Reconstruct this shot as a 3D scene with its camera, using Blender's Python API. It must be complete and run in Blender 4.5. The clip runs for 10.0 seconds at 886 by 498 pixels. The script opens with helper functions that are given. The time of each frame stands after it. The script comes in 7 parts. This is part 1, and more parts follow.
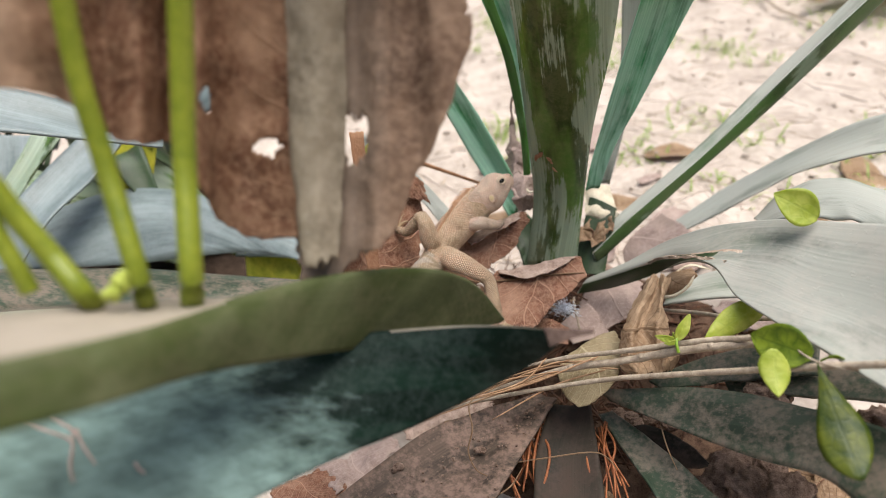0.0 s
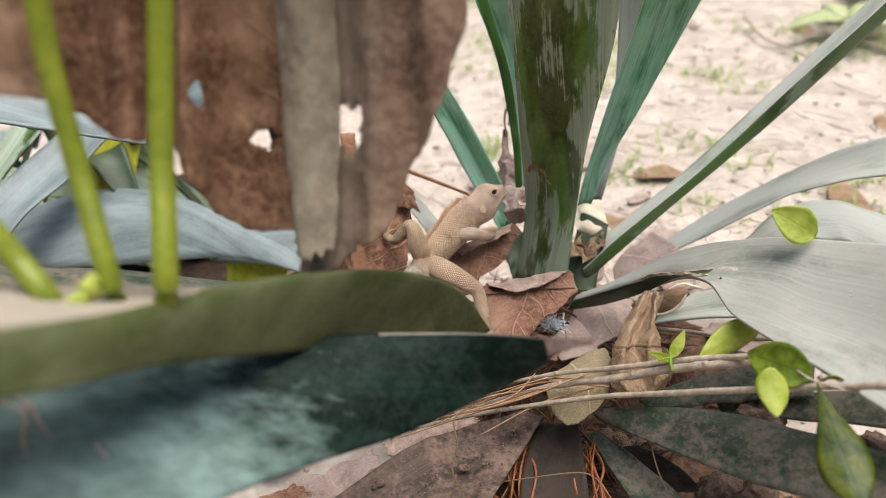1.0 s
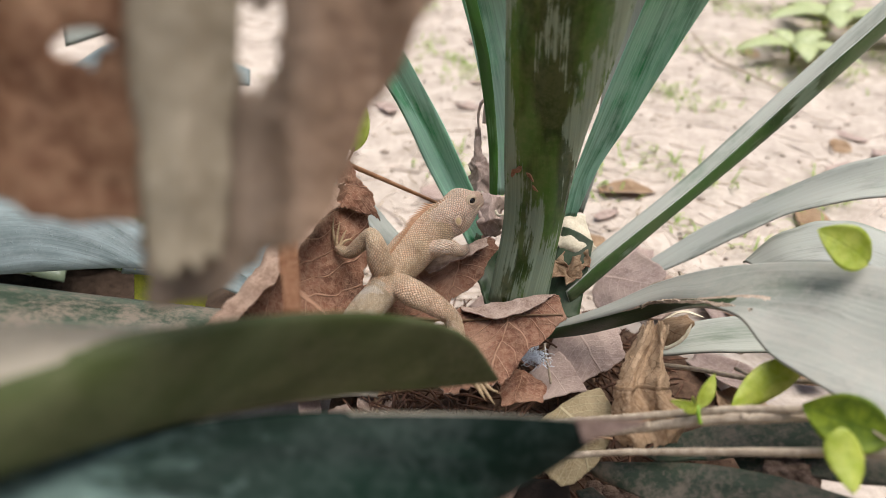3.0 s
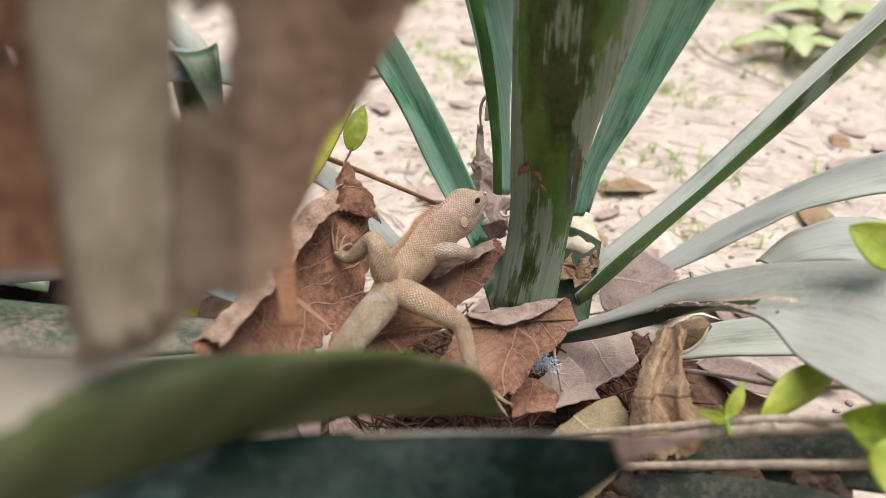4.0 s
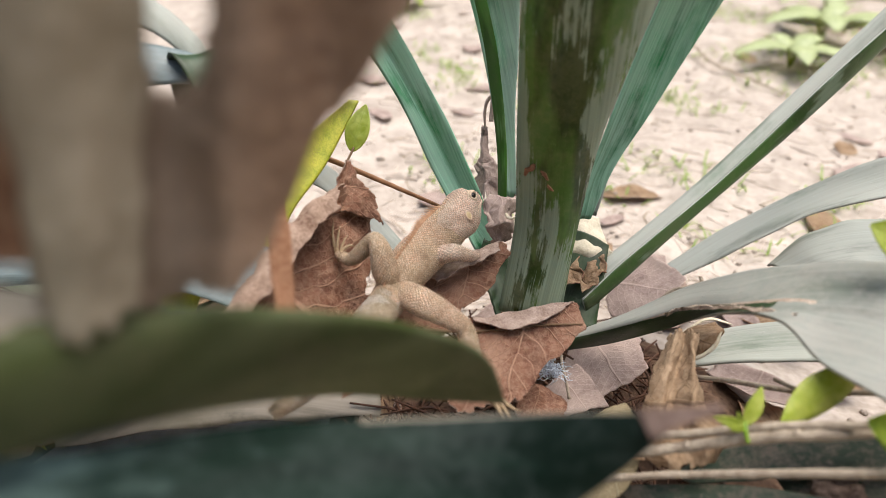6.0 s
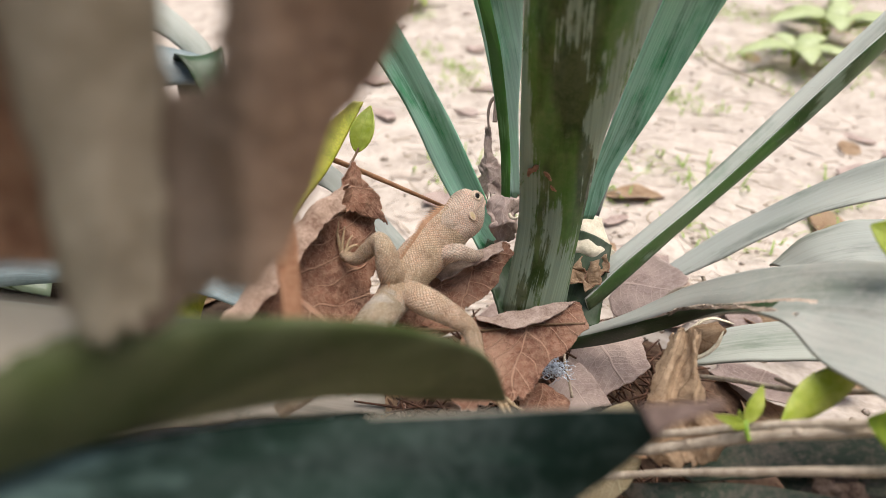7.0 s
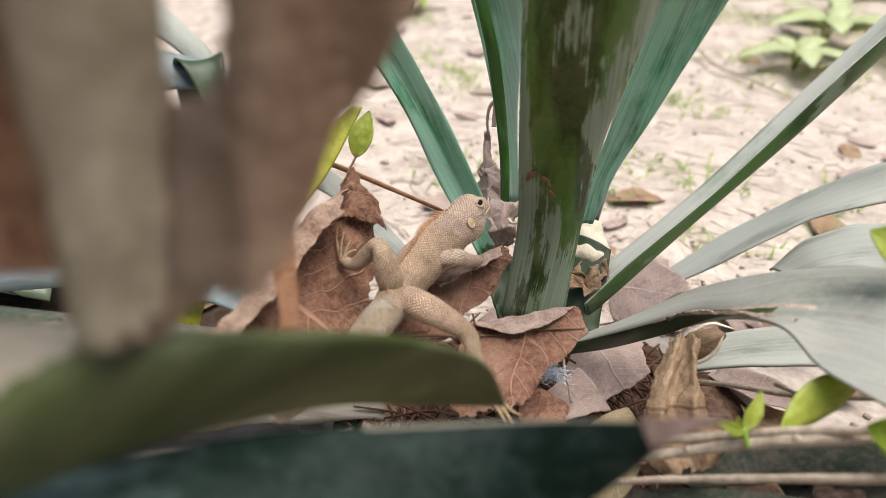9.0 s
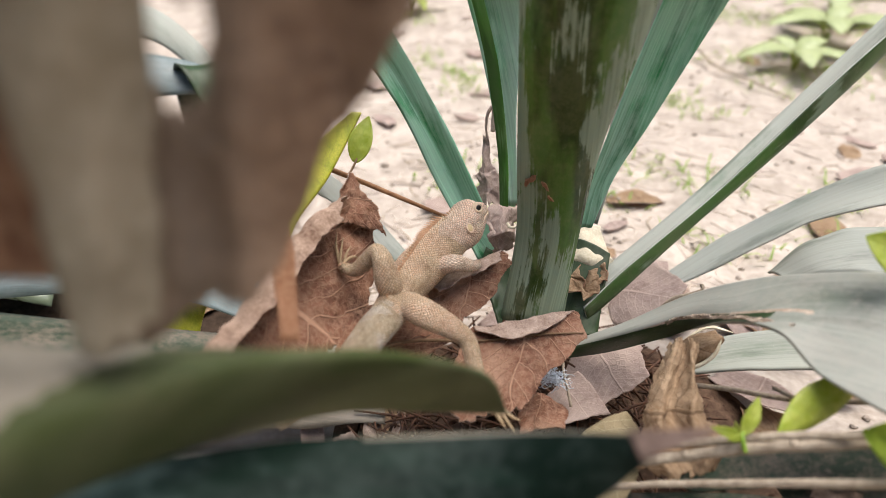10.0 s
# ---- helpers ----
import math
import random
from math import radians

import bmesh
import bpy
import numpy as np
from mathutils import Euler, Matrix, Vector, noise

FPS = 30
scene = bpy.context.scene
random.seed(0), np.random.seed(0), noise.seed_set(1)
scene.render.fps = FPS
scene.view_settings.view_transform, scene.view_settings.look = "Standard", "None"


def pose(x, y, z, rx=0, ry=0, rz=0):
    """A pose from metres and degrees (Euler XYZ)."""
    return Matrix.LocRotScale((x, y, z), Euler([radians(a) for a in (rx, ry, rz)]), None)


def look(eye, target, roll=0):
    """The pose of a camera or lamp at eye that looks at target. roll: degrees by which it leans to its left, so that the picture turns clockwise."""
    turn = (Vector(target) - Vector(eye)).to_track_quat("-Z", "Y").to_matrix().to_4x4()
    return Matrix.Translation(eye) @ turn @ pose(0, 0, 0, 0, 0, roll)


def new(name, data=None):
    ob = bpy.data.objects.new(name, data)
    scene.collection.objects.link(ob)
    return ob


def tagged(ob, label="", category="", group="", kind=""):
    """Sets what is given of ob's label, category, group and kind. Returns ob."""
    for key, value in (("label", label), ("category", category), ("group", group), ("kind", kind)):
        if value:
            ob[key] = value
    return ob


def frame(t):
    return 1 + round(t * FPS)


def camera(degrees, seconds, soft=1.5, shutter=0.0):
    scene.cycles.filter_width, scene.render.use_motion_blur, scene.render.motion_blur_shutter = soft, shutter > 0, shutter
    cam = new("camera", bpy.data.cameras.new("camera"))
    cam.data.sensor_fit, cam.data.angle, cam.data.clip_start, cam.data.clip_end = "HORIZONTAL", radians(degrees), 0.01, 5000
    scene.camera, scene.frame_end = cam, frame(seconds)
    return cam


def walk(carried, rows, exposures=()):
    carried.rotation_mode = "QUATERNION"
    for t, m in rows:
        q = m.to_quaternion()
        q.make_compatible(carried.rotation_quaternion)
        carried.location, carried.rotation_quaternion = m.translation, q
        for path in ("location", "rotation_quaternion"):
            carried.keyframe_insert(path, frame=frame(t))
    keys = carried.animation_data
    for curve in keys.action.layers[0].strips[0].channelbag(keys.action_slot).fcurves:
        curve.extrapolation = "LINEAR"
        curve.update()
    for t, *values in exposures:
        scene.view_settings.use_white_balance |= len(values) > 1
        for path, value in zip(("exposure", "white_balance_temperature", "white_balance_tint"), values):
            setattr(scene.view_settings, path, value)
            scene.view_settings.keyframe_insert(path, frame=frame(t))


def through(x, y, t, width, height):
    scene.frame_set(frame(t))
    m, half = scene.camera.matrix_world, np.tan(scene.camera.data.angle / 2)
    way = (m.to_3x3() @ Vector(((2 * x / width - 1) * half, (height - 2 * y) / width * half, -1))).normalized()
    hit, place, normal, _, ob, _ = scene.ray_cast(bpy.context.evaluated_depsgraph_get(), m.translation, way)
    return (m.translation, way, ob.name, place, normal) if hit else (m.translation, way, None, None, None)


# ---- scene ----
cam = camera(72.0, 10.0, soft=0.6)
PATH = [
    (0, (0.087, 0.0331, 0.2796), (-0.354, 1.5613, -0.9322), -9.14),
    (0.5, (0.086, 0.0339, 0.2775), (-0.351, 1.5654, -0.9316), -8.72),
    (1, (0.082, 0.0362, 0.2692), (-0.309, 1.6147, -0.8958), -6),
    (1.5, (0.075, 0.0474, 0.2592), (-0.252, 1.6411, -0.9041), -2.77),
    (2, (0.065, 0.0636, 0.2488), (-0.177, 1.6906, -0.8884), -0.85),
    (3.5, (0.048, 0.094, 0.2291), (-0.109, 1.7309, -0.9099), -0.05),
    (4, (0.044, 0.0987, 0.2256), (-0.097, 1.7389, -0.9106), -0.19),
    (4.5, (0.042, 0.0981, 0.2187), (-0.109, 1.7464, -0.9053), 0.08),
    (5, (0.042, 0.101, 0.2184), (-0.1, 1.7599, -0.8884), -0.09),
    (5.5, (0.042, 0.1039, 0.2161), (-0.1, 1.7651, -0.8868), -0.08),
    (7, (0.042, 0.101, 0.2184), (-0.114, 1.761, -0.8875), -0.33),
    (7.5, (0.043, 0.101, 0.2184), (-0.117, 1.76, -0.8874), -0.35),
    (8, (0.042, 0.101, 0.2184), (-0.123, 1.7589, -0.8883), -0.46),
    (8.5, (0.044, 0.1012, 0.2204), (-0.123, 1.7602, -0.8844), -0.67),
    (9, (0.043, 0.1021, 0.2193), (-0.117, 1.7657, -0.8799), -0.44),
    (9.5, (0.043, 0.1022, 0.2203), (-0.117, 1.7648, -0.8788), -0.44),
    (10, (0.044, 0.1024, 0.2223), (-0.12, 1.7649, -0.8768), -0.76),
]

# the camera darkens its picture a little as it comes down, then recovers
EXPOSURES = [(0, 0.88), (1, 0.86), (1.5, 0.80), (2, 0.72), (2.2, 0.72), (3.5, 0.83), (4.5, 0.89), (10, 0.88)]
walk(cam, [(t, look(eye, target, roll)) for t, eye, target, roll in PATH], EXPOSURES)
# a phone lens wide open, focused on the lizard
cam.data.dof.use_dof = True
cam.data.dof.focus_distance = 0.33
cam.data.dof.aperture_fstop = 5.5

# ---- world and sun ----
SUN_EL, SUN_AZ = 76.0, 60.0
world = bpy.data.worlds.new("sky")
scene.world = world
world.use_nodes = True
wn = world.node_tree
sky = wn.nodes.new("ShaderNodeTexSky")
sky.sky_type = "NISHITA"
sky.sun_disc = False
sky.sun_elevation = radians(SUN_EL)
sky.sun_rotation = radians(SUN_AZ)
sky.air_density, sky.dust_density, sky.ozone_density = 1.0, 3.0, 0.6
wn.nodes["Background"].inputs[1].default_value = 0.105
wn.links.new(sky.outputs[0], wn.nodes["Background"].inputs[0])
sun = new("sun", bpy.data.lights.new("sun", "SUN"))
sun.data.energy, sun.data.angle, sun.data.color = 2.9, radians(55), (1.0, 0.975, 0.93)
_az, _el = radians(SUN_AZ), radians(SUN_EL)
sun.matrix_world = look((0, 0, 3), (-math.sin(_az) * math.cos(_el), -math.cos(_az) * math.cos(_el), 3 - math.sin(_el)))


# ---- materials ----
def material(name, rough=0.6, spec=0.4):
    m = bpy.data.materials.new(name)
    m.use_nodes = True
    b = m.node_tree.nodes["Principled BSDF"]
    b.inputs["Roughness"].default_value = rough
    b.inputs["Specular IOR Level"].default_value = spec
    return m, m.node_tree, b


def node(nt, kind, **inputs):
    n = nt.nodes.new(kind)
    for k, v in inputs.items():
        n.inputs[k.replace("_", " ")].default_value = v
    return n


def coords(nt, source, scale):
    """Texture coordinates ('UV' or 'Object'), scaled per axis."""
    tc = nt.nodes.new("ShaderNodeTexCoord")
    mp = node(nt, "ShaderNodeMapping")
    mp.inputs["Scale"].default_value = scale
    nt.links.new(tc.outputs[source], mp.inputs[0])
    return mp.outputs[0]


def noise_of(nt, vec, scale, detail=4.0, rough=0.55, out=0):
    n = node(nt, "ShaderNodeTexNoise", Scale=scale, Detail=detail, Roughness=rough)
    nt.links.new(vec, n.inputs["Vector"])
    return n.outputs[out]


def ramp(nt, fac, stops):
    r = nt.nodes.new("ShaderNodeValToRGB")
    e = r.color_ramp.elements
    while len(e) < len(stops):
        e.new(0.5)
    for el, (p, c) in zip(e, stops):
        el.position = p
        el.color = (*c, 1) if len(c) == 3 else c
    nt.links.new(fac, r.inputs[0])
    return r.outputs[0]


def grey(v):
    return (v, v, v)


def mix(nt, fac, a, b, mode="MIX"):
    m = nt.nodes.new("ShaderNodeMix")
    m.data_type, m.blend_type = "RGBA", mode
    for sock, val in ((m.inputs[0], fac), (m.inputs[6], a), (m.inputs[7], b)):
        if hasattr(val, "is_linked"):
            nt.links.new(val, sock)
        else:
            sock.default_value = val if isinstance(val, float) else (*val, 1)
    return m.outputs[2]


def maths(nt, op, a, b=0.0):
    m = nt.nodes.new("ShaderNodeMath")
    m.operation = op
    for sock, val in zip(m.inputs, (a, b)):
        if hasattr(val, "is_linked"):
            nt.links.new(val, sock)
        else:
            sock.default_value = val
    return m.outputs[0]


def bump(nt, b, height, strength=0.3, distance=0.0006):
    n = node(nt, "ShaderNodeBump", Strength=strength, Distance=distance)
    nt.links.new(height, n.inputs["Height"])
    nt.links.new(n.outputs[0], b.inputs["Normal"])


def see_through(nt, b, col, share):
    """Lets a share of the light through a thin leaf, tinted."""
    tr = nt.nodes.new("ShaderNodeBsdfTranslucent")
    mx = nt.nodes.new("ShaderNodeMixShader")
    mx.inputs[0].default_value = share
    nt.links.new(col, tr.inputs[0])
    nt.links.new(b.outputs[0], mx.inputs[1])
    nt.links.new(tr.outputs[0], mx.inputs[2])
    nt.links.new(mx.outputs[0], nt.nodes["Material Output"].inputs[0])


def strap_leaf_mat(name, deep, bloom, bloom_low, bloom_high, dust, dust_col=(0.25, 0.185, 0.14), rough=0.42, through=0.12, lit_from=None, spec=0.5, streak=0.3, base_bloom=None, edge_bloom=None, patch=(60, 15), vary=(0.6, 1.25)):
    """Fleshy strap leaf: deep green flesh under a pale waxy bloom that is rubbed off in patches, fine veins along it, dust on it."""
    m, nt, b = material(name, rough, spec)
    along = coords(nt, "UV", (900, 9, 1))
    band = coords(nt, "UV", (260, 4, 1))
    fine = noise_of(nt, along, 1.0, 2.0)
    wide = noise_of(nt, band, 1.0, 3.0)
    patch_vec = coords(nt, "UV", (patch[0], patch[1], 1))
    patches = noise_of(nt, patch_vec, 1.0, 6.0, 0.6)
    level = maths(nt, "ADD", patches, maths(nt, "MULTIPLY", maths(nt, "SUBTRACT", fine, 0.5), 0.05 + 0.3 * min(streak, 0.45)))
    # tip kept dark, base paled: sky sheen put in with the bloom
    if lit_from:
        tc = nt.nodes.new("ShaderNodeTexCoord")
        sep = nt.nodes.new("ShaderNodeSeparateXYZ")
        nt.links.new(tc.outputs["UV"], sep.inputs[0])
        rise = node(nt, "ShaderNodeMapRange", From_Min=lit_from[0], From_Max=lit_from[1], To_Min=-0.4, To_Max=0.2)
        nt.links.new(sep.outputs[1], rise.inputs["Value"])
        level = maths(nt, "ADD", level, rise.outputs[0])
    if base_bloom:
        tc = nt.nodes.new("ShaderNodeTexCoord")
        sep = nt.nodes.new("ShaderNodeSeparateXYZ")
        nt.links.new(tc.outputs["UV"], sep.inputs[0])
        rise = node(nt, "ShaderNodeMapRange", From_Min=base_bloom[0], From_Max=base_bloom[1], To_Min=0.10, To_Max=0.0)
        nt.links.new(sep.outputs[1], rise.inputs["Value"])
        level = maths(nt, "ADD", level, rise.outputs[0])
    if edge_bloom:
        tc = nt.nodes.new("ShaderNodeTexCoord")
        sep = nt.nodes.new("ShaderNodeSeparateXYZ")
        nt.links.new(tc.outputs["UV"], sep.inputs[0])
        for lo, hi, at_lo, at_hi in edge_bloom:
            rim = node(nt, "ShaderNodeMapRange", From_Min=lo, From_Max=hi, To_Min=at_lo, To_Max=at_hi)
            nt.links.new(sep.outputs[0], rim.inputs["Value"])
            level = maths(nt, "ADD", level, rim.outputs[0])
    mask = ramp(nt, level, [(bloom_low, grey(0)), (bloom_high, grey(1))])
    flesh = mix(nt, ramp(nt, noise_of(nt, coords(nt, "UV", (48, 10, 1)), 1.0, 4.0), [(0.44, grey(0)), (0.54, grey(1))]), tuple(c * vary[0] for c in deep), tuple(c * vary[1] for c in deep))
    wax = mix(nt, ramp(nt, fine, [(0.3, grey(0)), (0.7, grey(1))]), tuple(c * (1 - 0.4 * streak) for c in bloom), tuple(min(1, c * (1 + 0.25 * streak)) for c in bloom))
    col = mix(nt, mask, flesh, wax)
    specks = ramp(nt, noise_of(nt, coords(nt, "Object", (1, 1, 1)), 420.0, 3.0), [(0.62, grey(0)), (0.72, grey(1))])
    broad = noise_of(nt, coords(nt, "Object", (1, 1, 1)), 45.0, 6.0, 0.65)
    powder = noise_of(nt, coords(nt, "Object", (1, 1, 1)), 330.0, 4.0, 0.65)
    grime = ramp(nt, maths(nt, "ADD", maths(nt, "MULTIPLY", broad, 0.6), maths(nt, "MULTIPLY", powder, 0.4)), [(0.45, grey(0)), (0.58, grey(1))])
    col = mix(nt, maths(nt, "MULTIPLY", maths(nt, "MAXIMUM", maths(nt, "MULTIPLY", specks, 0.8), grime), dust), col, dust_col)
    nt.links.new(col, b.inputs["Base Color"])
    nt.links.new(ramp(nt, mask, [(0, grey(rough * 0.7)), (1, grey(min(0.8, rough * 1.35)))]), b.inputs["Roughness"])
    bump(nt, b, maths(nt, "ADD", maths(nt, "MULTIPLY", fine, 0.5), maths(nt, "ADD", wide, maths(nt, "MULTIPLY", specks, 0.6))), 0.35, 0.0005)
    see_through(nt, b, flesh, through)
    return m


def dry_leaf_mat(name, dark, mid, pale, vein=0.5, scale=1.0, rough=0.75, relief=0.55, vein_col=None, fade=None):
    """Dead broad leaf: blotched brown, midrib and side veins, a fine net between them. UV: x across from -1 to 1, y along from 0 to 1."""
    m, nt, b = material(name, rough, 0.25)
    ob = coords(nt, "Object", (1, 1, 1))
    blot = noise_of(nt, ob, 38.0 * scale, 6.0, 0.62)
    grain = noise_of(nt, ob, 420.0 * scale, 4.0, 0.6)
    col = ramp(nt, blot, [(0.3, dark), (0.5, mid), (0.72, pale)])
    col = mix(nt, ramp(nt, grain, [(0.40, grey(0.0)), (0.66, grey(0.6))]), col, pale)
    tc = nt.nodes.new("ShaderNodeTexCoord")
    sep = nt.nodes.new("ShaderNodeSeparateXYZ")
    nt.links.new(tc.outputs["UV"], sep.inputs[0])
    if fade:
        share = node(nt, "ShaderNodeMapRange", From_Min=fade[0], From_Max=fade[1], To_Min=0.85, To_Max=0.0)
        nt.links.new(maths(nt, "ADD", sep.outputs[0], maths(nt, "MULTIPLY", maths(nt, "SUBTRACT", blot, 0.5), 0.8)), share.inputs["Value"])
        col = mix(nt, share.outputs[0], col, mix(nt, grain, tuple(c * 0.8 for c in fade[2]), tuple(c * 1.2 for c in fade[2])))
    wob = maths(nt, "MULTIPLY", maths(nt, "SUBTRACT", noise_of(nt, ob, 60.0, 2.0), 0.5), 0.12)
    au = maths(nt, "ABSOLUTE", maths(nt, "ADD", sep.outputs[0], maths(nt, "MULTIPLY", wob, 0.3)))
    rib = ramp(nt, au, [(0.012, grey(1)), (0.03, grey(0))])
    ph = maths(nt, "FRACT", maths(nt, "ADD", maths(nt, "MULTIPLY", maths(nt, "SUBTRACT", sep.outputs[1], maths(nt, "MULTIPLY", au, 0.33)), 8.0), wob))
    side = ramp(nt, maths(nt, "ABSOLUTE", maths(nt, "SUBTRACT", ph, 0.5)), [(0.018, grey(1)), (0.05, grey(0))])
    vor = node(nt, "ShaderNodeTexVoronoi", Scale=330.0 * scale)
    vor.feature = "DISTANCE_TO_EDGE"
    nt.links.new(ob, vor.inputs["Vector"])
    net = ramp(nt, vor.outputs["Distance"], [(0.0, grey(1)), (0.09, grey(0))])
    veins = maths(nt, "MAXIMUM", maths(nt, "MAXIMUM", rib, side), maths(nt, "MULTIPLY", net, 0.35))
    col = mix(nt, maths(nt, "MULTIPLY", veins, vein), col, vein_col or tuple(min(1.0, c * 1.35) for c in pale))
    nt.links.new(col, b.inputs["Base Color"])
    bump(nt, b, maths(nt, "ADD", maths(nt, "MULTIPLY", veins, 1.0), maths(nt, "ADD", maths(nt, "MULTIPLY", grain, 0.7), blot)), relief, 0.0008)
    see_through(nt, b, col, 0.3)
    return m


def plain_mat(name, a, c, scale=80.0, rough=0.6, spec=0.4, stretch=(1, 1, 1), strength=0.4, source="Object", dist=0.0006):
    m, nt, b = material(name, rough, spec)
    vec = coords(nt, source, stretch)
    n1 = noise_of(nt, vec, scale, 5.0, 0.6)
    n2 = noise_of(nt, vec, scale * 7.0, 3.0, 0.6)
    col = ramp(nt, maths(nt, "ADD", maths(nt, "MULTIPLY", n1, 0.6), maths(nt, "MULTIPLY", n2, 0.4)), [(0.36, a), (0.64, c)])
    nt.links.new(col, b.inputs["Base Color"])
    bump(nt, b, maths(nt, "ADD", n1, maths(nt, "MULTIPLY", n2, 0.5)), strength, dist)
    return m


M_DEEP = strap_leaf_mat("glossy_green_leaf", (0.072, 0.145, 0.024), (0.27, 0.345, 0.24), 0.535, 0.585, 0.16, dust_col=(0.36, 0.33, 0.15), rough=0.26, through=0.2, streak=0.8, vary=(0.4, 1.2), patch=(60, 14), base_bloom=(0.02, 0.085), edge_bloom=[(0.003, 0.010, 0.08, 0.0), (0.030, 0.044, 0.0, 0.11)])
M_TEALP = strap_leaf_mat("pale_teal_leaf", (0.10, 0.40, 0.19), (0.60, 0.80, 0.69), 0.30, 0.46, 0.06, rough=0.36, through=0.4, streak=0.5)
M_TEAL = strap_leaf_mat("bloomed_teal_leaf", (0.045, 0.29, 0.11), (0.40, 0.70, 0.51), 0.38, 0.54, 0.16, dust_col=(0.62, 0.72, 0.64), rough=0.34, through=0.35, streak=0.6)
M_GREY = strap_leaf_mat("bloomed_grey_leaf", (0.10, 0.14, 0.09), (0.37, 0.38, 0.33), 0.26, 0.50, 0.22, dust_col=(0.40, 0.37, 0.32), rough=0.5, streak=0.22)
M_ARCH = strap_leaf_mat("dust_filmed_grey_leaf", (0.13, 0.15, 0.115), (0.34, 0.345, 0.30), 0.24, 0.50, 0.45, dust_col=(0.40, 0.365, 0.315), rough=0.55, streak=0.22)
M_BLUE = strap_leaf_mat("bluish_bloomed_leaf", (0.040, 0.062, 0.058), (0.22, 0.268, 0.265), 0.22, 0.62, 0.15, dust_col=(0.4, 0.42, 0.42), rough=0.42, streak=0.2)
# Lost bloom and shade, both put into one dark leaf tone
M_SHADED = strap_leaf_mat("shade_darkened_leaf", (0.025, 0.05, 0.018), (0.06, 0.09, 0.05), 0.5, 0.7, 0.1, rough=0.55, streak=0.3, spec=0.3)
# Dust darkened to hold the shade that these low leaves lie in
M_DUSTSHADE = strap_leaf_mat("shaded_dusty_leaf", (0.020, 0.017, 0.012), (0.055, 0.042, 0.031), 0.40, 0.66, 0.9, dust_col=(0.062, 0.041, 0.031), rough=0.75, streak=0.3, spec=0.2)
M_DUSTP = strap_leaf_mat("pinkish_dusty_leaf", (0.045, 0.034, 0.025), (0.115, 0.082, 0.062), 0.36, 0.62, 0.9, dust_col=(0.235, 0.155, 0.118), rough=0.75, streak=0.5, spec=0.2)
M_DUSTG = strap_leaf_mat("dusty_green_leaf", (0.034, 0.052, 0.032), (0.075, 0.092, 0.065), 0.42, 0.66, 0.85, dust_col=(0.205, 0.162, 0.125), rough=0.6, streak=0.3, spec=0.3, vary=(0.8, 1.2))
# Dim front light and sky sheen put into the colour, besides real bloom
M_FRONT = strap_leaf_mat("dim_skylit_bluish_leaf", (0.006, 0.015, 0.010), (0.25, 0.36, 0.325), 0.29, 0.90, 0.05, dust_col=(0.3, 0.36, 0.34), rough=0.7, through=0.03, lit_from=(0.072, 0.15), spec=0.06, streak=0.12, patch=(95, 70))
# Olive flank, the dim light on it put into the colour
M_OLIVE = strap_leaf_mat("dim_olive_leaf", (0.046, 0.060, 0.018), (0.135, 0.150, 0.075), 0.40, 0.70, 0.15, dust_col=(0.24, 0.2, 0.13), rough=0.6, streak=0.12, spec=0.15, through=0.12, vary=(0.85, 1.15), patch=(30, 30))
# Dusty strip painted as lit by the sky; also the bleached fallen strap
M_LITBLEACHED = strap_leaf_mat("lit_dusty_and_bleached_leaf", (0.20, 0.18, 0.13), (0.38, 0.325, 0.26), 0.30, 0.60, 0.5, dust_col=(0.38, 0.32, 0.25), rough=0.6, streak=0.3)
# Upper edge that catches the sky: its lit tone put in with the dust
M_RIM = strap_leaf_mat("lit_dusty_rim", (0.10, 0.095, 0.065), (0.20, 0.18, 0.135), 0.30, 0.60, 0.4, dust_col=(0.24, 0.2, 0.15), rough=0.6, streak=0.3)
M_INNER = strap_leaf_mat("bright_green_leaf", (0.085, 0.25, 0.04), (0.22, 0.42, 0.16), 0.50, 0.62, 0.08, rough=0.4, through=0.4)
M_EDGE = strap_leaf_mat("half_bloomed_leaf", (0.045, 0.09, 0.022), (0.13, 0.18, 0.11), 0.56, 0.62, 0.1, rough=0.42)
M_BROWN = dry_leaf_mat("red_brown_dry_leaf", (0.095, 0.037, 0.023), (0.27, 0.118, 0.07), (0.50, 0.30, 0.20), vein=0.7, relief=1.0)
M_HANG = dry_leaf_mat("brown_hanging_leaf", (0.045, 0.018, 0.010), (0.170, 0.080, 0.044), (0.40, 0.245, 0.15), vein=0.06, relief=0.35, scale=0.8, fade=(-1.0, -0.55, (0.42, 0.29, 0.19)))
M_HANGP = dry_leaf_mat("pale_brown_hanging_leaf", (0.078, 0.042, 0.028), (0.195, 0.119, 0.077), (0.39, 0.265, 0.18), vein=0.06, relief=0.35, scale=0.8, fade=(-0.55, 0.15, (0.29, 0.22, 0.165)))
M_TIP = dry_leaf_mat("withered_purplish_tip", (0.07, 0.042, 0.034), (0.19, 0.125, 0.10), (0.34, 0.24, 0.20), vein=0.05)
M_MARGIN = plain_mat("pinkish_tan_withered_margin", (0.30, 0.20, 0.14), (0.62, 0.50, 0.40), 170.0, 0.85, 0.15, strength=0.8)
M_ROLL = dry_leaf_mat("grey_beige_rolled_leaf", (0.17, 0.138, 0.094), (0.305, 0.254, 0.180), (0.43, 0.365, 0.275), vein=0.02, relief=0.3, scale=0.8)
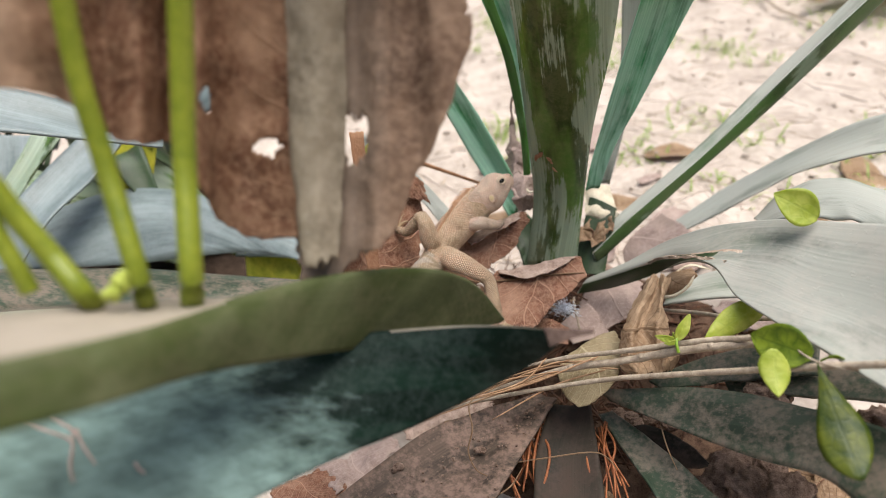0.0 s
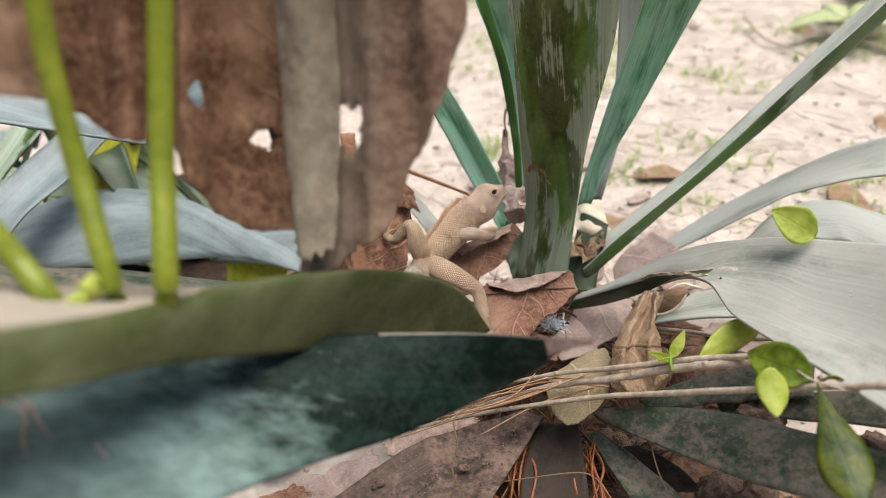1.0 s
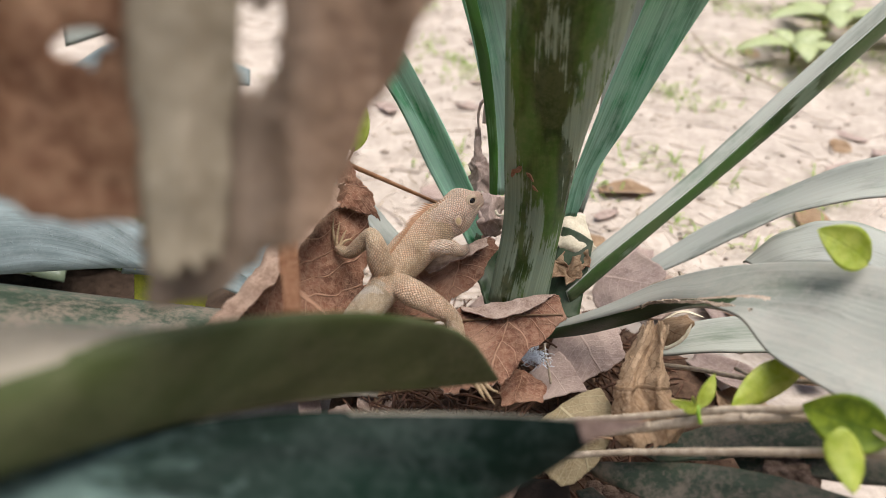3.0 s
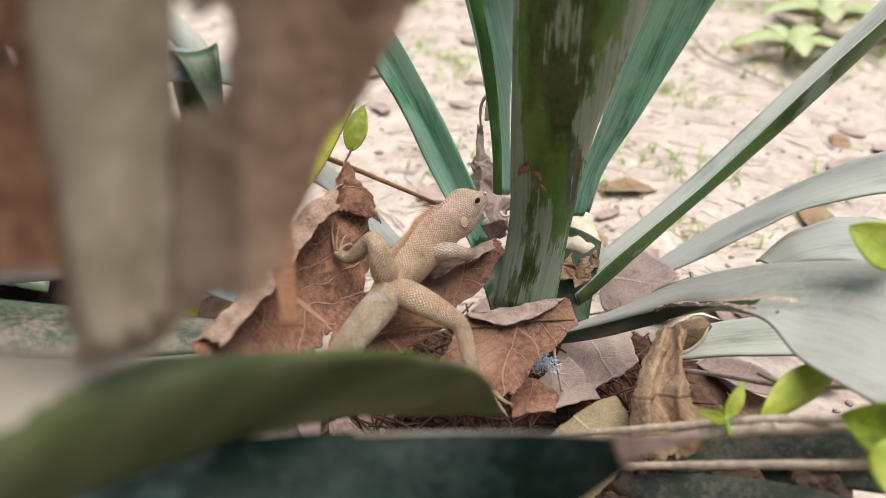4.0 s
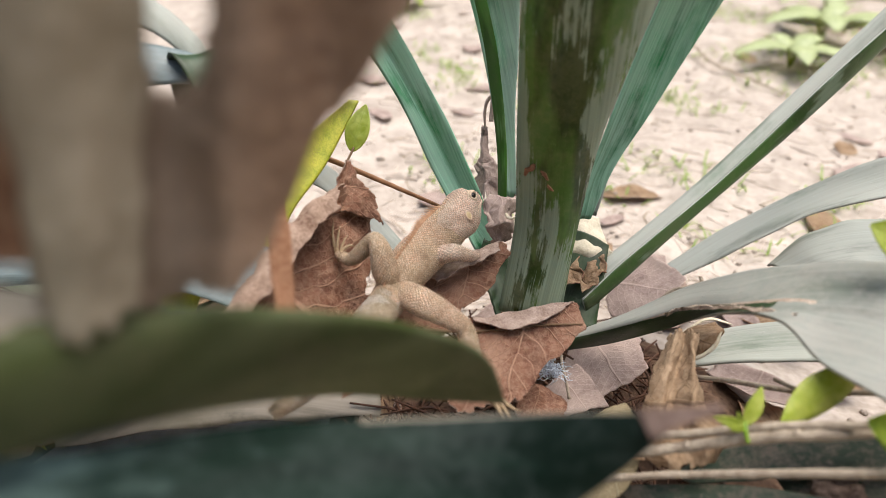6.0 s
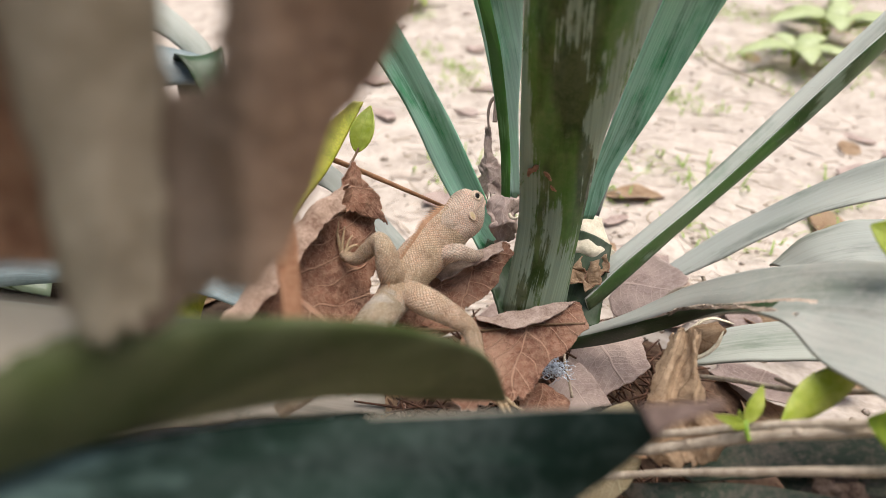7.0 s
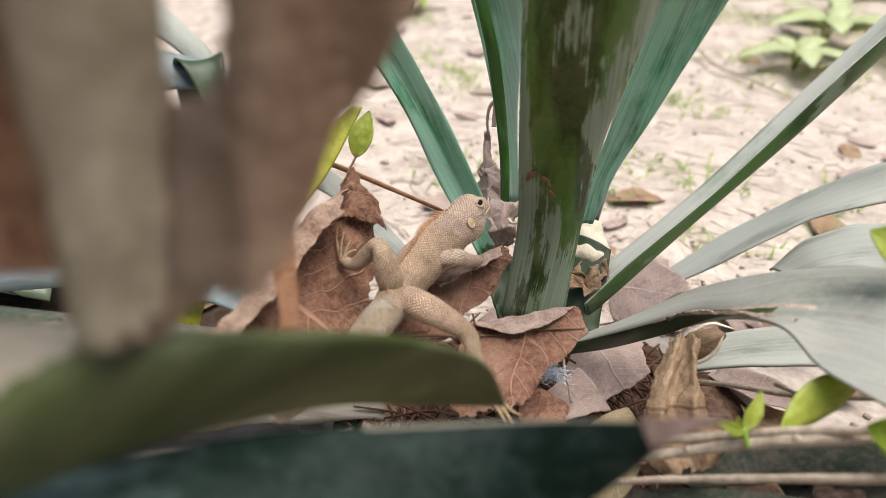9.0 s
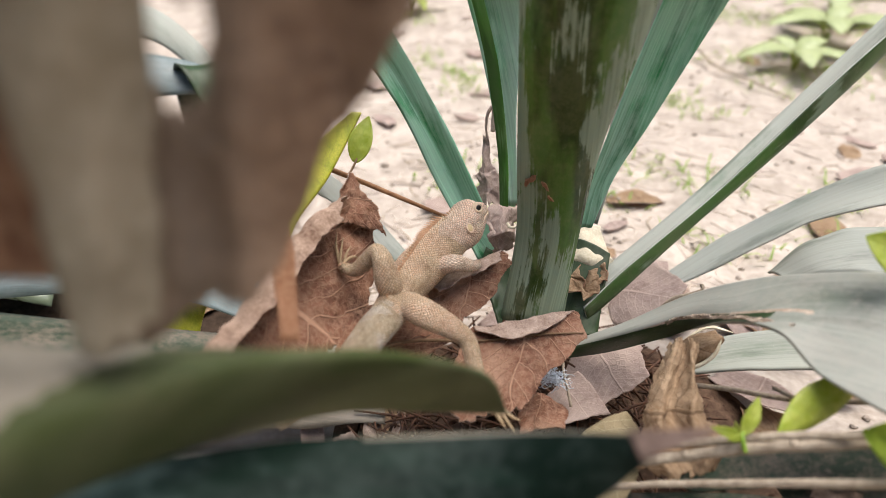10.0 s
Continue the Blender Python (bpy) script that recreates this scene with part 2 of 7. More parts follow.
M_FELT = plain_mat("grey_felted_leaf_back", (0.21, 0.138, 0.105), (0.50, 0.38, 0.31), 200.0, 0.9, 0.1, strength=0.6)
# Browner felt, with the roll's shade put into its colour
M_FELTSHADE = plain_mat("shaded_brown_felt", (0.15, 0.088, 0.06), (0.40, 0.28, 0.21), 110.0, 0.9, 0.1, strength=0.6)
M_RUSTLEAF = dry_leaf_mat("orange_brown_dry_leaf", (0.20, 0.085, 0.04), (0.32, 0.15, 0.08), (0.42, 0.23, 0.13))
M_TAN = dry_leaf_mat("tan_dry_leaf", (0.17, 0.095, 0.05), (0.36, 0.23, 0.135), (0.52, 0.37, 0.24), vein=0.6, relief=0.8, vein_col=(0.13, 0.07, 0.035))
M_TANG = dry_leaf_mat("olive_tan_dry_leaf", (0.15, 0.10, 0.05), (0.30, 0.23, 0.125), (0.42, 0.33, 0.20), vein=0.75, relief=0.7, vein_col=(0.56, 0.47, 0.30))
M_PINK = dry_leaf_mat("pinkish_grey_litter_leaf", (0.26, 0.18, 0.15), (0.42, 0.31, 0.27), (0.55, 0.43, 0.37), vein=0.35)
M_CREAM = plain_mat("cream_dry_sheath", (0.44, 0.37, 0.26), (0.68, 0.60, 0.46), 120.0, 0.75, strength=0.8)
M_TWIG = plain_mat("pale_bark_twig", (0.24, 0.185, 0.135), (0.50, 0.41, 0.31), 260.0, 0.8, 0.25, strength=0.8)
M_RUST = plain_mat("rusty_twig", (0.20, 0.085, 0.035), (0.38, 0.19, 0.09), 160.0, 0.6)
M_RUSTY = plain_mat("tan_fibre", (0.28, 0.15, 0.075), (0.50, 0.31, 0.18), 160.0, 0.7)
M_ROOT = plain_mat("orange_root", (0.16, 0.045, 0.016), (0.38, 0.135, 0.048), 160.0, 0.6)
M_LIME = plain_mat("fresh_green_leaf", (0.13, 0.24, 0.015), (0.28, 0.42, 0.05), 130.0, 0.45)
def weed_leaf_mat(name, a, c, vein):
    m, nt, b = material(name, 0.42, 0.45)
    ob = coords(nt, "Object", (1, 1, 1))
    tc = nt.nodes.new("ShaderNodeTexCoord")
    sep = nt.nodes.new("ShaderNodeSeparateXYZ")
    nt.links.new(tc.outputs["UV"], sep.inputs[0])
    au = maths(nt, "ABSOLUTE", sep.outputs[0])
    rib = ramp(nt, au, [(0.03, grey(1)), (0.09, grey(0))])
    net = node(nt, "ShaderNodeTexVoronoi", Scale=190.0)
    net.feature = "DISTANCE_TO_EDGE"
    nt.links.new(ob, net.inputs["Vector"])
    side = ramp(nt, net.outputs["Distance"], [(0.02, grey(0.7)), (0.12, grey(0))])
    n1 = noise_of(nt, ob, 160.0, 4.0)
    col = ramp(nt, n1, [(0.35, a), (0.65, c)])
    v = maths(nt, "MULTIPLY", maths(nt, "MAXIMUM", rib, side), 0.45)
    col = mix(nt, v, col, vein)
    nt.links.new(col, b.inputs["Base Color"])
    bump(nt, b, maths(nt, "SUBTRACT", n1, v), 0.4, 0.0005)
    see_through(nt, b, col, 0.4)
    return m


M_YELLOW = plain_mat("yellowing_leaf", (0.26, 0.30, 0.015), (0.58, 0.52, 0.05), 70.0, 0.5, stretch=(3, 3, 0.4))
M_FRESHBUD = plain_mat("pale_green_bud", (0.24, 0.30, 0.03), (0.42, 0.46, 0.09), 260.0, 0.6)
M_STEM = plain_mat("green_stalk", (0.12, 0.16, 0.010), (0.24, 0.27, 0.025), 60.0, 0.4)
M_GROUND = plain_mat("dry_pinkish_soil", (0.31, 0.257, 0.213), (0.53, 0.452, 0.388), 24.0, 0.95, 0.1, dist=0.0015)
M_STRAW = plain_mat("dry_straw", (0.42, 0.34, 0.28), (0.64, 0.54, 0.46), 60.0, 0.8)
M_PEBBLE = plain_mat("pale_soil_crumb", (0.26, 0.21, 0.17), (0.50, 0.42, 0.355), 150.0, 0.95, 0.1, strength=0.9, dist=0.002)
M_CLOD = plain_mat("earth_clod", (0.10, 0.06, 0.042), (0.36, 0.25, 0.19), 190.0, 0.95, 0.1, strength=1.0, dist=0.004)


# ---- building helpers ----
def spline(pts, t):
    """Catmull-Rom through pts (any dimension), t from 0 to 1."""
    n = len(pts) - 1
    s = min(max(t, 0.0), 1.0) * n
    i = min(int(s), n - 1)
    f = s - i
    p1, p2 = np.array(pts[i], float), np.array(pts[i + 1], float)
    p0 = np.array(pts[i - 1], float) if i > 0 else 2 * p1 - p2
    p3 = np.array(pts[i + 2], float) if i < n - 1 else 2 * p2 - p1
    return 0.5 * (2 * p1 + (p2 - p0) * f + (2 * p0 - 5 * p1 + 4 * p2 - p3) * f * f + (3 * p1 - p0 - 3 * p2 + p3) * f ** 3)


def thing(name, at=(0, 0, 0), label="", category="", group="", kind=""):
    ob = new(name)
    ob.empty_display_size = 0.02
    ob.location = at
    return tagged(ob, label, category, group, kind)


def part(name, bm, mats, parent=None, label="", smooth=True):
    """Links a bmesh, given in world space, as one mesh object under a thing or a part."""
    me = bpy.data.meshes.new(name)
    base = Vector((0, 0, 0))
    p = parent
    while p is not None:
        base += p.location
        p = p.parent
    bmesh.ops.translate(bm, verts=bm.verts, vec=-base)
    bmesh.ops.recalc_face_normals(bm, faces=bm.faces)
    bm.to_mesh(me)
    bm.free()
    for m in mats if isinstance(mats, (list, tuple)) else [mats]:
        me.materials.append(m)
    if smooth:
        me.polygons.foreach_set("use_smooth", [True] * len(me.polygons))
    ob = new(name, me)
    ob.parent = parent
    if label:
        tagged(ob, label)
    return ob


def solid_sheet(bm, grid, uvs, thick, back=0, keep=None, laid=None):
    """A closed thin sheet over a grid of points [i][j]; back: material slot of the other side; keep(i, j): whether a cell is there;
    laid(u, v): the cell's material slot."""
    nv, nu = len(grid), len(grid[0])
    g = np.array(grid)
    du = np.gradient(g, axis=1)
    dv = np.gradient(g, axis=0)
    nr = np.cross(du, dv)
    nr /= np.maximum(np.linalg.norm(nr, axis=2, keepdims=True), 1e-9)
    uvl = bm.loops.layers.uv.verify()
    top = [[bm.verts.new(g[i, j] + nr[i, j] * thick * 0.5) for j in range(nu)] for i in range(nv)]
    bot = [[bm.verts.new(g[i, j] - nr[i, j] * thick * 0.5) for j in range(nu)] for i in range(nv)]
    there = [[keep is None or keep(i, j) for j in range(nu - 1)] for i in range(nv - 1)]

    def quad(vs, ids, slot):
        f = bm.faces.new(vs)
        f.material_index = slot
        for lp, (a, c) in zip(f.loops, ids):
            lp[uvl].uv = uvs[a][c]

    for i in range(nv - 1):
        for j in range(nu - 1):
            if not there[i][j]:
                continue
            ids = [(i, j), (i, j + 1), (i + 1, j + 1), (i + 1, j)]
            slot = int(laid((j + 0.5) / (nu - 1), (i + 0.5) / (nv - 1))) if laid else 0
            quad([top[a][c] for a, c in ids], ids, slot)
            quad([bot[a][c] for a, c in reversed(ids)], ids[::-1], max(back, slot))
            for (a, c), (e, f), (di, dj) in ((ids[0], ids[1], (-1, 0)), (ids[1], ids[2], (0, 1)), (ids[2], ids[3], (1, 0)), (ids[3], ids[0], (0, -1))):
                ni, nj = i + di, j + dj
                if not (0 <= ni < nv - 1 and 0 <= nj < nu - 1 and there[ni][nj]):
                    quad([top[a][c], bot[a][c], bot[e][f], top[e][f]], [(a, c), (a, c), (e, f), (e, f)], 0)
    loose = [v for v in bm.verts if not v.link_faces]
    bmesh.ops.delete(bm, geom=loose, context="VERTS")


def blade(rows, nv=44, nu=11, fold=0.0, vee=False, thick=0.0014, wave=0.0, seed=0, tip=0.0, back=0, laid=None):
    """A strap leaf between its edge lines. rows: columns of points across, each a line along the leaf. fold: how far the middle stands out, as a share of the width.
    tip: share of the length over which it narrows to its tip."""
    bm = bmesh.new()
    k = len(rows)
    lens = [0.0]
    grid, uvs = [], []
    mid_last = None
    for i in range(nv):
        v = i / (nv - 1)
        across = [spline(r, v) for r in rows]
        line, uvr = [], []
        width = np.linalg.norm(across[-1] - across[0])
        if k == 2:
            along = spline(rows[0], min(1, v + 0.01)) - spline(rows[0], max(0, v - 0.01)) + spline(rows[1], min(1, v + 0.01)) - spline(rows[1], max(0, v - 0.01))
            nrm = np.cross(across[1] - across[0], along)
            nrm = nrm / max(np.linalg.norm(nrm), 1e-9)
        mid = sum(across) / k
        if mid_last is not None:
            lens.append(lens[-1] + float(np.linalg.norm(mid - mid_last)))
        mid_last = mid
        pinch = 1.0
        if tip and v > 1 - tip:
            q = (v - 1 + tip) / tip
            pinch = max(0.03, math.sqrt(max(0.0, 1 - q * q)))
        for j in range(nu):
            u = j / (nu - 1)
            uu = 0.5 + (u - 0.5) * pinch
            p = spline(across, uu)
            if k == 2:
                s = 2 * u - 1
                p = p + nrm * fold * width * ((1 - abs(s)) if vee else (1 - s * s)) * pinch
            if wave:
                e = (2 * u - 1) ** 2
                p = p + np.array((0, 0, 1.0)) * wave * e * noise.noise((v * 6 + seed, u * 2, seed * 3.1))
            line.append(p)
            uvr.append((u * max(width, 0.01) + seed * 0.37, lens[i] + seed * 0.53))
        grid.append(line)
        uvs.append(uvr)
    solid_sheet(bm, grid, uvs, thick, back, laid=laid)
    return bm


def dry_sheet(net, nv=40, nu=40, crumple=0.003, freq=60.0, ragged=0.06, teeth=26.0, thick=0.0006, back=1, seed=0, gaps=(), round_off=0.0):
    """A dead leaf over a coarse net of points, crumpled, with a toothed edge and worn holes. Rows of the net run along it."""
    bm = bmesh.new()
    grid, uvs = [], []
    for i in range(nv):
        v0 = i / (nv - 1)
        line, uvr = [], []
        for j in range(nu):
            u0 = j / (nu - 1)
            eu = ragged * (0.5 * noise.noise((v0 * teeth, seed, 0.3)) + 0.8 * noise.noise((v0 * teeth * 0.25, seed, 5.3)) - 0.3)
            ev = ragged * (0.5 * noise.noise((u0 * teeth, seed, 9.7)) + 0.8 * noise.noise((u0 * teeth * 0.25, seed, 3.3)) - 0.3)
            u = 0.5 + (u0 - 0.5) * (1 + eu)
            v = 0.5 + (v0 - 0.5) * (1 + ev)
            if round_off:
                su, sv = 2 * u - 1, 2 * v - 1
                u = 0.5 + 0.5 * su * math.sqrt(max(0, 1 - round_off * sv * sv))
                v = 0.5 + 0.5 * sv * math.sqrt(max(0, 1 - round_off * su * su * 0.6))
            p = spline([spline(r, min(max(u, 0), 1)) for r in net], min(max(v, 0), 1))
            q = Vector(p) * freq
            d = Vector((noise.noise(q + Vector((seed * 7, 0, 0))), noise.noise(q + Vector((0, seed * 5 + 11, 0))), noise.noise(q + Vector((0, 0, seed * 3 + 23)))))
            d2 = Vector((noise.noise(q * 3.1), noise.noise(q * 3.1 + Vector((9, 1, 4))), noise.noise(q * 3.1 + Vector((4, 8, 2)))))
            line.append(p + np.array(d * crumple + d2 * crumple * 0.25))
            uvr.append((2 * u - 1, v))
        grid.append(line)
        uvs.append(uvr)
    keep = None
    if gaps:
        lost = set()
        for k, (p, rx, rz) in enumerate(gaps):
            c = np.array(p)
            size = np.array((rx, 0.5 * (rx + rz), rz))
            for i in range(nv - 1):
                for j in range(nu - 1):
                    q = (0.5 * (grid[i][j] + grid[i + 1][j + 1]) - c) / size
                    n = float(np.linalg.norm(q))
                    if n < 2.0:
                        ang = math.atan2(q[2], q[0])
                        lim = 1 + 0.5 * noise.noise((math.cos(ang) * 1.5 + k * 3, math.sin(ang) * 1.5, seed)) + 0.35 * noise.noise((math.cos(ang) * 5 + k * 3, math.sin(ang) * 5, seed))
                        if n < lim:
                            lost.add((i, j))

        def keep(i, j):
            return (i, j) not in lost
    solid_sheet(bm, grid, uvs, thick, back, keep)
    return bm


def rod(bm, pts, radii, n=40, sides=10, knob=0.0, seed=0, flat=1.0):
    """A tube along a curve, with its own radius at each point."""
    ring_last = None
    up = Vector((0.2, 0.1, 1)).normalized()
    first = None
    for i in range(n):
        t = i / (n - 1)
        c = Vector(spline(pts, t))
        tan = (Vector(spline(pts, min(1, t + 0.01))) - Vector(spline(pts, max(0, t - 0.01)))).normalized()
        a = tan.cross(up)
        if a.length < 1e-3:
            a = tan.cross(Vector((1, 0, 0)))
        a.normalize()
        b = a.cross(tan)
        r = float(spline([(q,) for q in radii], t)[0])
        ring = []
        for s in range(sides):
            w = 2 * math.pi * s / sides
            rr = r * (1 + knob * noise.noise((t * 30 + seed, math.cos(w), math.sin(w))))
            ring.append(bm.verts.new(c + a * math.cos(w) * rr + b * math.sin(w) * rr * flat))
        if ring_last:
            for s in range(sides):
                bm.faces.new((ring_last[s], ring_last[(s + 1) % sides], ring[(s + 1) % sides], ring[s]))
        else:
            first = ring
        ring_last = ring
    bm.faces.new(first[::-1])
    bm.faces.new(ring_last)
    return bm


def tube(pts, radii, **k):
    return rod(bmesh.new(), pts, radii, **k)


# ---- ground ----
def ground_z(x, y):
    d = math.hypot(x - 0.07, y - 0.40)
    z = -0.078 + 0.018 * math.exp(-(d / 0.09) ** 2)
    near = 1.0 / (1.0 + (max(0, math.hypot(x, y - 0.6) - 1.0)))
    return z + near * (0.010 * noise.noise((x * 9, y * 9, 1.0)) + 0.004 * noise.noise((x * 31, y * 31, 2.0)) + 0.0018 * noise.noise((x * 95, y * 95, 3.0)))


def build_ground():
    def axis(lo, hi, fine_lo, fine_hi, step):
        v = list(np.arange(fine_lo, fine_hi, step))
        a, s = fine_lo, step
        while a > lo:
            s *= 1.35
            a -= s
            v.insert(0, a)
        a, s = fine_hi, step
        while a < hi:
            v.append(a)
            s *= 1.35
            a += s
        v.append(hi)
        return v
    xs = axis(-400, 400, -0.7, 1.1, 0.012)
    ys = axis(-400, 400, 0.05, 2.0, 0.012)
    verts = [(x, y, ground_z(x, y)) for y in ys for x in xs]
    w = len(xs)
    faces = [(i * w + j, i * w + j + 1, i * w + j + 1 + w, i * w + j + w) for i in range(len(ys) - 1) for j in range(w - 1)]
    me = bpy.data.meshes.new("ground")
    me.from_pydata(verts, [], faces)
    me.materials.append(M_GROUND)
    me.polygons.foreach_set("use_smooth", [True] * len(me.polygons))
    tagged(new("ground", me), "pale dry pinkish soil strewn with litter", "ground", kind="structure")


build_ground()


def build_backdrop():
    """An unseen foliage-dark ring, added far off all round to dim the low sky."""
    m = plain_mat("dark_surround", (0.012, 0.022, 0.008), (0.06, 0.09, 0.03), 1.6, 0.9, 0.1, dist=0.05)
    bm = bmesh.new()
    rings = []
    for z in (-0.4, 0.8, 2.0, 3.2, 4.2):
        rings.append([bm.verts.new((math.cos(a) * (7 + 0.5 * noise.noise((a * 4, z, 0))), 0.6 + math.sin(a) * (7 + 0.5 * noise.noise((a * 4, z, 5))), z + (0.8 * noise.noise((math.cos(a) * 5, math.sin(a) * 5, 2)) if z > 3 else 0)))
                      for a in np.linspace(0, 2 * math.pi, 120, endpoint=False)])
    for lo, hi in zip(rings, rings[1:]):
        for k in range(120):
            bm.faces.new((lo[k], lo[(k + 1) % 120], hi[(k + 1) % 120], hi[k]))
    tagged(part("backdrop", bm, m), "unseen shrub-dark ring added to dim low light", "backdrop", kind="structure")


build_backdrop()


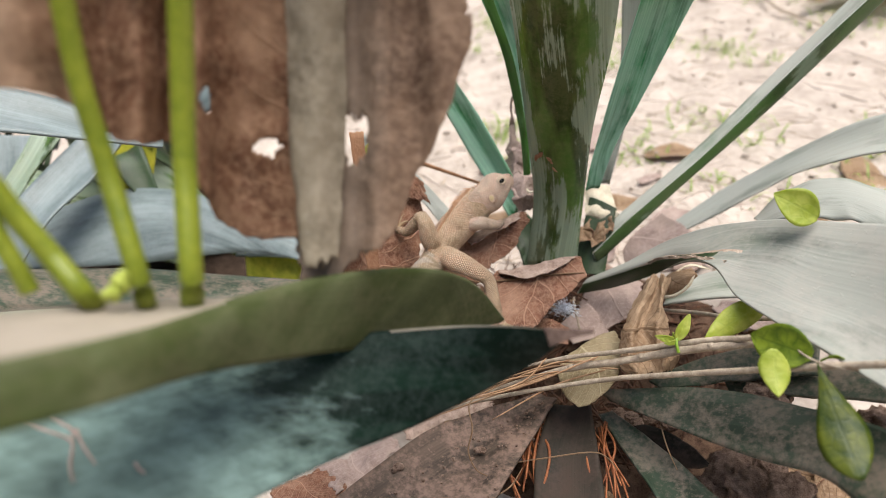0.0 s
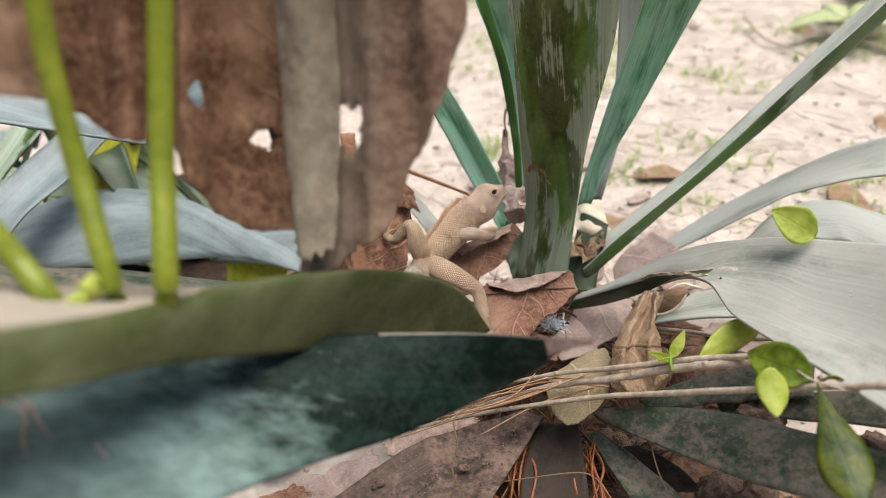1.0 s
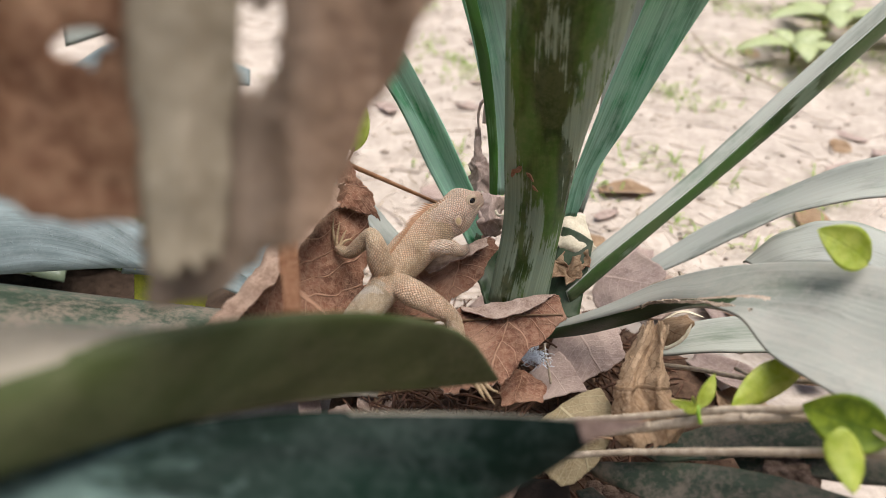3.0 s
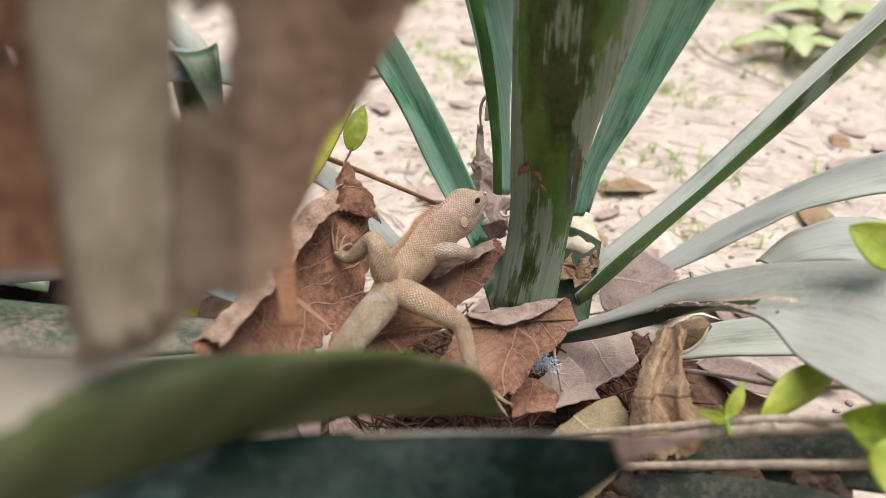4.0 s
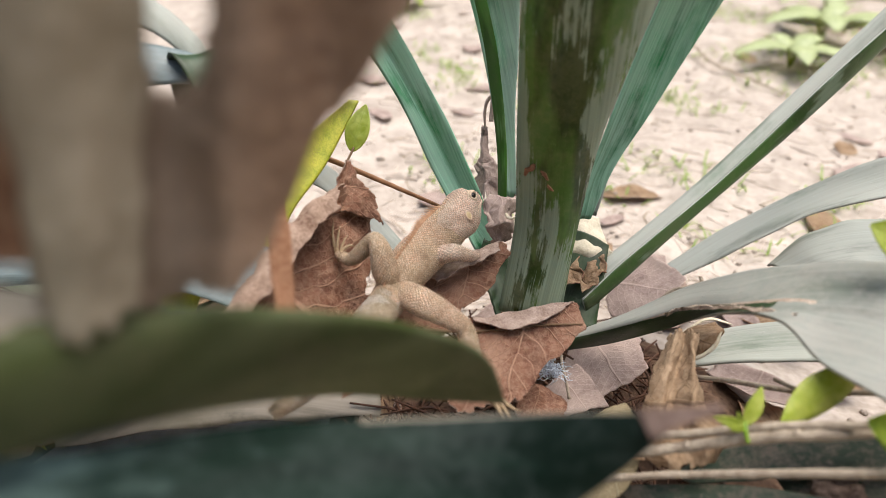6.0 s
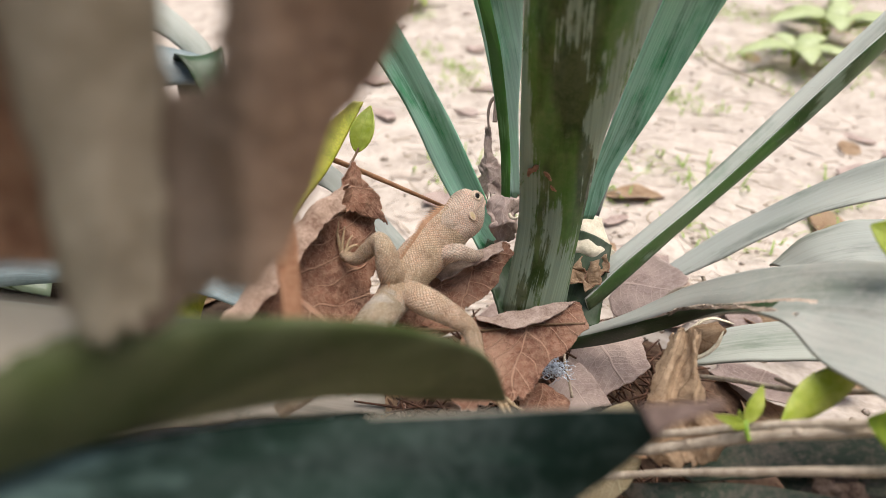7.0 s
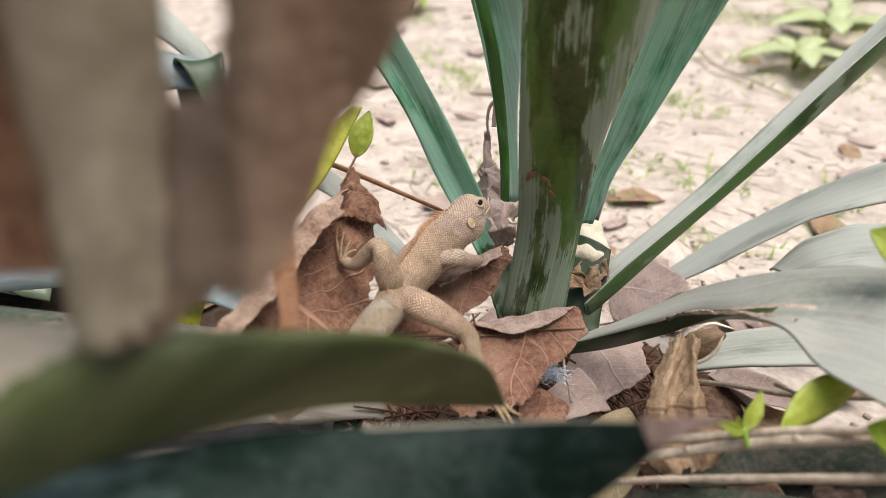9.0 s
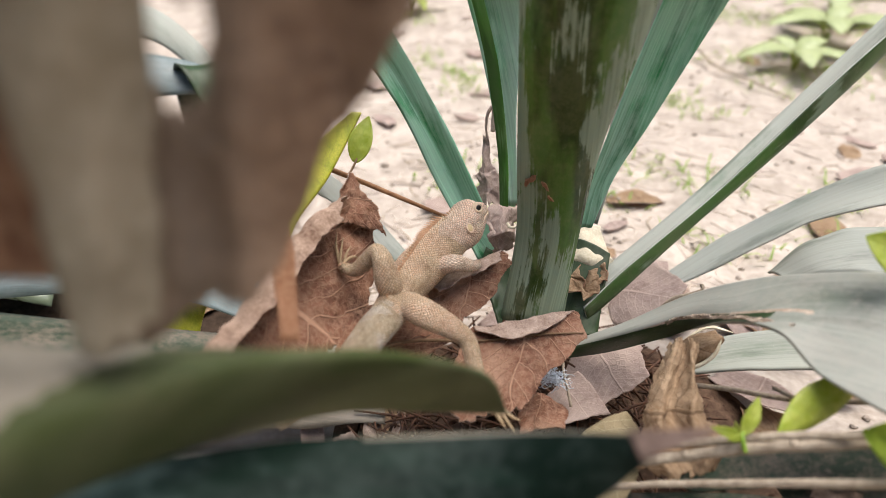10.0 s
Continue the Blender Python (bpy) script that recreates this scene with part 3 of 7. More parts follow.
# ---- the lily with the lizard at its heart ----
lily = thing("lily_plant", (0.06, 0.39, -0.03), "broad green strap-leaved lily with dusty drooping old leaves", "plant")
LEAVES = [
    # edge lines, fold, vee, material, label
    ([[(0.050, 0.369, 0.001), (0.056, 0.379, 0.050), (0.054, 0.376, 0.099), (0.051, 0.364, 0.166), (0.049, 0.341, 0.222), (0.045, 0.33, 0.32), (0.05, 0.30, 0.42), (0.075, 0.25, 0.50)],
      [(0.084, 0.369, 0.005), (0.088, 0.379, 0.051), (0.093, 0.376, 0.104), (0.102, 0.359, 0.165), (0.105, 0.338, 0.221), (0.115, 0.325, 0.32), (0.11, 0.295, 0.42), (0.08, 0.25, 0.50)]], 0.22, False, M_DEEP, "thick upright leaf, dark green with rubbed bloom", 0),
    ([[(0.051, 0.421, 0.044), (0.042, 0.433, 0.091), (0.035, 0.437, 0.122), (0.027, 0.439, 0.150), (0.010, 0.429, 0.213), (-0.03, 0.46, 0.36), (-0.08, 0.47, 0.46)],
      [(0.058, 0.421, 0.044), (0.054, 0.432, 0.092), (0.054, 0.437, 0.122), (0.053, 0.439, 0.151), (0.052, 0.431, 0.213), (0.03, 0.47, 0.36), (-0.06, 0.47, 0.47)]], -0.08, True, M_TEALP, "", 0),
    ([[(0.036, 0.400, 0.018), (0.013, 0.411, 0.058), (-0.002, 0.413, 0.091), (-0.016, 0.410, 0.120), (-0.035, 0.396, 0.163), (-0.09, 0.42, 0.26), (-0.15, 0.43, 0.34)],
      [(0.046, 0.407, 0.019), (0.037, 0.413, 0.049), (0.021, 0.418, 0.083), (0.001, 0.421, 0.120), (-0.025, 0.416, 0.175), (-0.07, 0.45, 0.28), (-0.14, 0.46, 0.36)]], -0.25, True, M_TEAL, "", 0),
    ([[(0.090, 0.400, 0.043), (0.094, 0.405, 0.065), (0.104, 0.410, 0.105), (0.117, 0.411, 0.157), (0.130, 0.398, 0.215), (0.17, 0.42, 0.32), (0.22, 0.42, 0.42)],
      [(0.099, 0.404, 0.042), (0.108, 0.408, 0.071), (0.122, 0.410, 0.102), (0.145, 0.409, 0.158), (0.163, 0.392, 0.215), (0.21, 0.41, 0.32), (0.24, 0.41, 0.42)]], -0.12, False, M_TEAL, "", 0),
    ([[(0.098, 0.431, 0.028), (0.111, 0.455, 0.085), (0.112, 0.472, 0.145), (0.108, 0.475, 0.199)],
      [(0.107, 0.430, 0.029), (0.123, 0.456, 0.092), (0.135, 0.467, 0.146), (0.142, 0.467, 0.200)]], -0.1, False, M_GREY, "pale leaf behind the others", 0),
    ([[(0.095, 0.386, 0.005), (0.112, 0.399, 0.021), (0.147, 0.420, 0.044), (0.205, 0.459, 0.087), (0.261, 0.491, 0.136), (0.312, 0.520, 0.181)],
      [(0.098, 0.372, 0.001), (0.118, 0.383, 0.017), (0.152, 0.406, 0.041), (0.208, 0.442, 0.079), (0.259, 0.475, 0.118), (0.312, 0.506, 0.163)],
      [(0.095, 0.371, 0.009), (0.113, 0.383, 0.024), (0.147, 0.404, 0.046), (0.202, 0.441, 0.086), (0.255, 0.473, 0.129), (0.306, 0.502, 0.173)]], 0, False, [M_GREY, M_EDGE], "long folded leaf reaching outward", 0),
    ([[(0.152, 0.438, -0.016), (0.197, 0.456, 0.010), (0.238, 0.463, 0.035), (0.276, 0.462, 0.057), (0.319, 0.454, 0.080)],
      [(0.161, 0.425, -0.012), (0.197, 0.431, 0.010), (0.235, 0.437, 0.033), (0.266, 0.432, 0.047), (0.305, 0.418, 0.064)]], -0.15, False, M_GREY, "", 0),
    ([[(0.203, 0.405, 0.015), (0.213, 0.401, 0.037), (0.227, 0.394, 0.051), (0.244, 0.381, 0.060), (0.265, 0.353, 0.064)],
      [(0.199, 0.378, 0.030), (0.210, 0.367, 0.042), (0.226, 0.354, 0.051), (0.238, 0.342, 0.057), (0.247, 0.322, 0.062)]], 0.05, False, M_GREY, "", 0),
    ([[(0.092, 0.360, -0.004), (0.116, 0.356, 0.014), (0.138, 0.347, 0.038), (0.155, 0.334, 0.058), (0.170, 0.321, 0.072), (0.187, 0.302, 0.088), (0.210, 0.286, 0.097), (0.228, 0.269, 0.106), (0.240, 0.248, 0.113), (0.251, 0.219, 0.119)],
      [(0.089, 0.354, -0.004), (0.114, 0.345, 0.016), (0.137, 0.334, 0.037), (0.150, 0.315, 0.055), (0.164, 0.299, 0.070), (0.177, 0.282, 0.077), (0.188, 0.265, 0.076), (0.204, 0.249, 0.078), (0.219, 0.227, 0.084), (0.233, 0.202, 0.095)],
      [(0.085, 0.354, -0.012), (0.110, 0.355, -0.006), (0.133, 0.344, 0.015), (0.145, 0.318, 0.047), (0.153, 0.290, 0.067), (0.161, 0.269, 0.064), (0.176, 0.248, 0.067), (0.186, 0.233, 0.070), (0.202, 0.210, 0.074), (0.225, 0.187, 0.076)]], 0, False, [M_ARCH, M_SHADED, M_MARGIN], "broad arching leaf with a torn brown edge", 0),
    ([[(0.145, 0.362, -0.007), (0.171, 0.360, 0.004), (0.204, 0.349, 0.022), (0.238, 0.331, 0.041)],
      [(0.140, 0.341, -0.009), (0.169, 0.330, 0.009), (0.196, 0.318, 0.023), (0.224, 0.302, 0.039)]], -0.1, False, M_GREY, "", 0),
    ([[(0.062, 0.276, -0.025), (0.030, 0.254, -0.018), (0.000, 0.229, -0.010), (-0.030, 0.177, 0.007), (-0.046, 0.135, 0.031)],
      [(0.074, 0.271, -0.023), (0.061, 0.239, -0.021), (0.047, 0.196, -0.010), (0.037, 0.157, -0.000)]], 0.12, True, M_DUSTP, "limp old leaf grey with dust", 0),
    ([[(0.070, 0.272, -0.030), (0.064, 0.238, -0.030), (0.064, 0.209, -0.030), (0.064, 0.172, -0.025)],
      [(0.094, 0.274, -0.030), (0.098, 0.241, -0.029), (0.101, 0.213, -0.029), (0.103, 0.176, -0.023)]], 0.08, False, M_DUSTSHADE, "limp old leaf grey with dust", 0),
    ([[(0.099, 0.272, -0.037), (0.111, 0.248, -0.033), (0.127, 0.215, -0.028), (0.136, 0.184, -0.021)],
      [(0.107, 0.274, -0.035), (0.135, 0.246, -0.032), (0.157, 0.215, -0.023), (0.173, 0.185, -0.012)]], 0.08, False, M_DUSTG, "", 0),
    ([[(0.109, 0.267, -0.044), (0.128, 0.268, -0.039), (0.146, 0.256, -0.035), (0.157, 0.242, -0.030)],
      [(0.112, 0.263, -0.046), (0.128, 0.254, -0.045), (0.142, 0.243, -0.042), (0.155, 0.238, -0.033)]], 0.05, False, M_DUSTSHADE, "", 0.3),
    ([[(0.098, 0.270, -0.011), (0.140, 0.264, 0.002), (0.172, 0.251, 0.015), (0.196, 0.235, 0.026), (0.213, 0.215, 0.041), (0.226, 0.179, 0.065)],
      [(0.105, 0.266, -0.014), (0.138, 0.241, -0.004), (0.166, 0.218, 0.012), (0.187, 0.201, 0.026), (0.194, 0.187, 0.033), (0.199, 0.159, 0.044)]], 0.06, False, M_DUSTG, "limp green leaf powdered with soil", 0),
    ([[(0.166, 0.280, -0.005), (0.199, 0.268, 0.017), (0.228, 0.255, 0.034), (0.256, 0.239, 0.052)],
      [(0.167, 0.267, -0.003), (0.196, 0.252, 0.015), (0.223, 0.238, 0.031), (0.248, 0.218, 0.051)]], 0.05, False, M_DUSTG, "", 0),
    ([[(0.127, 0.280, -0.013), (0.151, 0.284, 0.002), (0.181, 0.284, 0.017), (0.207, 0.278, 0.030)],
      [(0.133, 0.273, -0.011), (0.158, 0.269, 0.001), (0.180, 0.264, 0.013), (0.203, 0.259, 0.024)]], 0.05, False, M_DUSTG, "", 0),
    ([[(-0.080, 0.441, 0.070), (-0.048, 0.433, 0.046), (-0.028, 0.422, 0.031), (-0.007, 0.405, 0.018)],
      [(-0.078, 0.428, 0.054), (-0.052, 0.422, 0.038), (-0.033, 0.411, 0.026), (-0.016, 0.397, 0.015)]], 0.05, False, M_GREY, "", 0),
    # Leaf bases kept dark to fill the shaded gaps at the heart
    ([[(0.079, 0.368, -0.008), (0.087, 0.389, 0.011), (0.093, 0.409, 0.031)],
      [(0.103, 0.364, -0.004), (0.107, 0.383, 0.011), (0.111, 0.402, 0.026)]], 0.12, False, M_SHADED, "leaf base toned dark for the shaded heart", 0),
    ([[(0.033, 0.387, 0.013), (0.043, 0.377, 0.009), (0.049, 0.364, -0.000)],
      [(0.040, 0.407, 0.024), (0.052, 0.397, 0.021), (0.063, 0.382, 0.011)]], 0.12, False, M_SHADED, "leaf base toned dark for the shaded heart", 0),
    ([[(0.048, 0.402, 0.036), (0.045, 0.416, 0.078), (0.037, 0.426, 0.125), (0.030, 0.426, 0.153), (0.013, 0.420, 0.213)],
      [(0.052, 0.400, 0.037), (0.050, 0.414, 0.079), (0.043, 0.424, 0.126), (0.036, 0.424, 0.153), (0.020, 0.418, 0.213)]], 0.1, False, M_INNER, "narrow bright green inner leaf", 0),
]
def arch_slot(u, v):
    """The arching leaf: low flank darkened for shade and lost bloom, a withered torn margin along its fold."""
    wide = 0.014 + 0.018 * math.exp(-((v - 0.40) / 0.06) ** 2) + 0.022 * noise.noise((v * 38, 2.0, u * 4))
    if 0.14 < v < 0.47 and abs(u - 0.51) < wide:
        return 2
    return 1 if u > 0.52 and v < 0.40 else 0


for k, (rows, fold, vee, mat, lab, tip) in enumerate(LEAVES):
    arch = lab.startswith("broad arching")
    part("leaf", blade(rows, nv=150 if arch else 60, nu=61 if arch else 15, fold=fold, vee=vee, seed=k, wave=0.002, tip=tip, back=1 if isinstance(mat, list) and not arch else 0, laid=arch_slot if arch else None), mat, lily, lab)


# ---- the neighbouring lily, whose leaves cross in front ----
front = thing("lily_plant", (-0.16, 0.12, -0.07), "neighbouring lily with dark bluish strap leaves close by", "plant")
L11 = [[(0.083, 0.182, 0.126), (0.062, 0.189, 0.121), (0.036, 0.191, 0.117), (-0.002, 0.182, 0.118), (-0.039, 0.162, 0.121), (-0.064, 0.137, 0.132), (-0.077, 0.112, 0.147), (-0.082, 0.087, 0.167)],
       [(0.083, 0.181, 0.125), (0.071, 0.183, 0.109), (0.053, 0.179, 0.097), (0.028, 0.165, 0.091), (0.004, 0.146, 0.095), (-0.014, 0.122, 0.106), (-0.027, 0.101, 0.117), (-0.032, 0.074, 0.137)]]
L12 = [[(0.0530, 0.2290, 0.0840), (0.0428, 0.2231, 0.1022), (0.0318, 0.2142, 0.1157), (0.0157, 0.2011, 0.1270), (-0.0037, 0.1817, 0.1415), (-0.0186, 0.1642, 0.1541), (-0.0376, 0.1432, 0.1705), (-0.0476, 0.1151, 0.1928), (-0.0456, 0.0915, 0.2119)],
       [(0.0530, 0.2280, 0.0850), (0.0438, 0.2212, 0.1091), (0.0336, 0.2106, 0.1254), (0.0184, 0.1958, 0.1392), (0.0013, 0.1741, 0.1531), (-0.0106, 0.1506, 0.1655), (-0.0171, 0.1204, 0.1826), (-0.0188, 0.0913, 0.2036), (-0.0164, 0.0725, 0.2194)],
       [(0.0520, 0.2280, 0.0840), (0.0332, 0.2144, 0.0888), (0.0143, 0.1977, 0.0992), (0.0016, 0.1747, 0.1192), (-0.0079, 0.1498, 0.1410), (-0.0114, 0.1242, 0.1639), (-0.0110, 0.1007, 0.1826), (-0.0080, 0.0791, 0.2021), (-0.0041, 0.0623, 0.2187)]]
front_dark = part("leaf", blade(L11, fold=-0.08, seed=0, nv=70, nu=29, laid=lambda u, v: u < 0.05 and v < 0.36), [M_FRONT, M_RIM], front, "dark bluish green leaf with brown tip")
# top strip takes the lit tone, flank the dim one
front_olive = part("leaf", blade(L12, seed=32, nv=90, nu=31, laid=lambda u, v: u < 0.47 * min(1.0, max(0.0, (v - 0.58) / 0.08))), [M_OLIVE, M_LITBLEACHED], front, "olive green leaf seen from beneath")
def on_dark_leaf(u, v):
    a, c = spline(L11[0], v), spline(L11[1], v)
    al = spline(L11[0], v + 0.01) - spline(L11[0], v - 0.01)
    n = np.cross(c - a, al)
    n /= np.linalg.norm(n)
    w = np.linalg.norm(c - a)
    return tuple(a + (c - a) * u - n * 0.08 * w * (1 - (2 * u - 1) ** 2) + np.array((0, -0.0006, 0.0012)))


for line in (((0.02, 0.825), (0.14, 0.82), (0.26, 0.82), (0.40, 0.855), (0.52, 0.88)), ((0.03, 0.795), (0.18, 0.80), (0.26, 0.82)),
             ((0.18, 0.795), (0.3, 0.815), (0.46, 0.835)), ((0.54, 0.795), (0.58, 0.80), (0.62, 0.80))):
    part("fibre", tube([on_dark_leaf(*q) for q in line], [.0005, .0005, .0004], n=24, sides=6, knob=0.3), M_PINK, front_dark, "pale dry fibre on the leaf")
tip_bm = dry_sheet([[(0.0755, 0.1845, 0.1250), (0.082, 0.1820, 0.1275), (0.091, 0.1815, 0.1288)], [(0.0775, 0.1800, 0.1205), (0.082, 0.1795, 0.1245), (0.091, 0.1805, 0.1284)]], nv=14, nu=22, crumple=0.0008, ragged=0.02, thick=0.0022)
part("dead_tip", tip_bm, [M_TIP, M_TIP], front_dark, "withered brown leaf tip")

# ---- lilies beyond, on the other side ----
beyond = thing("lily_plant", (-0.35, 0.45, -0.07), "lily with grey arching leaves in the shade", "plant")
FAR = [
    ([[(-0.359, 0.343, 0.025), (-0.329, 0.362, 0.045), (-0.293, 0.377, 0.054), (-0.253, 0.388, 0.055), (-0.203, 0.385, 0.051), (-0.153, 0.371, 0.038), (-0.109, 0.361, 0.023), (-0.066, 0.345, 0.009)],
      [(-0.319, 0.311, 0.034), (-0.281, 0.321, 0.029), (-0.234, 0.335, 0.023), (-0.195, 0.342, 0.024), (-0.160, 0.348, 0.024), (-0.135, 0.350, 0.021), (-0.105, 0.345, 0.018), (-0.062, 0.334, 0.011)]], 0.05, M_BLUE),
    ([[(-0.251, 0.219, 0.113), (-0.217, 0.261, 0.079), (-0.184, 0.285, 0.060), (-0.143, 0.305, 0.039), (-0.080, 0.320, 0.022)],
      [(-0.201, 0.179, 0.121), (-0.181, 0.222, 0.087), (-0.146, 0.254, 0.058), (-0.109, 0.277, 0.038), (-0.071, 0.298, 0.025)]], 0.08, M_DUSTG),
    ([[(-0.267, 0.297, 0.195), (-0.237, 0.311, 0.174), (-0.207, 0.322, 0.156), (-0.165, 0.332, 0.127)],
      [(-0.248, 0.261, 0.171), (-0.222, 0.283, 0.159), (-0.197, 0.297, 0.147), (-0.160, 0.322, 0.126)]], -0.08, M_BLUE),
    ([[(-0.286, 0.396, 0.101), (-0.299, 0.360, 0.090), (-0.307, 0.325, 0.079), (-0.312, 0.282, 0.057)],
      [(-0.253, 0.395, 0.094), (-0.265, 0.360, 0.080), (-0.277, 0.323, 0.071), (-0.284, 0.279, 0.052)]], 0.12, M_BLUE),
    ([[(-0.330, 0.396, 0.105), (-0.335, 0.365, 0.088), (-0.347, 0.313, 0.063)],
      [(-0.310, 0.399, 0.098), (-0.321, 0.361, 0.080), (-0.331, 0.311, 0.054)]], 0.12, M_DEEP),
    ([[(-0.374, 0.380, 0.114), (-0.368, 0.358, 0.093), (-0.370, 0.315, 0.061)],
      [(-0.338, 0.400, 0.098), (-0.343, 0.366, 0.078), (-0.350, 0.317, 0.049)]], 0.1, M_BLUE),
    ([[(-0.421, 0.407, 0.086), (-0.391, 0.427, 0.051), (-0.340, 0.449, 0.019), (-0.281, 0.455, -0.030)],
      [(-0.393, 0.343, 0.039), (-0.363, 0.364, 0.012), (-0.314, 0.388, -0.012), (-0.258, 0.406, -0.039)]], 0.1, M_DEEP),
    ([[(-0.395, 0.496, 0.073), (-0.348, 0.506, 0.029), (-0.285, 0.515, -0.023), (-0.207, 0.502, -0.079)],
      [(-0.373, 0.434, 0.029), (-0.326, 0.443, -0.009), (-0.264, 0.451, -0.055), (-0.189, 0.453, -0.084)]], 0.1, M_DEEP),
    ([[(-0.286, 0.239, 0.059), (-0.254, 0.291, 0.020), (-0.196, 0.332, -0.004), (-0.119, 0.369, -0.028)],
      [(-0.253, 0.205, 0.059), (-0.224, 0.254, 0.022), (-0.178, 0.298, -0.005), (-0.110, 0.341, -0.032)]], 0.1, M_DEEP),
    ([[(-0.310, 0.575, 0.111), (-0.247, 0.594, 0.120), (-0.201, 0.589, 0.091), (-0.176, 0.578, 0.054)],
      [(-0.302, 0.549, 0.087), (-0.241, 0.570, 0.100), (-0.205, 0.572, 0.078), (-0.180, 0.563, 0.049)]], 0.1, M_GREY),
    ([[(-0.299, 0.520, 0.070), (-0.254, 0.547, 0.093), (-0.204, 0.563, 0.085), (-0.159, 0.567, 0.067)],
      [(-0.289, 0.492, 0.046), (-0.246, 0.518, 0.063), (-0.197, 0.537, 0.067), (-0.156, 0.554, 0.058)]], 0.1, M_BLUE),
    ([[(-0.177, 0.394, 0.012), (-0.142, 0.405, 0.014), (-0.091, 0.414, 0.008), (-0.054, 0.408, -0.002)],
      [(-0.175, 0.363, 0.008), (-0.140, 0.370, 0.002), (-0.104, 0.372, -0.005), (-0.048, 0.378, -0.010)]], 0.06, M_BLUE),
]
for k, (rows, fold, mat) in enumerate(FAR):
    part("leaf", blade(rows, fold=fold, seed=50 + k), mat, beyond)
# Extra leaves, mostly dark, that stand in for the black shaded gaps
rb = random.Random(63)
for k in range(16):
    foot = Vector((rb.uniform(-0.44, -0.22), rb.uniform(0.47, 0.62), -0.075))
    way = rb.uniform(-3.0, -0.9)
    out = Vector((math.cos(way), math.sin(way) * 0.6, 0))
    side = Vector((-out.y, out.x, 0)).normalized() * rb.uniform(0.013, 0.021)
    span, top = rb.uniform(0.14, 0.24), rb.uniform(0.07, 0.17)
    mid = [foot + out * span * f + Vector((0, 0, top * 4 * f * (0.95 - 0.72 * f))) for f in (0, 0.25, 0.5, 0.75, 1.0)]
    wide = (0.6, 0.9, 1.0, 0.8, 0.25)
    part("leaf", blade([[tuple(p - side * w) for p, w in zip(mid, wide)], [tuple(p + side * w) for p, w in zip(mid, wide)]], nv=30, nu=9, fold=0.12, seed=80 + k), (M_DEEP, M_SHADED, M_BLUE, M_SHADED)[k % 4], beyond)
for k, rows in enumerate([
    [[(-0.279, 0.412, 0.090), (-0.280, 0.399, 0.067), (-0.277, 0.387, 0.042)], [(-0.253, 0.428, 0.076), (-0.257, 0.415, 0.057), (-0.262, 0.397, 0.035)]],
    [[(-0.169, 0.369, 0.011), (-0.167, 0.358, -0.003), (-0.165, 0.347, -0.017)], [(-0.126, 0.387, -0.002), (-0.130, 0.374, -0.015), (-0.131, 0.361, -0.028)]],
    [[(-0.064, 0.355, 0.045), (-0.058, 0.367, 0.061), (-0.044, 0.387, 0.078), (-0.030, 0.413, 0.103)], [(-0.078, 0.351, 0.050), (-0.074, 0.362, 0.064), (-0.061, 0.385, 0.085), (-0.035, 0.412, 0.104)]],
]):
    part("leaf", blade(rows, fold=0.08, seed=60 + k), M_YELLOW, beyond, "yellowing leaf")

# ---- the dead leaf that the lizard rests on ----
perch = thing("dry_leaf", (0.004, 0.306, 0.017), "large curled red-brown dead leaf under the lizard", "dead leaf")
part("lobe", dry_sheet([
    [(-0.047, 0.247, 0.077), (-0.042, 0.265, 0.076), (-0.037, 0.292, 0.077), (-0.032, 0.311, 0.081), (-0.024, 0.332, 0.083)],
    [(-0.052, 0.250, 0.076), (-0.047, 0.271, 0.077), (-0.042, 0.297, 0.081), (-0.038, 0.319, 0.085), (-0.027, 0.344, 0.086)],
    [(-0.059, 0.252, 0.074), (-0.053, 0.276, 0.074), (-0.047, 0.303, 0.078), (-0.040, 0.327, 0.083), (-0.027, 0.354, 0.083)],
    [(-0.054, 0.244, 0.074), (-0.051, 0.274, 0.064), (-0.043, 0.304, 0.062), (-0.034, 0.330, 0.067), (-0.023, 0.357, 0.076)],
    [(-0.047, 0.245, 0.070), (-0.043, 0.273, 0.055), (-0.036, 0.301, 0.051), (-0.025, 0.328, 0.055), (-0.017, 0.359, 0.067)],
    [(-0.034, 0.245, 0.063), (-0.029, 0.274, 0.045), (-0.022, 0.300, 0.038), (-0.016, 0.324, 0.039), (-0.012, 0.354, 0.052)]], nv=70, nu=70, crumple=0.0024, freq=90.0, ragged=0.07, teeth=60.0, seed=1), [M_FELTSHADE, M_BROWN], perch, "broad lobe with a rolled felted edge")
part("lobe", dry_sheet([
    [(-0.030, 0.340, 0.078), (-0.030, 0.344, 0.082), (-0.029, 0.352, 0.087), (-0.027, 0.360, 0.093)],
    [(-0.024, 0.346, 0.072), (-0.025, 0.351, 0.079), (-0.027, 0.356, 0.086), (-0.027, 0.362, 0.093)],
    [(-0.009, 0.352, 0.063), (-0.013, 0.359, 0.075), (-0.020, 0.360, 0.085), (-0.025, 0.364, 0.092)]], nv=44, nu=60, crumple=0.0022, freq=110.0, ragged=0.16, teeth=60.0, seed=8), [M_FELT, M_BROWN], perch, "upturned pointed lobe")
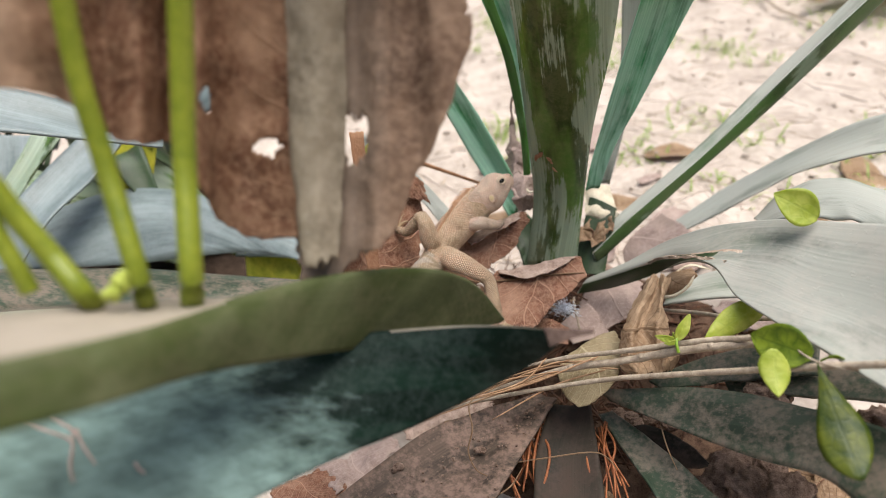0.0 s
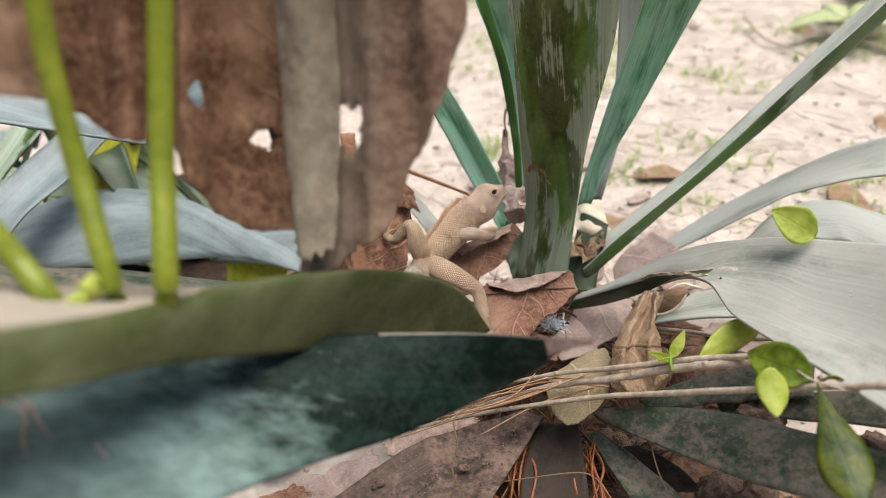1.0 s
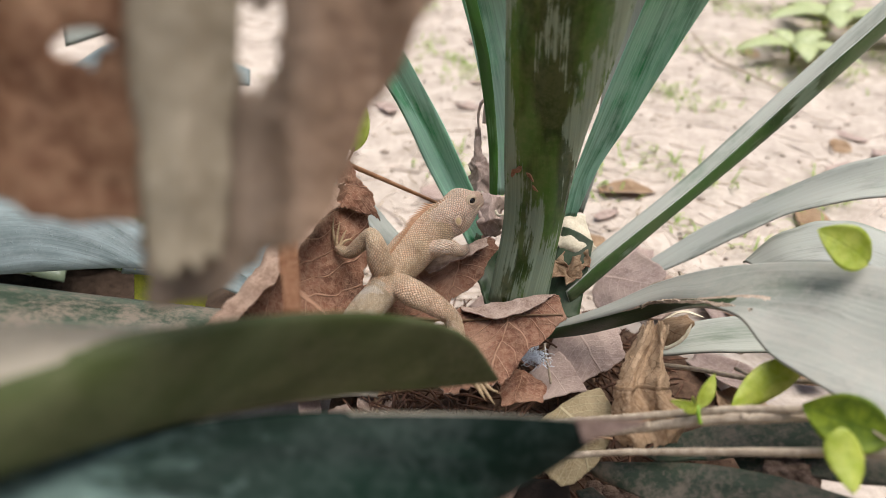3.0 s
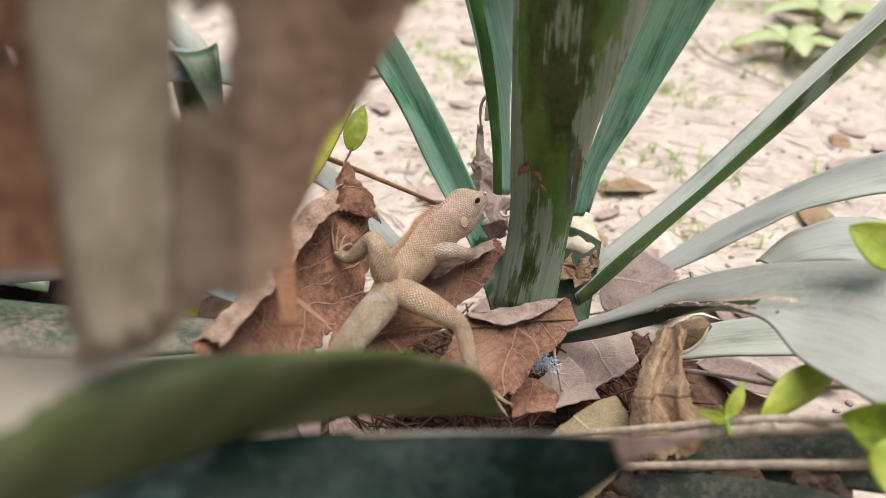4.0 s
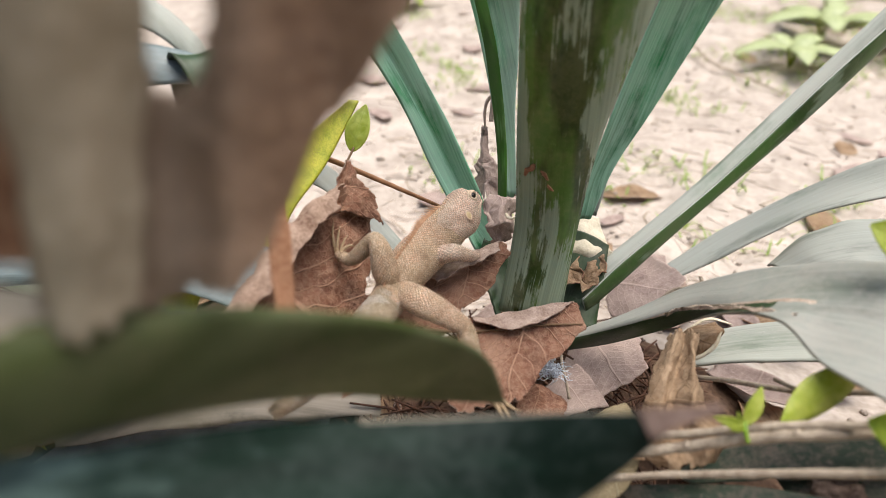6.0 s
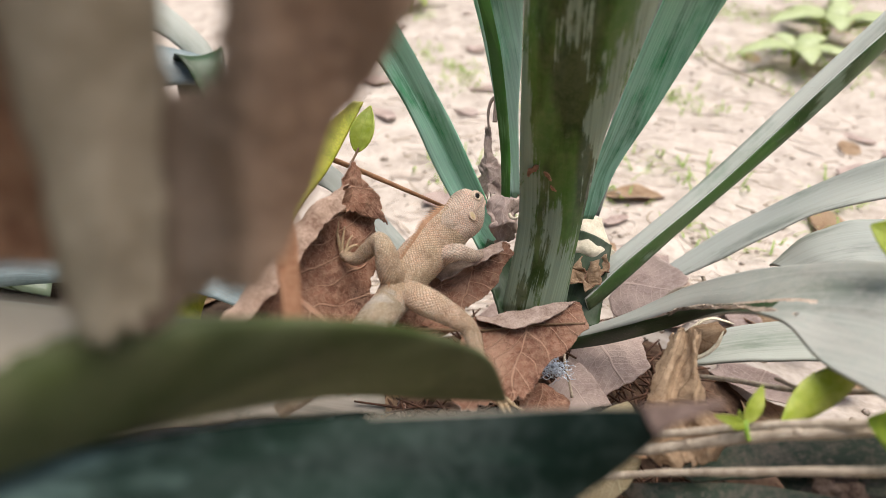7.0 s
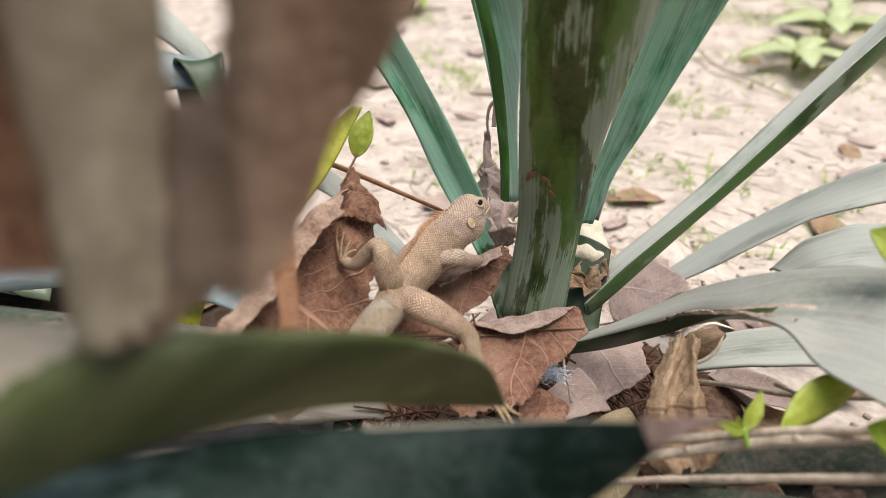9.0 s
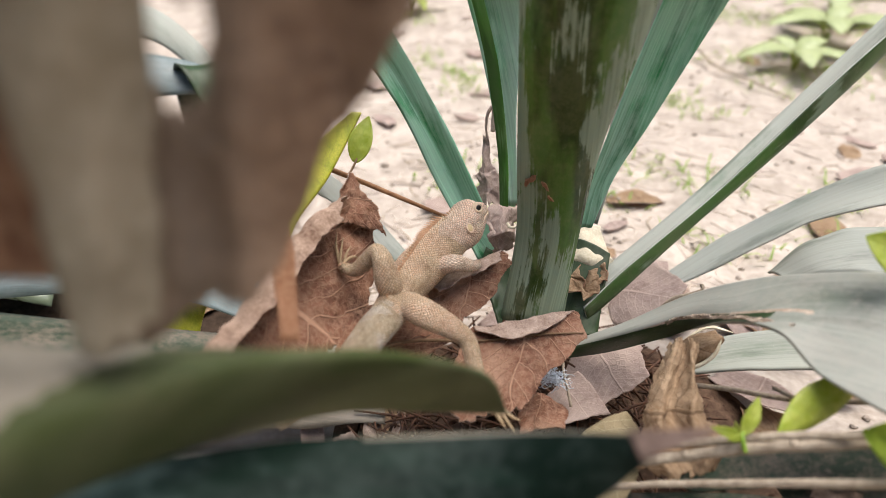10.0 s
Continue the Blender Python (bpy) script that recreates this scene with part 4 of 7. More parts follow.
part("lobe", dry_sheet([
    [(0.018, 0.334, 0.044), (0.028, 0.341, 0.046), (0.040, 0.349, 0.048), (0.049, 0.356, 0.050)],
    [(0.016, 0.338, 0.044), (0.026, 0.346, 0.045), (0.038, 0.354, 0.048), (0.048, 0.361, 0.049)],
    [(0.014, 0.345, 0.042), (0.025, 0.352, 0.044), (0.038, 0.360, 0.046), (0.049, 0.366, 0.048)],
    [(0.011, 0.340, 0.039), (0.026, 0.346, 0.038), (0.041, 0.355, 0.040), (0.053, 0.363, 0.044)],
    [(0.008, 0.324, 0.035), (0.023, 0.334, 0.034), (0.039, 0.346, 0.035), (0.050, 0.357, 0.039)],
    [(0.004, 0.310, 0.031), (0.021, 0.322, 0.030), (0.034, 0.333, 0.030), (0.045, 0.347, 0.033)]], nv=60, nu=60, crumple=0.0018, freq=100.0, ragged=0.08, teeth=60.0, seed=2), [M_FELT, M_BROWN], perch, "lobe with a pale rolled rim")
part("lobe", dry_sheet([
    [(-0.024, 0.301, 0.040), (-0.016, 0.324, 0.042), (-0.005, 0.335, 0.041), (0.011, 0.344, 0.040)],
    [(-0.021, 0.284, 0.037), (-0.011, 0.308, 0.036), (0.003, 0.320, 0.034), (0.021, 0.331, 0.032)],
    [(-0.013, 0.268, 0.034), (-0.001, 0.291, 0.028), (0.015, 0.306, 0.026), (0.032, 0.325, 0.028)]], nv=40, nu=44, crumple=0.003, ragged=0.05, seed=5), [M_FELT, M_BROWN], perch)
part("lobe", dry_sheet([
    [(0.042, 0.318, 0.034), (0.052, 0.318, 0.031), (0.066, 0.324, 0.031), (0.081, 0.334, 0.032)],
    [(0.038, 0.320, 0.032), (0.053, 0.322, 0.030), (0.068, 0.329, 0.030), (0.083, 0.338, 0.031)],
    [(0.036, 0.326, 0.030), (0.052, 0.331, 0.030), (0.069, 0.336, 0.031), (0.087, 0.342, 0.030)],
    [(0.030, 0.316, 0.028), (0.051, 0.323, 0.027), (0.071, 0.330, 0.027), (0.092, 0.331, 0.024)],
    [(0.026, 0.302, 0.024), (0.049, 0.311, 0.022), (0.068, 0.320, 0.022), (0.086, 0.325, 0.021)],
    [(0.027, 0.287, 0.021), (0.046, 0.298, 0.019), (0.062, 0.306, 0.019), (0.075, 0.315, 0.018)],
    [(0.033, 0.277, 0.019), (0.049, 0.285, 0.017), (0.059, 0.290, 0.016), (0.067, 0.303, 0.016)]], nv=60, nu=50, crumple=0.0022, freq=90.0, ragged=0.07, teeth=60.0, seed=3), [M_FELT, M_BROWN], perch, "lobe folded over at its toothed edge")
part("midrib", tube([(-0.011, 0.289, 0.044), (0.009, 0.310, 0.034), (0.038, 0.318, 0.029), (0.067, 0.327, 0.027), (0.089, 0.331, 0.026)], [.0009, .0009, .0007, .0006, .0004], sides=8), M_TAN, perch)


# ---- lizard ----
def scale_skin(name, low, high, spot, tint, bar=(0.52, 0.66, 0.5)):
    """Small keeled scales: sandy, mottled, faint darker bars. UV in metres: around, along."""
    m, nt, b = material(name, 0.55, 0.35)
    ob = coords(nt, "Object", (1, 1, 1))
    n1 = noise_of(nt, ob, 130.0, 5.0, 0.6)
    n2 = noise_of(nt, ob, 900.0, 3.0, 0.6)
    col = ramp(nt, maths(nt, "ADD", maths(nt, "MULTIPLY", n1, 0.65), maths(nt, "MULTIPLY", n2, 0.35)), [(0.28, low), (0.58, high)])
    bars = ramp(nt, noise_of(nt, coords(nt, "UV", (30, 95, 1)), 1.0, 3.0), [(bar[0], grey(0)), (bar[1], grey(bar[2]))])
    col = mix(nt, bars, col, spot)
    col = mix(nt, ramp(nt, noise_of(nt, ob, 55.0, 2.0), [(0.45, grey(0)), (0.7, grey(0.5))]), col, tint)
    tc = nt.nodes.new("ShaderNodeTexCoord")
    turned = node(nt, "ShaderNodeMapping")
    turned.inputs["Rotation"].default_value = (0, 0, radians(45))
    turned.inputs["Scale"].default_value = (900, 900, 1)
    nt.links.new(tc.outputs["UV"], turned.inputs[0])
    grid_vec = turned.outputs[0]
    cell = node(nt, "ShaderNodeTexVoronoi", Scale=1.0, Randomness=0.45)
    cell.voronoi_dimensions = "2D"
    nt.links.new(grid_vec, cell.inputs["Vector"])
    edge = node(nt, "ShaderNodeTexVoronoi", Scale=1.0, Randomness=0.45)
    edge.voronoi_dimensions, edge.feature = "2D", "DISTANCE_TO_EDGE"
    nt.links.new(grid_vec, edge.inputs["Vector"])
    seam = ramp(nt, edge.outputs["Distance"], [(0.03, grey(1)), (0.20, grey(0))])
    col = mix(nt, 0.6, col, ramp(nt, cell.outputs["Color"], [(0.2, grey(0.28)), (0.8, grey(0.72))]), "SOFT_LIGHT")
    col = mix(nt, maths(nt, "MULTIPLY", seam, 0.72), col, tuple(c * 0.42 for c in low))
    nt.links.new(col, b.inputs["Base Color"])
    dome = ramp(nt, edge.outputs["Distance"], [(0.0, grey(0)), (0.4, grey(1))])
    bump(nt, b, maths(nt, "ADD", dome, maths(nt, "MULTIPLY", n2, 0.35)), 1.0, 0.0007)
    b.inputs["Subsurface Weight"].default_value = 0.06
    b.inputs["Subsurface Radius"].default_value = (0.002, 0.001, 0.0006)
    return m


M_SKIN = scale_skin("sandy_scaly_skin", (0.45, 0.295, 0.175), (0.86, 0.635, 0.425), (0.31, 0.20, 0.115), (0.82, 0.51, 0.36))
M_SKINP = scale_skin("pinkish_scaly_skin", (0.62, 0.43, 0.30), (0.95, 0.74, 0.57), (0.50, 0.32, 0.22), (0.90, 0.57, 0.44))
M_TAIL = scale_skin("greyish_keeled_tail_skin", (0.40, 0.29, 0.18), (0.70, 0.55, 0.38), (0.86, 0.80, 0.72), (0.45, 0.32, 0.20), (0.50, 0.60, 0.6))
M_PALE = plain_mat("pale_eyelid_skin", (0.50, 0.37, 0.25), (0.74, 0.57, 0.42), 700.0, 0.55)
M_DRUM = plain_mat("yellowish_eardrum", (0.46, 0.33, 0.17), (0.64, 0.48, 0.28), 500.0, 0.4)
M_TOE = plain_mat("sandy_toe_skin", (0.26, 0.175, 0.095), (0.44, 0.31, 0.18), 700.0, 0.6)
M_CREST = plain_mat("orange_brown_crest", (0.42, 0.22, 0.12), (0.66, 0.40, 0.24), 500.0, 0.6)
M_LIP = plain_mat("pinkish_lip_skin", (0.58, 0.40, 0.28), (0.80, 0.60, 0.45), 900.0, 0.6)
M_EYE, _nt, _b = material("dark_wet_eye", 0.22, 0.4)
_b.inputs["Base Color"].default_value = (0.012, 0.009, 0.007, 1)
M_CLAW = plain_mat("dark_claw", (0.06, 0.04, 0.03), (0.16, 0.11, 0.08), 600.0, 0.4)


def loft(bm, pts, across, upward, dorsal, n=80, sides=48, size=0.0013, lift=0.00022, lo=0.0, hi=1.0, ridge=0.0):
    """A scaly limb or trunk: elliptic rings along pts (half-widths across and upward), the back turned to dorsal; overlapping scales of that size."""
    uvl = bm.loops.layers.uv.verify()
    rings, vs, length = [], [], 0.0
    last = None
    for i in range(n):
        t = lo + (hi - lo) * i / (n - 1)
        c = Vector(spline(pts, t))
        if last is not None:
            length += (c - last).length
        last = c
        tan = (Vector(spline(pts, min(1, t + 0.02))) - Vector(spline(pts, max(0, t - 0.02)))).normalized()
        up = Vector(spline(dorsal, t))
        up = (up - tan * up.dot(tan)).normalized()
        side = tan.cross(up)
        a = max(1e-5, float(spline([(q,) for q in across], t)[0]))
        b = max(1e-5, float(spline([(q,) for q in upward], t)[0]))
        ring = []
        for s in range(sides):
            w = 2 * math.pi * s / sides
            arc = w * 0.5 * (a + b)
            row = length / (size * 0.8)
            k = math.floor(row)
            f = row - k
            g = (arc / size + 0.5 * (k % 2)) % 1.0
            tooth = max(0.0, 1 - abs(2 * g - 1) ** 2) * f
            h = lift * tooth * min(1.0, a / 0.003)
            keel = ridge * math.exp(-((w - math.pi / 2) / 0.32) ** 2) - 0.5 * ridge * math.exp(-((abs(w - math.pi / 2) - 0.75) / 0.3) ** 2)
            ring.append(bm.verts.new(c + side * math.cos(w) * (a + h) + up * math.sin(w) * (b * (1 + keel) + h)))
        rings.append(ring)
        vs.append(length)
    for i in range(n - 1):
        for s in range(sides):
            e = (s + 1) % sides
            f = bm.faces.new((rings[i][s], rings[i][e], rings[i + 1][e], rings[i + 1][s]))
            r = 0.5 * (max(across) + max(upward))
            for lp, (q, row) in zip(f.loops, ((s, i), (s + 1, i), (s + 1, i + 1), (s, i + 1))):
                lp[uvl].uv = (q / sides * 2 * math.pi * r, vs[row])
    bm.faces.new(rings[0][::-1])
    bm.faces.new(rings[-1])
    return bm


def spine_cone(bm, at, out, lean, length, width):
    """One crest scale: a flat pointed blade leaning back."""
    tip = at + out * length + lean * length * 0.8
    s = out.cross(lean).normalized() * width * 0.3
    f, k = at - lean * width, at + lean * width
    v = [bm.verts.new(p) for p in (f - out * 0.0006, k - out * 0.0006, at + s - out * 0.0004, at - s - out * 0.0004, tip)]
    for tri in ((0, 2, 4), (2, 1, 4), (1, 3, 4), (3, 0, 4), (0, 3, 1, 2)):
        bm.faces.new([v[q] for q in tri])


def toe(bm, pts, r):
    rod(bm, pts, [r, r * 0.8, r * 0.55, r * 0.12], n=14, sides=8, knob=0.12)


lizard = thing("lizard", (0.003, 0.315, 0.050), "sandy beige garden lizard resting on a dead leaf", "lizard")
D_SHOULDER, D_HIP = (-0.6, -0.19, 0.775), (-0.26, -0.64, 0.73)
# one spine from the tail to the neck; the tail joins the trunk at the hips
D_MID = (-0.40, -0.5, 0.76)
SPINE = [(-0.036, 0.254, 0.038), (-0.026, 0.262, 0.042), (-0.016, 0.273, 0.046), (-0.010, 0.285, 0.049), (-0.005, 0.297, 0.0505), (-0.001, 0.309, 0.050),
         (0.003, 0.322, 0.0520), (0.009, 0.335, 0.0560), (0.017, 0.346, 0.0595), (0.025, 0.356, 0.0650)]
SPINE_WIDE = [.0028, .0040, .0055, .0069, .0079, .0083, .0096, .0116, .0112, .0098]
SPINE_HIGH = [.0026, .0036, .0049, .0060, .0068, .0072, .0088, .0104, .0106, .0100]
SPINE_UP = [(0, -0.8, 0.6), (0, -0.8, 0.6), (0, -0.8, 0.6), D_HIP, D_HIP, D_HIP, D_MID, D_MID, D_SHOULDER, D_SHOULDER]
HIP = 0.53
trunk = part("trunk", loft(bmesh.new(), SPINE, SPINE_WIDE, SPINE_HIGH, SPINE_UP, n=190, sides=140, size=0.0015, lift=0.00003, lo=HIP, ridge=0.07), M_SKIN, lizard)
part("tail", loft(bmesh.new(), SPINE, SPINE_WIDE, SPINE_HIGH, SPINE_UP, n=150, sides=84, size=0.0017, lift=0.00012, hi=HIP + 0.03, ridge=0.10), M_TAIL, lizard, "thick tail base with grey-white keeled scales")
bm = bmesh.new()
for k in range(38):
    t = k / 37
    f = 0.58 + 0.41 * t
    c = Vector(spline(SPINE, f))
    tan = (Vector(spline(SPINE, min(1, f + 0.01))) - Vector(spline(SPINE, f - 0.01))).normalized()
    up = Vector(spline(SPINE_UP, f))
    up = (up - tan * up.dot(tan)).normalized()
    h = float(spline([(q,) for q in SPINE_HIGH], f)[0]) * 1.06
    spine_cone(bm, c + up * h, up, -tan, 0.0018 + 0.0032 * t, 0.0011)
part("crest", bm, M_CREST, lizard, "row of small pointed crest scales", smooth=False)
# hind legs, each from the hip over the knee to the ankle
bm = loft(bmesh.new(), [(0.001, 0.320, 0.051), (0.014, 0.307, 0.054), (0.026, 0.302, 0.051), (0.0345, 0.2985, 0.0465), (0.038, 0.290, 0.041), (0.042, 0.280, 0.035), (0.046, 0.274, 0.033)],
          [.0054, .0066, .0053, .0039, .0036, .0027, .0020], [.0046, .0054, .0045, .0036, .0034, .0025, .0018], [(0.1, -0.5, 0.85)] * 2, n=170, sides=48, size=0.0013, lift=0.00003)
leg = part("hind_leg", bm, M_SKIN, lizard)
for pts in ([(0.044, 0.276, 0.034), (0.050, 0.273, 0.034), (0.054, 0.270, 0.033), (0.058, 0.268, 0.033)], [(0.045, 0.275, 0.034), (0.050, 0.271, 0.033), (0.053, 0.268, 0.031), (0.056, 0.265, 0.029)],
            [(0.044, 0.275, 0.034), (0.048, 0.271, 0.033), (0.050, 0.268, 0.032), (0.052, 0.266, 0.030)], [(0.043, 0.277, 0.034), (0.046, 0.273, 0.033), (0.048, 0.271, 0.032), (0.049, 0.269, 0.031)]):
    bm = bmesh.new()
    toe(bm, pts, 0.0012)
    part("toe", bm, M_TOE, leg)
bm = loft(bmesh.new(), [(0.001, 0.317, 0.050), (-0.002, 0.317, 0.062), (-0.004, 0.320, 0.0695), (-0.0075, 0.3245, 0.0725), (-0.0125, 0.325, 0.067), (-0.019, 0.325, 0.0615), (-0.026, 0.328, 0.062)],
          [.0052, .0060, .0050, .0038, .0039, .0031, .0020], [.0046, .0050, .0044, .0036, .0036, .0028, .0018], [(-0.2, -0.75, 0.4)] * 2, n=160, sides=48, size=0.0013, lift=0.00003)
leg = part("hind_leg", bm, M_SKIN, lizard)
for pts in ([(-0.024, 0.325, 0.060), (-0.026, 0.329, 0.064), (-0.026, 0.333, 0.068), (-0.026, 0.338, 0.071)], [(-0.025, 0.326, 0.060), (-0.023, 0.329, 0.064), (-0.020, 0.331, 0.065), (-0.018, 0.331, 0.064)],
            [(-0.025, 0.326, 0.060), (-0.027, 0.330, 0.064), (-0.029, 0.335, 0.068), (-0.029, 0.339, 0.073)], [(-0.024, 0.325, 0.061), (-0.024, 0.329, 0.064), (-0.023, 0.332, 0.067), (-0.022, 0.335, 0.068)]):
    bm = bmesh.new()
    toe(bm, pts, 0.0010)
    part("toe", bm, M_TOE, leg)
# fore leg
bm = loft(bmesh.new(), [(0.017, 0.339, 0.056), (0.022, 0.335, 0.060), (0.0275, 0.3345, 0.0615), (0.032, 0.338, 0.0580), (0.0355, 0.344, 0.0535), (0.0365, 0.353, 0.0490)],
          [.0046, .0044, .0039, .0034, .0026, .0019], [.0044, .0042, .0037, .0032, .0024, .0016], [(0, -0.5, 0.85)] * 2, n=120, sides=44, size=0.0012, lift=0.00003)
part("fore_leg", bm, M_SKINP, lizard)

# the head turns on the neck, so it is built about the neck's joint, snout along x
HEAD_AT = Vector((0.0236, 0.3528, 0.0656))
bm = bmesh.new()
uvl = bm.loops.layers.uv.verify()
HEAD = [  # x, half width, top, bottom
    (-0.0100, .0045, .0042, .0048), (-0.0055, .0074, .0072, .0082), (-0.0010, .0086, .0084, .0096), (.0035, .0092, .0088, .0106), (.0085, .0096, .0100, .0106),
    (.0130, .0088, .0114, .0092), (.0170, .0077, .0109, .0078), (.0210, .0060, .0082, .0064), (.0250, .0045, .0056, .0050),
    (.0285, .0036, .0040, .0042), (.0303, .0018, .0020, .0026)]
rings = []
N, S = 110, 80
for i in range(N):
    x, w, tp, bt = (float(q) for q in spline(HEAD, i / (N - 1)))
    ring = []
    size = 0.0014 if x < 0.012 else 0.0010
    for k in range(S):
        ang = 2 * math.pi * k / S
        cy, cz = math.cos(ang), math.sin(ang)
        # flat cheeks, ridged brow, pointed jowl
        sq = 1.0 / max(abs(cy) ** 2.6 + abs(cz) ** 2.6, 1e-6) ** (1 / 2.6)
        y, z = cy * sq * w, cz * sq * (tp if cz > 0 else bt)
        if cz > 0.3 and 0.009 < x < 0.022:
            y *= 1 - 0.18 * (cz - 0.3)
            z += 0.0007 * math.exp(-((abs(cy) - 0.62) / 0.2) ** 2)
        mouth = -0.0016 - 0.10 * max(0.0, 0.02 - x)
        dent = 0.0005 * math.exp(-((z - mouth) / 0.00035) ** 2) if x > 0.008 and cz < 0.2 else 0.0
        row = (x + 0.01) / (size * 0.8)
        kk = math.floor(row)
        g = (ang * 0.009 / size + 0.5 * (kk % 2)) % 1.0
        h = 0.00006 * max(0.0, 1 - abs(2 * g - 1) ** 2) * (row - kk) * min(1.0, w / 0.004) - dent
        r = math.hypot(y, z)
        rise = 0.0022 * max(0.0, (x - 0.012) / 0.018)
        ring.append(bm.verts.new((x - 0.12 * max(0.0, x - 0.012), y * (1 + h / max(r, 1e-5)), z * (1 + h / max(r, 1e-5)) + rise)))
    rings.append(ring)
for i in range(N - 1):
    for k in range(S):
        e = (k + 1) % S
        f = bm.faces.new((rings[i][k], rings[i][e], rings[i + 1][e], rings[i + 1][k]))
        for lp in f.loops:
            lp[uvl].uv = (math.atan2(lp.vert.co.z, lp.vert.co.y) * 0.009, lp.vert.co.x)
bm.faces.new(rings[0][::-1])
bm.faces.new(rings[-1])
bmesh.ops.translate(bm, verts=bm.verts, vec=HEAD_AT)
head = part("head", bm, M_SKINP, lizard, "pinkish beige head with pale eyelids")
_off = head.data
for v in _off.vertices:
    v.co -= HEAD_AT - lizard.location
head.location = HEAD_AT - lizard.location


def ball(bm, at, r, stretch=(1, 1, 1), seg=20):
    bmesh.ops.create_uvsphere(bm, u_segments=seg, v_segments=seg // 2, radius=r, matrix=Matrix.Translation(at) @ Matrix.Diagonal((*stretch, 1)))
    return bm


def head_part(name, bm, mat, label=""):
    bmesh.ops.translate(bm, verts=bm.verts, vec=HEAD_AT)
    return part(name, bm, mat, head, label)


for sgn in (-1, 1):
    lid = ball(bmesh.new(), Vector((.0160, sgn * .0064, .0050)), .0032, (1.1, 0.72, 0.95))
    for ra, rt, dy in ((.0029, .0006, .0076), (.0021, .0006, .0084)):
        rod(lid, [(.0160 + math.cos(q) * ra * 1.12, sgn * dy, .0050 + math.sin(q) * ra * 0.9) for q in np.linspace(0, 2 * math.pi, 17)], [rt] * 3, n=34, sides=8)
    head_part("eyelid", lid, M_PALE, "pale ring of eyelid")
    head_part("eye", ball(bmesh.new(), Vector((.0161, sgn * .0081, .0050)), .0018, (1.15, 0.6, 0.85)), M_EYE, "dark glossy eye")
    head_part("eardrum", ball(bmesh.new(), Vector((.0035, sgn * .0097, -.001)), .0019, (1.0, 0.35, 1.1)), M_DRUM, "round yellowish eardrum")
    rim = bmesh.new()
    rod(rim, [(.0035 + math.cos(q) * .0018, sgn * .0098, -.001 + math.sin(q) * .0022) for q in np.linspace(0, 2 * math.pi, 17)], [.0004] * 3, n=34, sides=8)
    head_part("ear_rim", rim, M_LIP)
    head_part("nostril", ball(bmesh.new(), Vector((.0262, sgn * .0034, .0042)), .0005), M_CLAW)
bm = bmesh.new()
for k in range(9):
    x = -0.005 + 0.0017 * k
    z = float(spline(HEAD, (k + 1) / 28)[2])
    spine_cone(bm, Vector((x, 0, z - 0.0002)), Vector((0, 0, 1)), Vector((-1, 0, 0)), 0.0036 - 0.0002 * k, 0.0011)
head_part("nape_crest", bm, M_CREST, "pointed nape spines")
lip = bmesh.new()
for sgn in (-1, 1):
    rod(lip, [(.0272, sgn * .0024, .0004), (.0240, sgn * .0044, -.0002), (.0200, sgn * .0058, -.0010), (.0150, sgn * .0076, -.0022), (.0100, sgn * .0088, -.0034)], [.0002, .00025, .0003, .0003, .0002], n=30, sides=8, knob=0.3)
head_part("lip_scales", lip, M_LIP)

# ---- hanging dead leaf ----
hang = thing("hanging_leaf", (-0.0080, 0.2166, 0.2482), "large brown dead leaf hanging down, pleated and torn", "dead leaf")
part("lobe", dry_sheet([
    [(-0.0685, 0.1821, 0.2792), (-0.0520, 0.1885, 0.2763), (-0.0476, 0.2008, 0.2748), (-0.0455, 0.2137, 0.2727), (-0.0332, 0.2123, 0.2712), (-0.0347, 0.2289, 0.2698), (-0.0217, 0.2181, 0.2698), (-0.0196, 0.2303, 0.2684), (-0.0145, 0.2397, 0.2662), (-0.0016, 0.2361, 0.2655)],
    [(-0.0714, 0.1705, 0.2597), (-0.0556, 0.1770, 0.2554), (-0.0520, 0.1885, 0.2511), (-0.0505, 0.2001, 0.2446), (-0.0390, 0.1986, 0.2424), (-0.0404, 0.2145, 0.2374), (-0.0275, 0.2037, 0.2345), (-0.0275, 0.2137, 0.2273), (-0.0224, 0.2217, 0.2208), (-0.0059, 0.2202, 0.2201)],
    [(-0.0728, 0.1605, 0.2446), (-0.0570, 0.1669, 0.2388), (-0.0541, 0.1777, 0.2324), (-0.0534, 0.1864, 0.2208), (-0.0419, 0.1849, 0.2187), (-0.0433, 0.1993, 0.2115), (-0.0296, 0.1871, 0.2064), (-0.0304, 0.1936, 0.1942), (-0.0253, 0.1993, 0.1834), (-0.0059, 0.1993, 0.1827)],
    [(-0.0728, 0.1540, 0.2367), (-0.0570, 0.1597, 0.2288), (-0.0548, 0.1698, 0.2216), (-0.0534, 0.1777, 0.2079), (-0.0426, 0.1749, 0.2050), (-0.0440, 0.1893, 0.1964), (-0.0296, 0.1756, 0.1906), (-0.0304, 0.1792, 0.1755), (-0.0246, 0.1835, 0.1632), (-0.0044, 0.1842, 0.1625)]], nu=120, nv=100, crumple=0.0017, freq=62.0, ragged=0.05, teeth=36.0, seed=4, gaps=[((-0.0290, 0.1949, 0.2095), .0036, .0046), ((-0.0179, 0.2033, 0.1879), .0044, .0034), ((-0.0462, 0.1893, 0.2374), .0025, .0018)]), [M_HANG, M_HANG], hang)
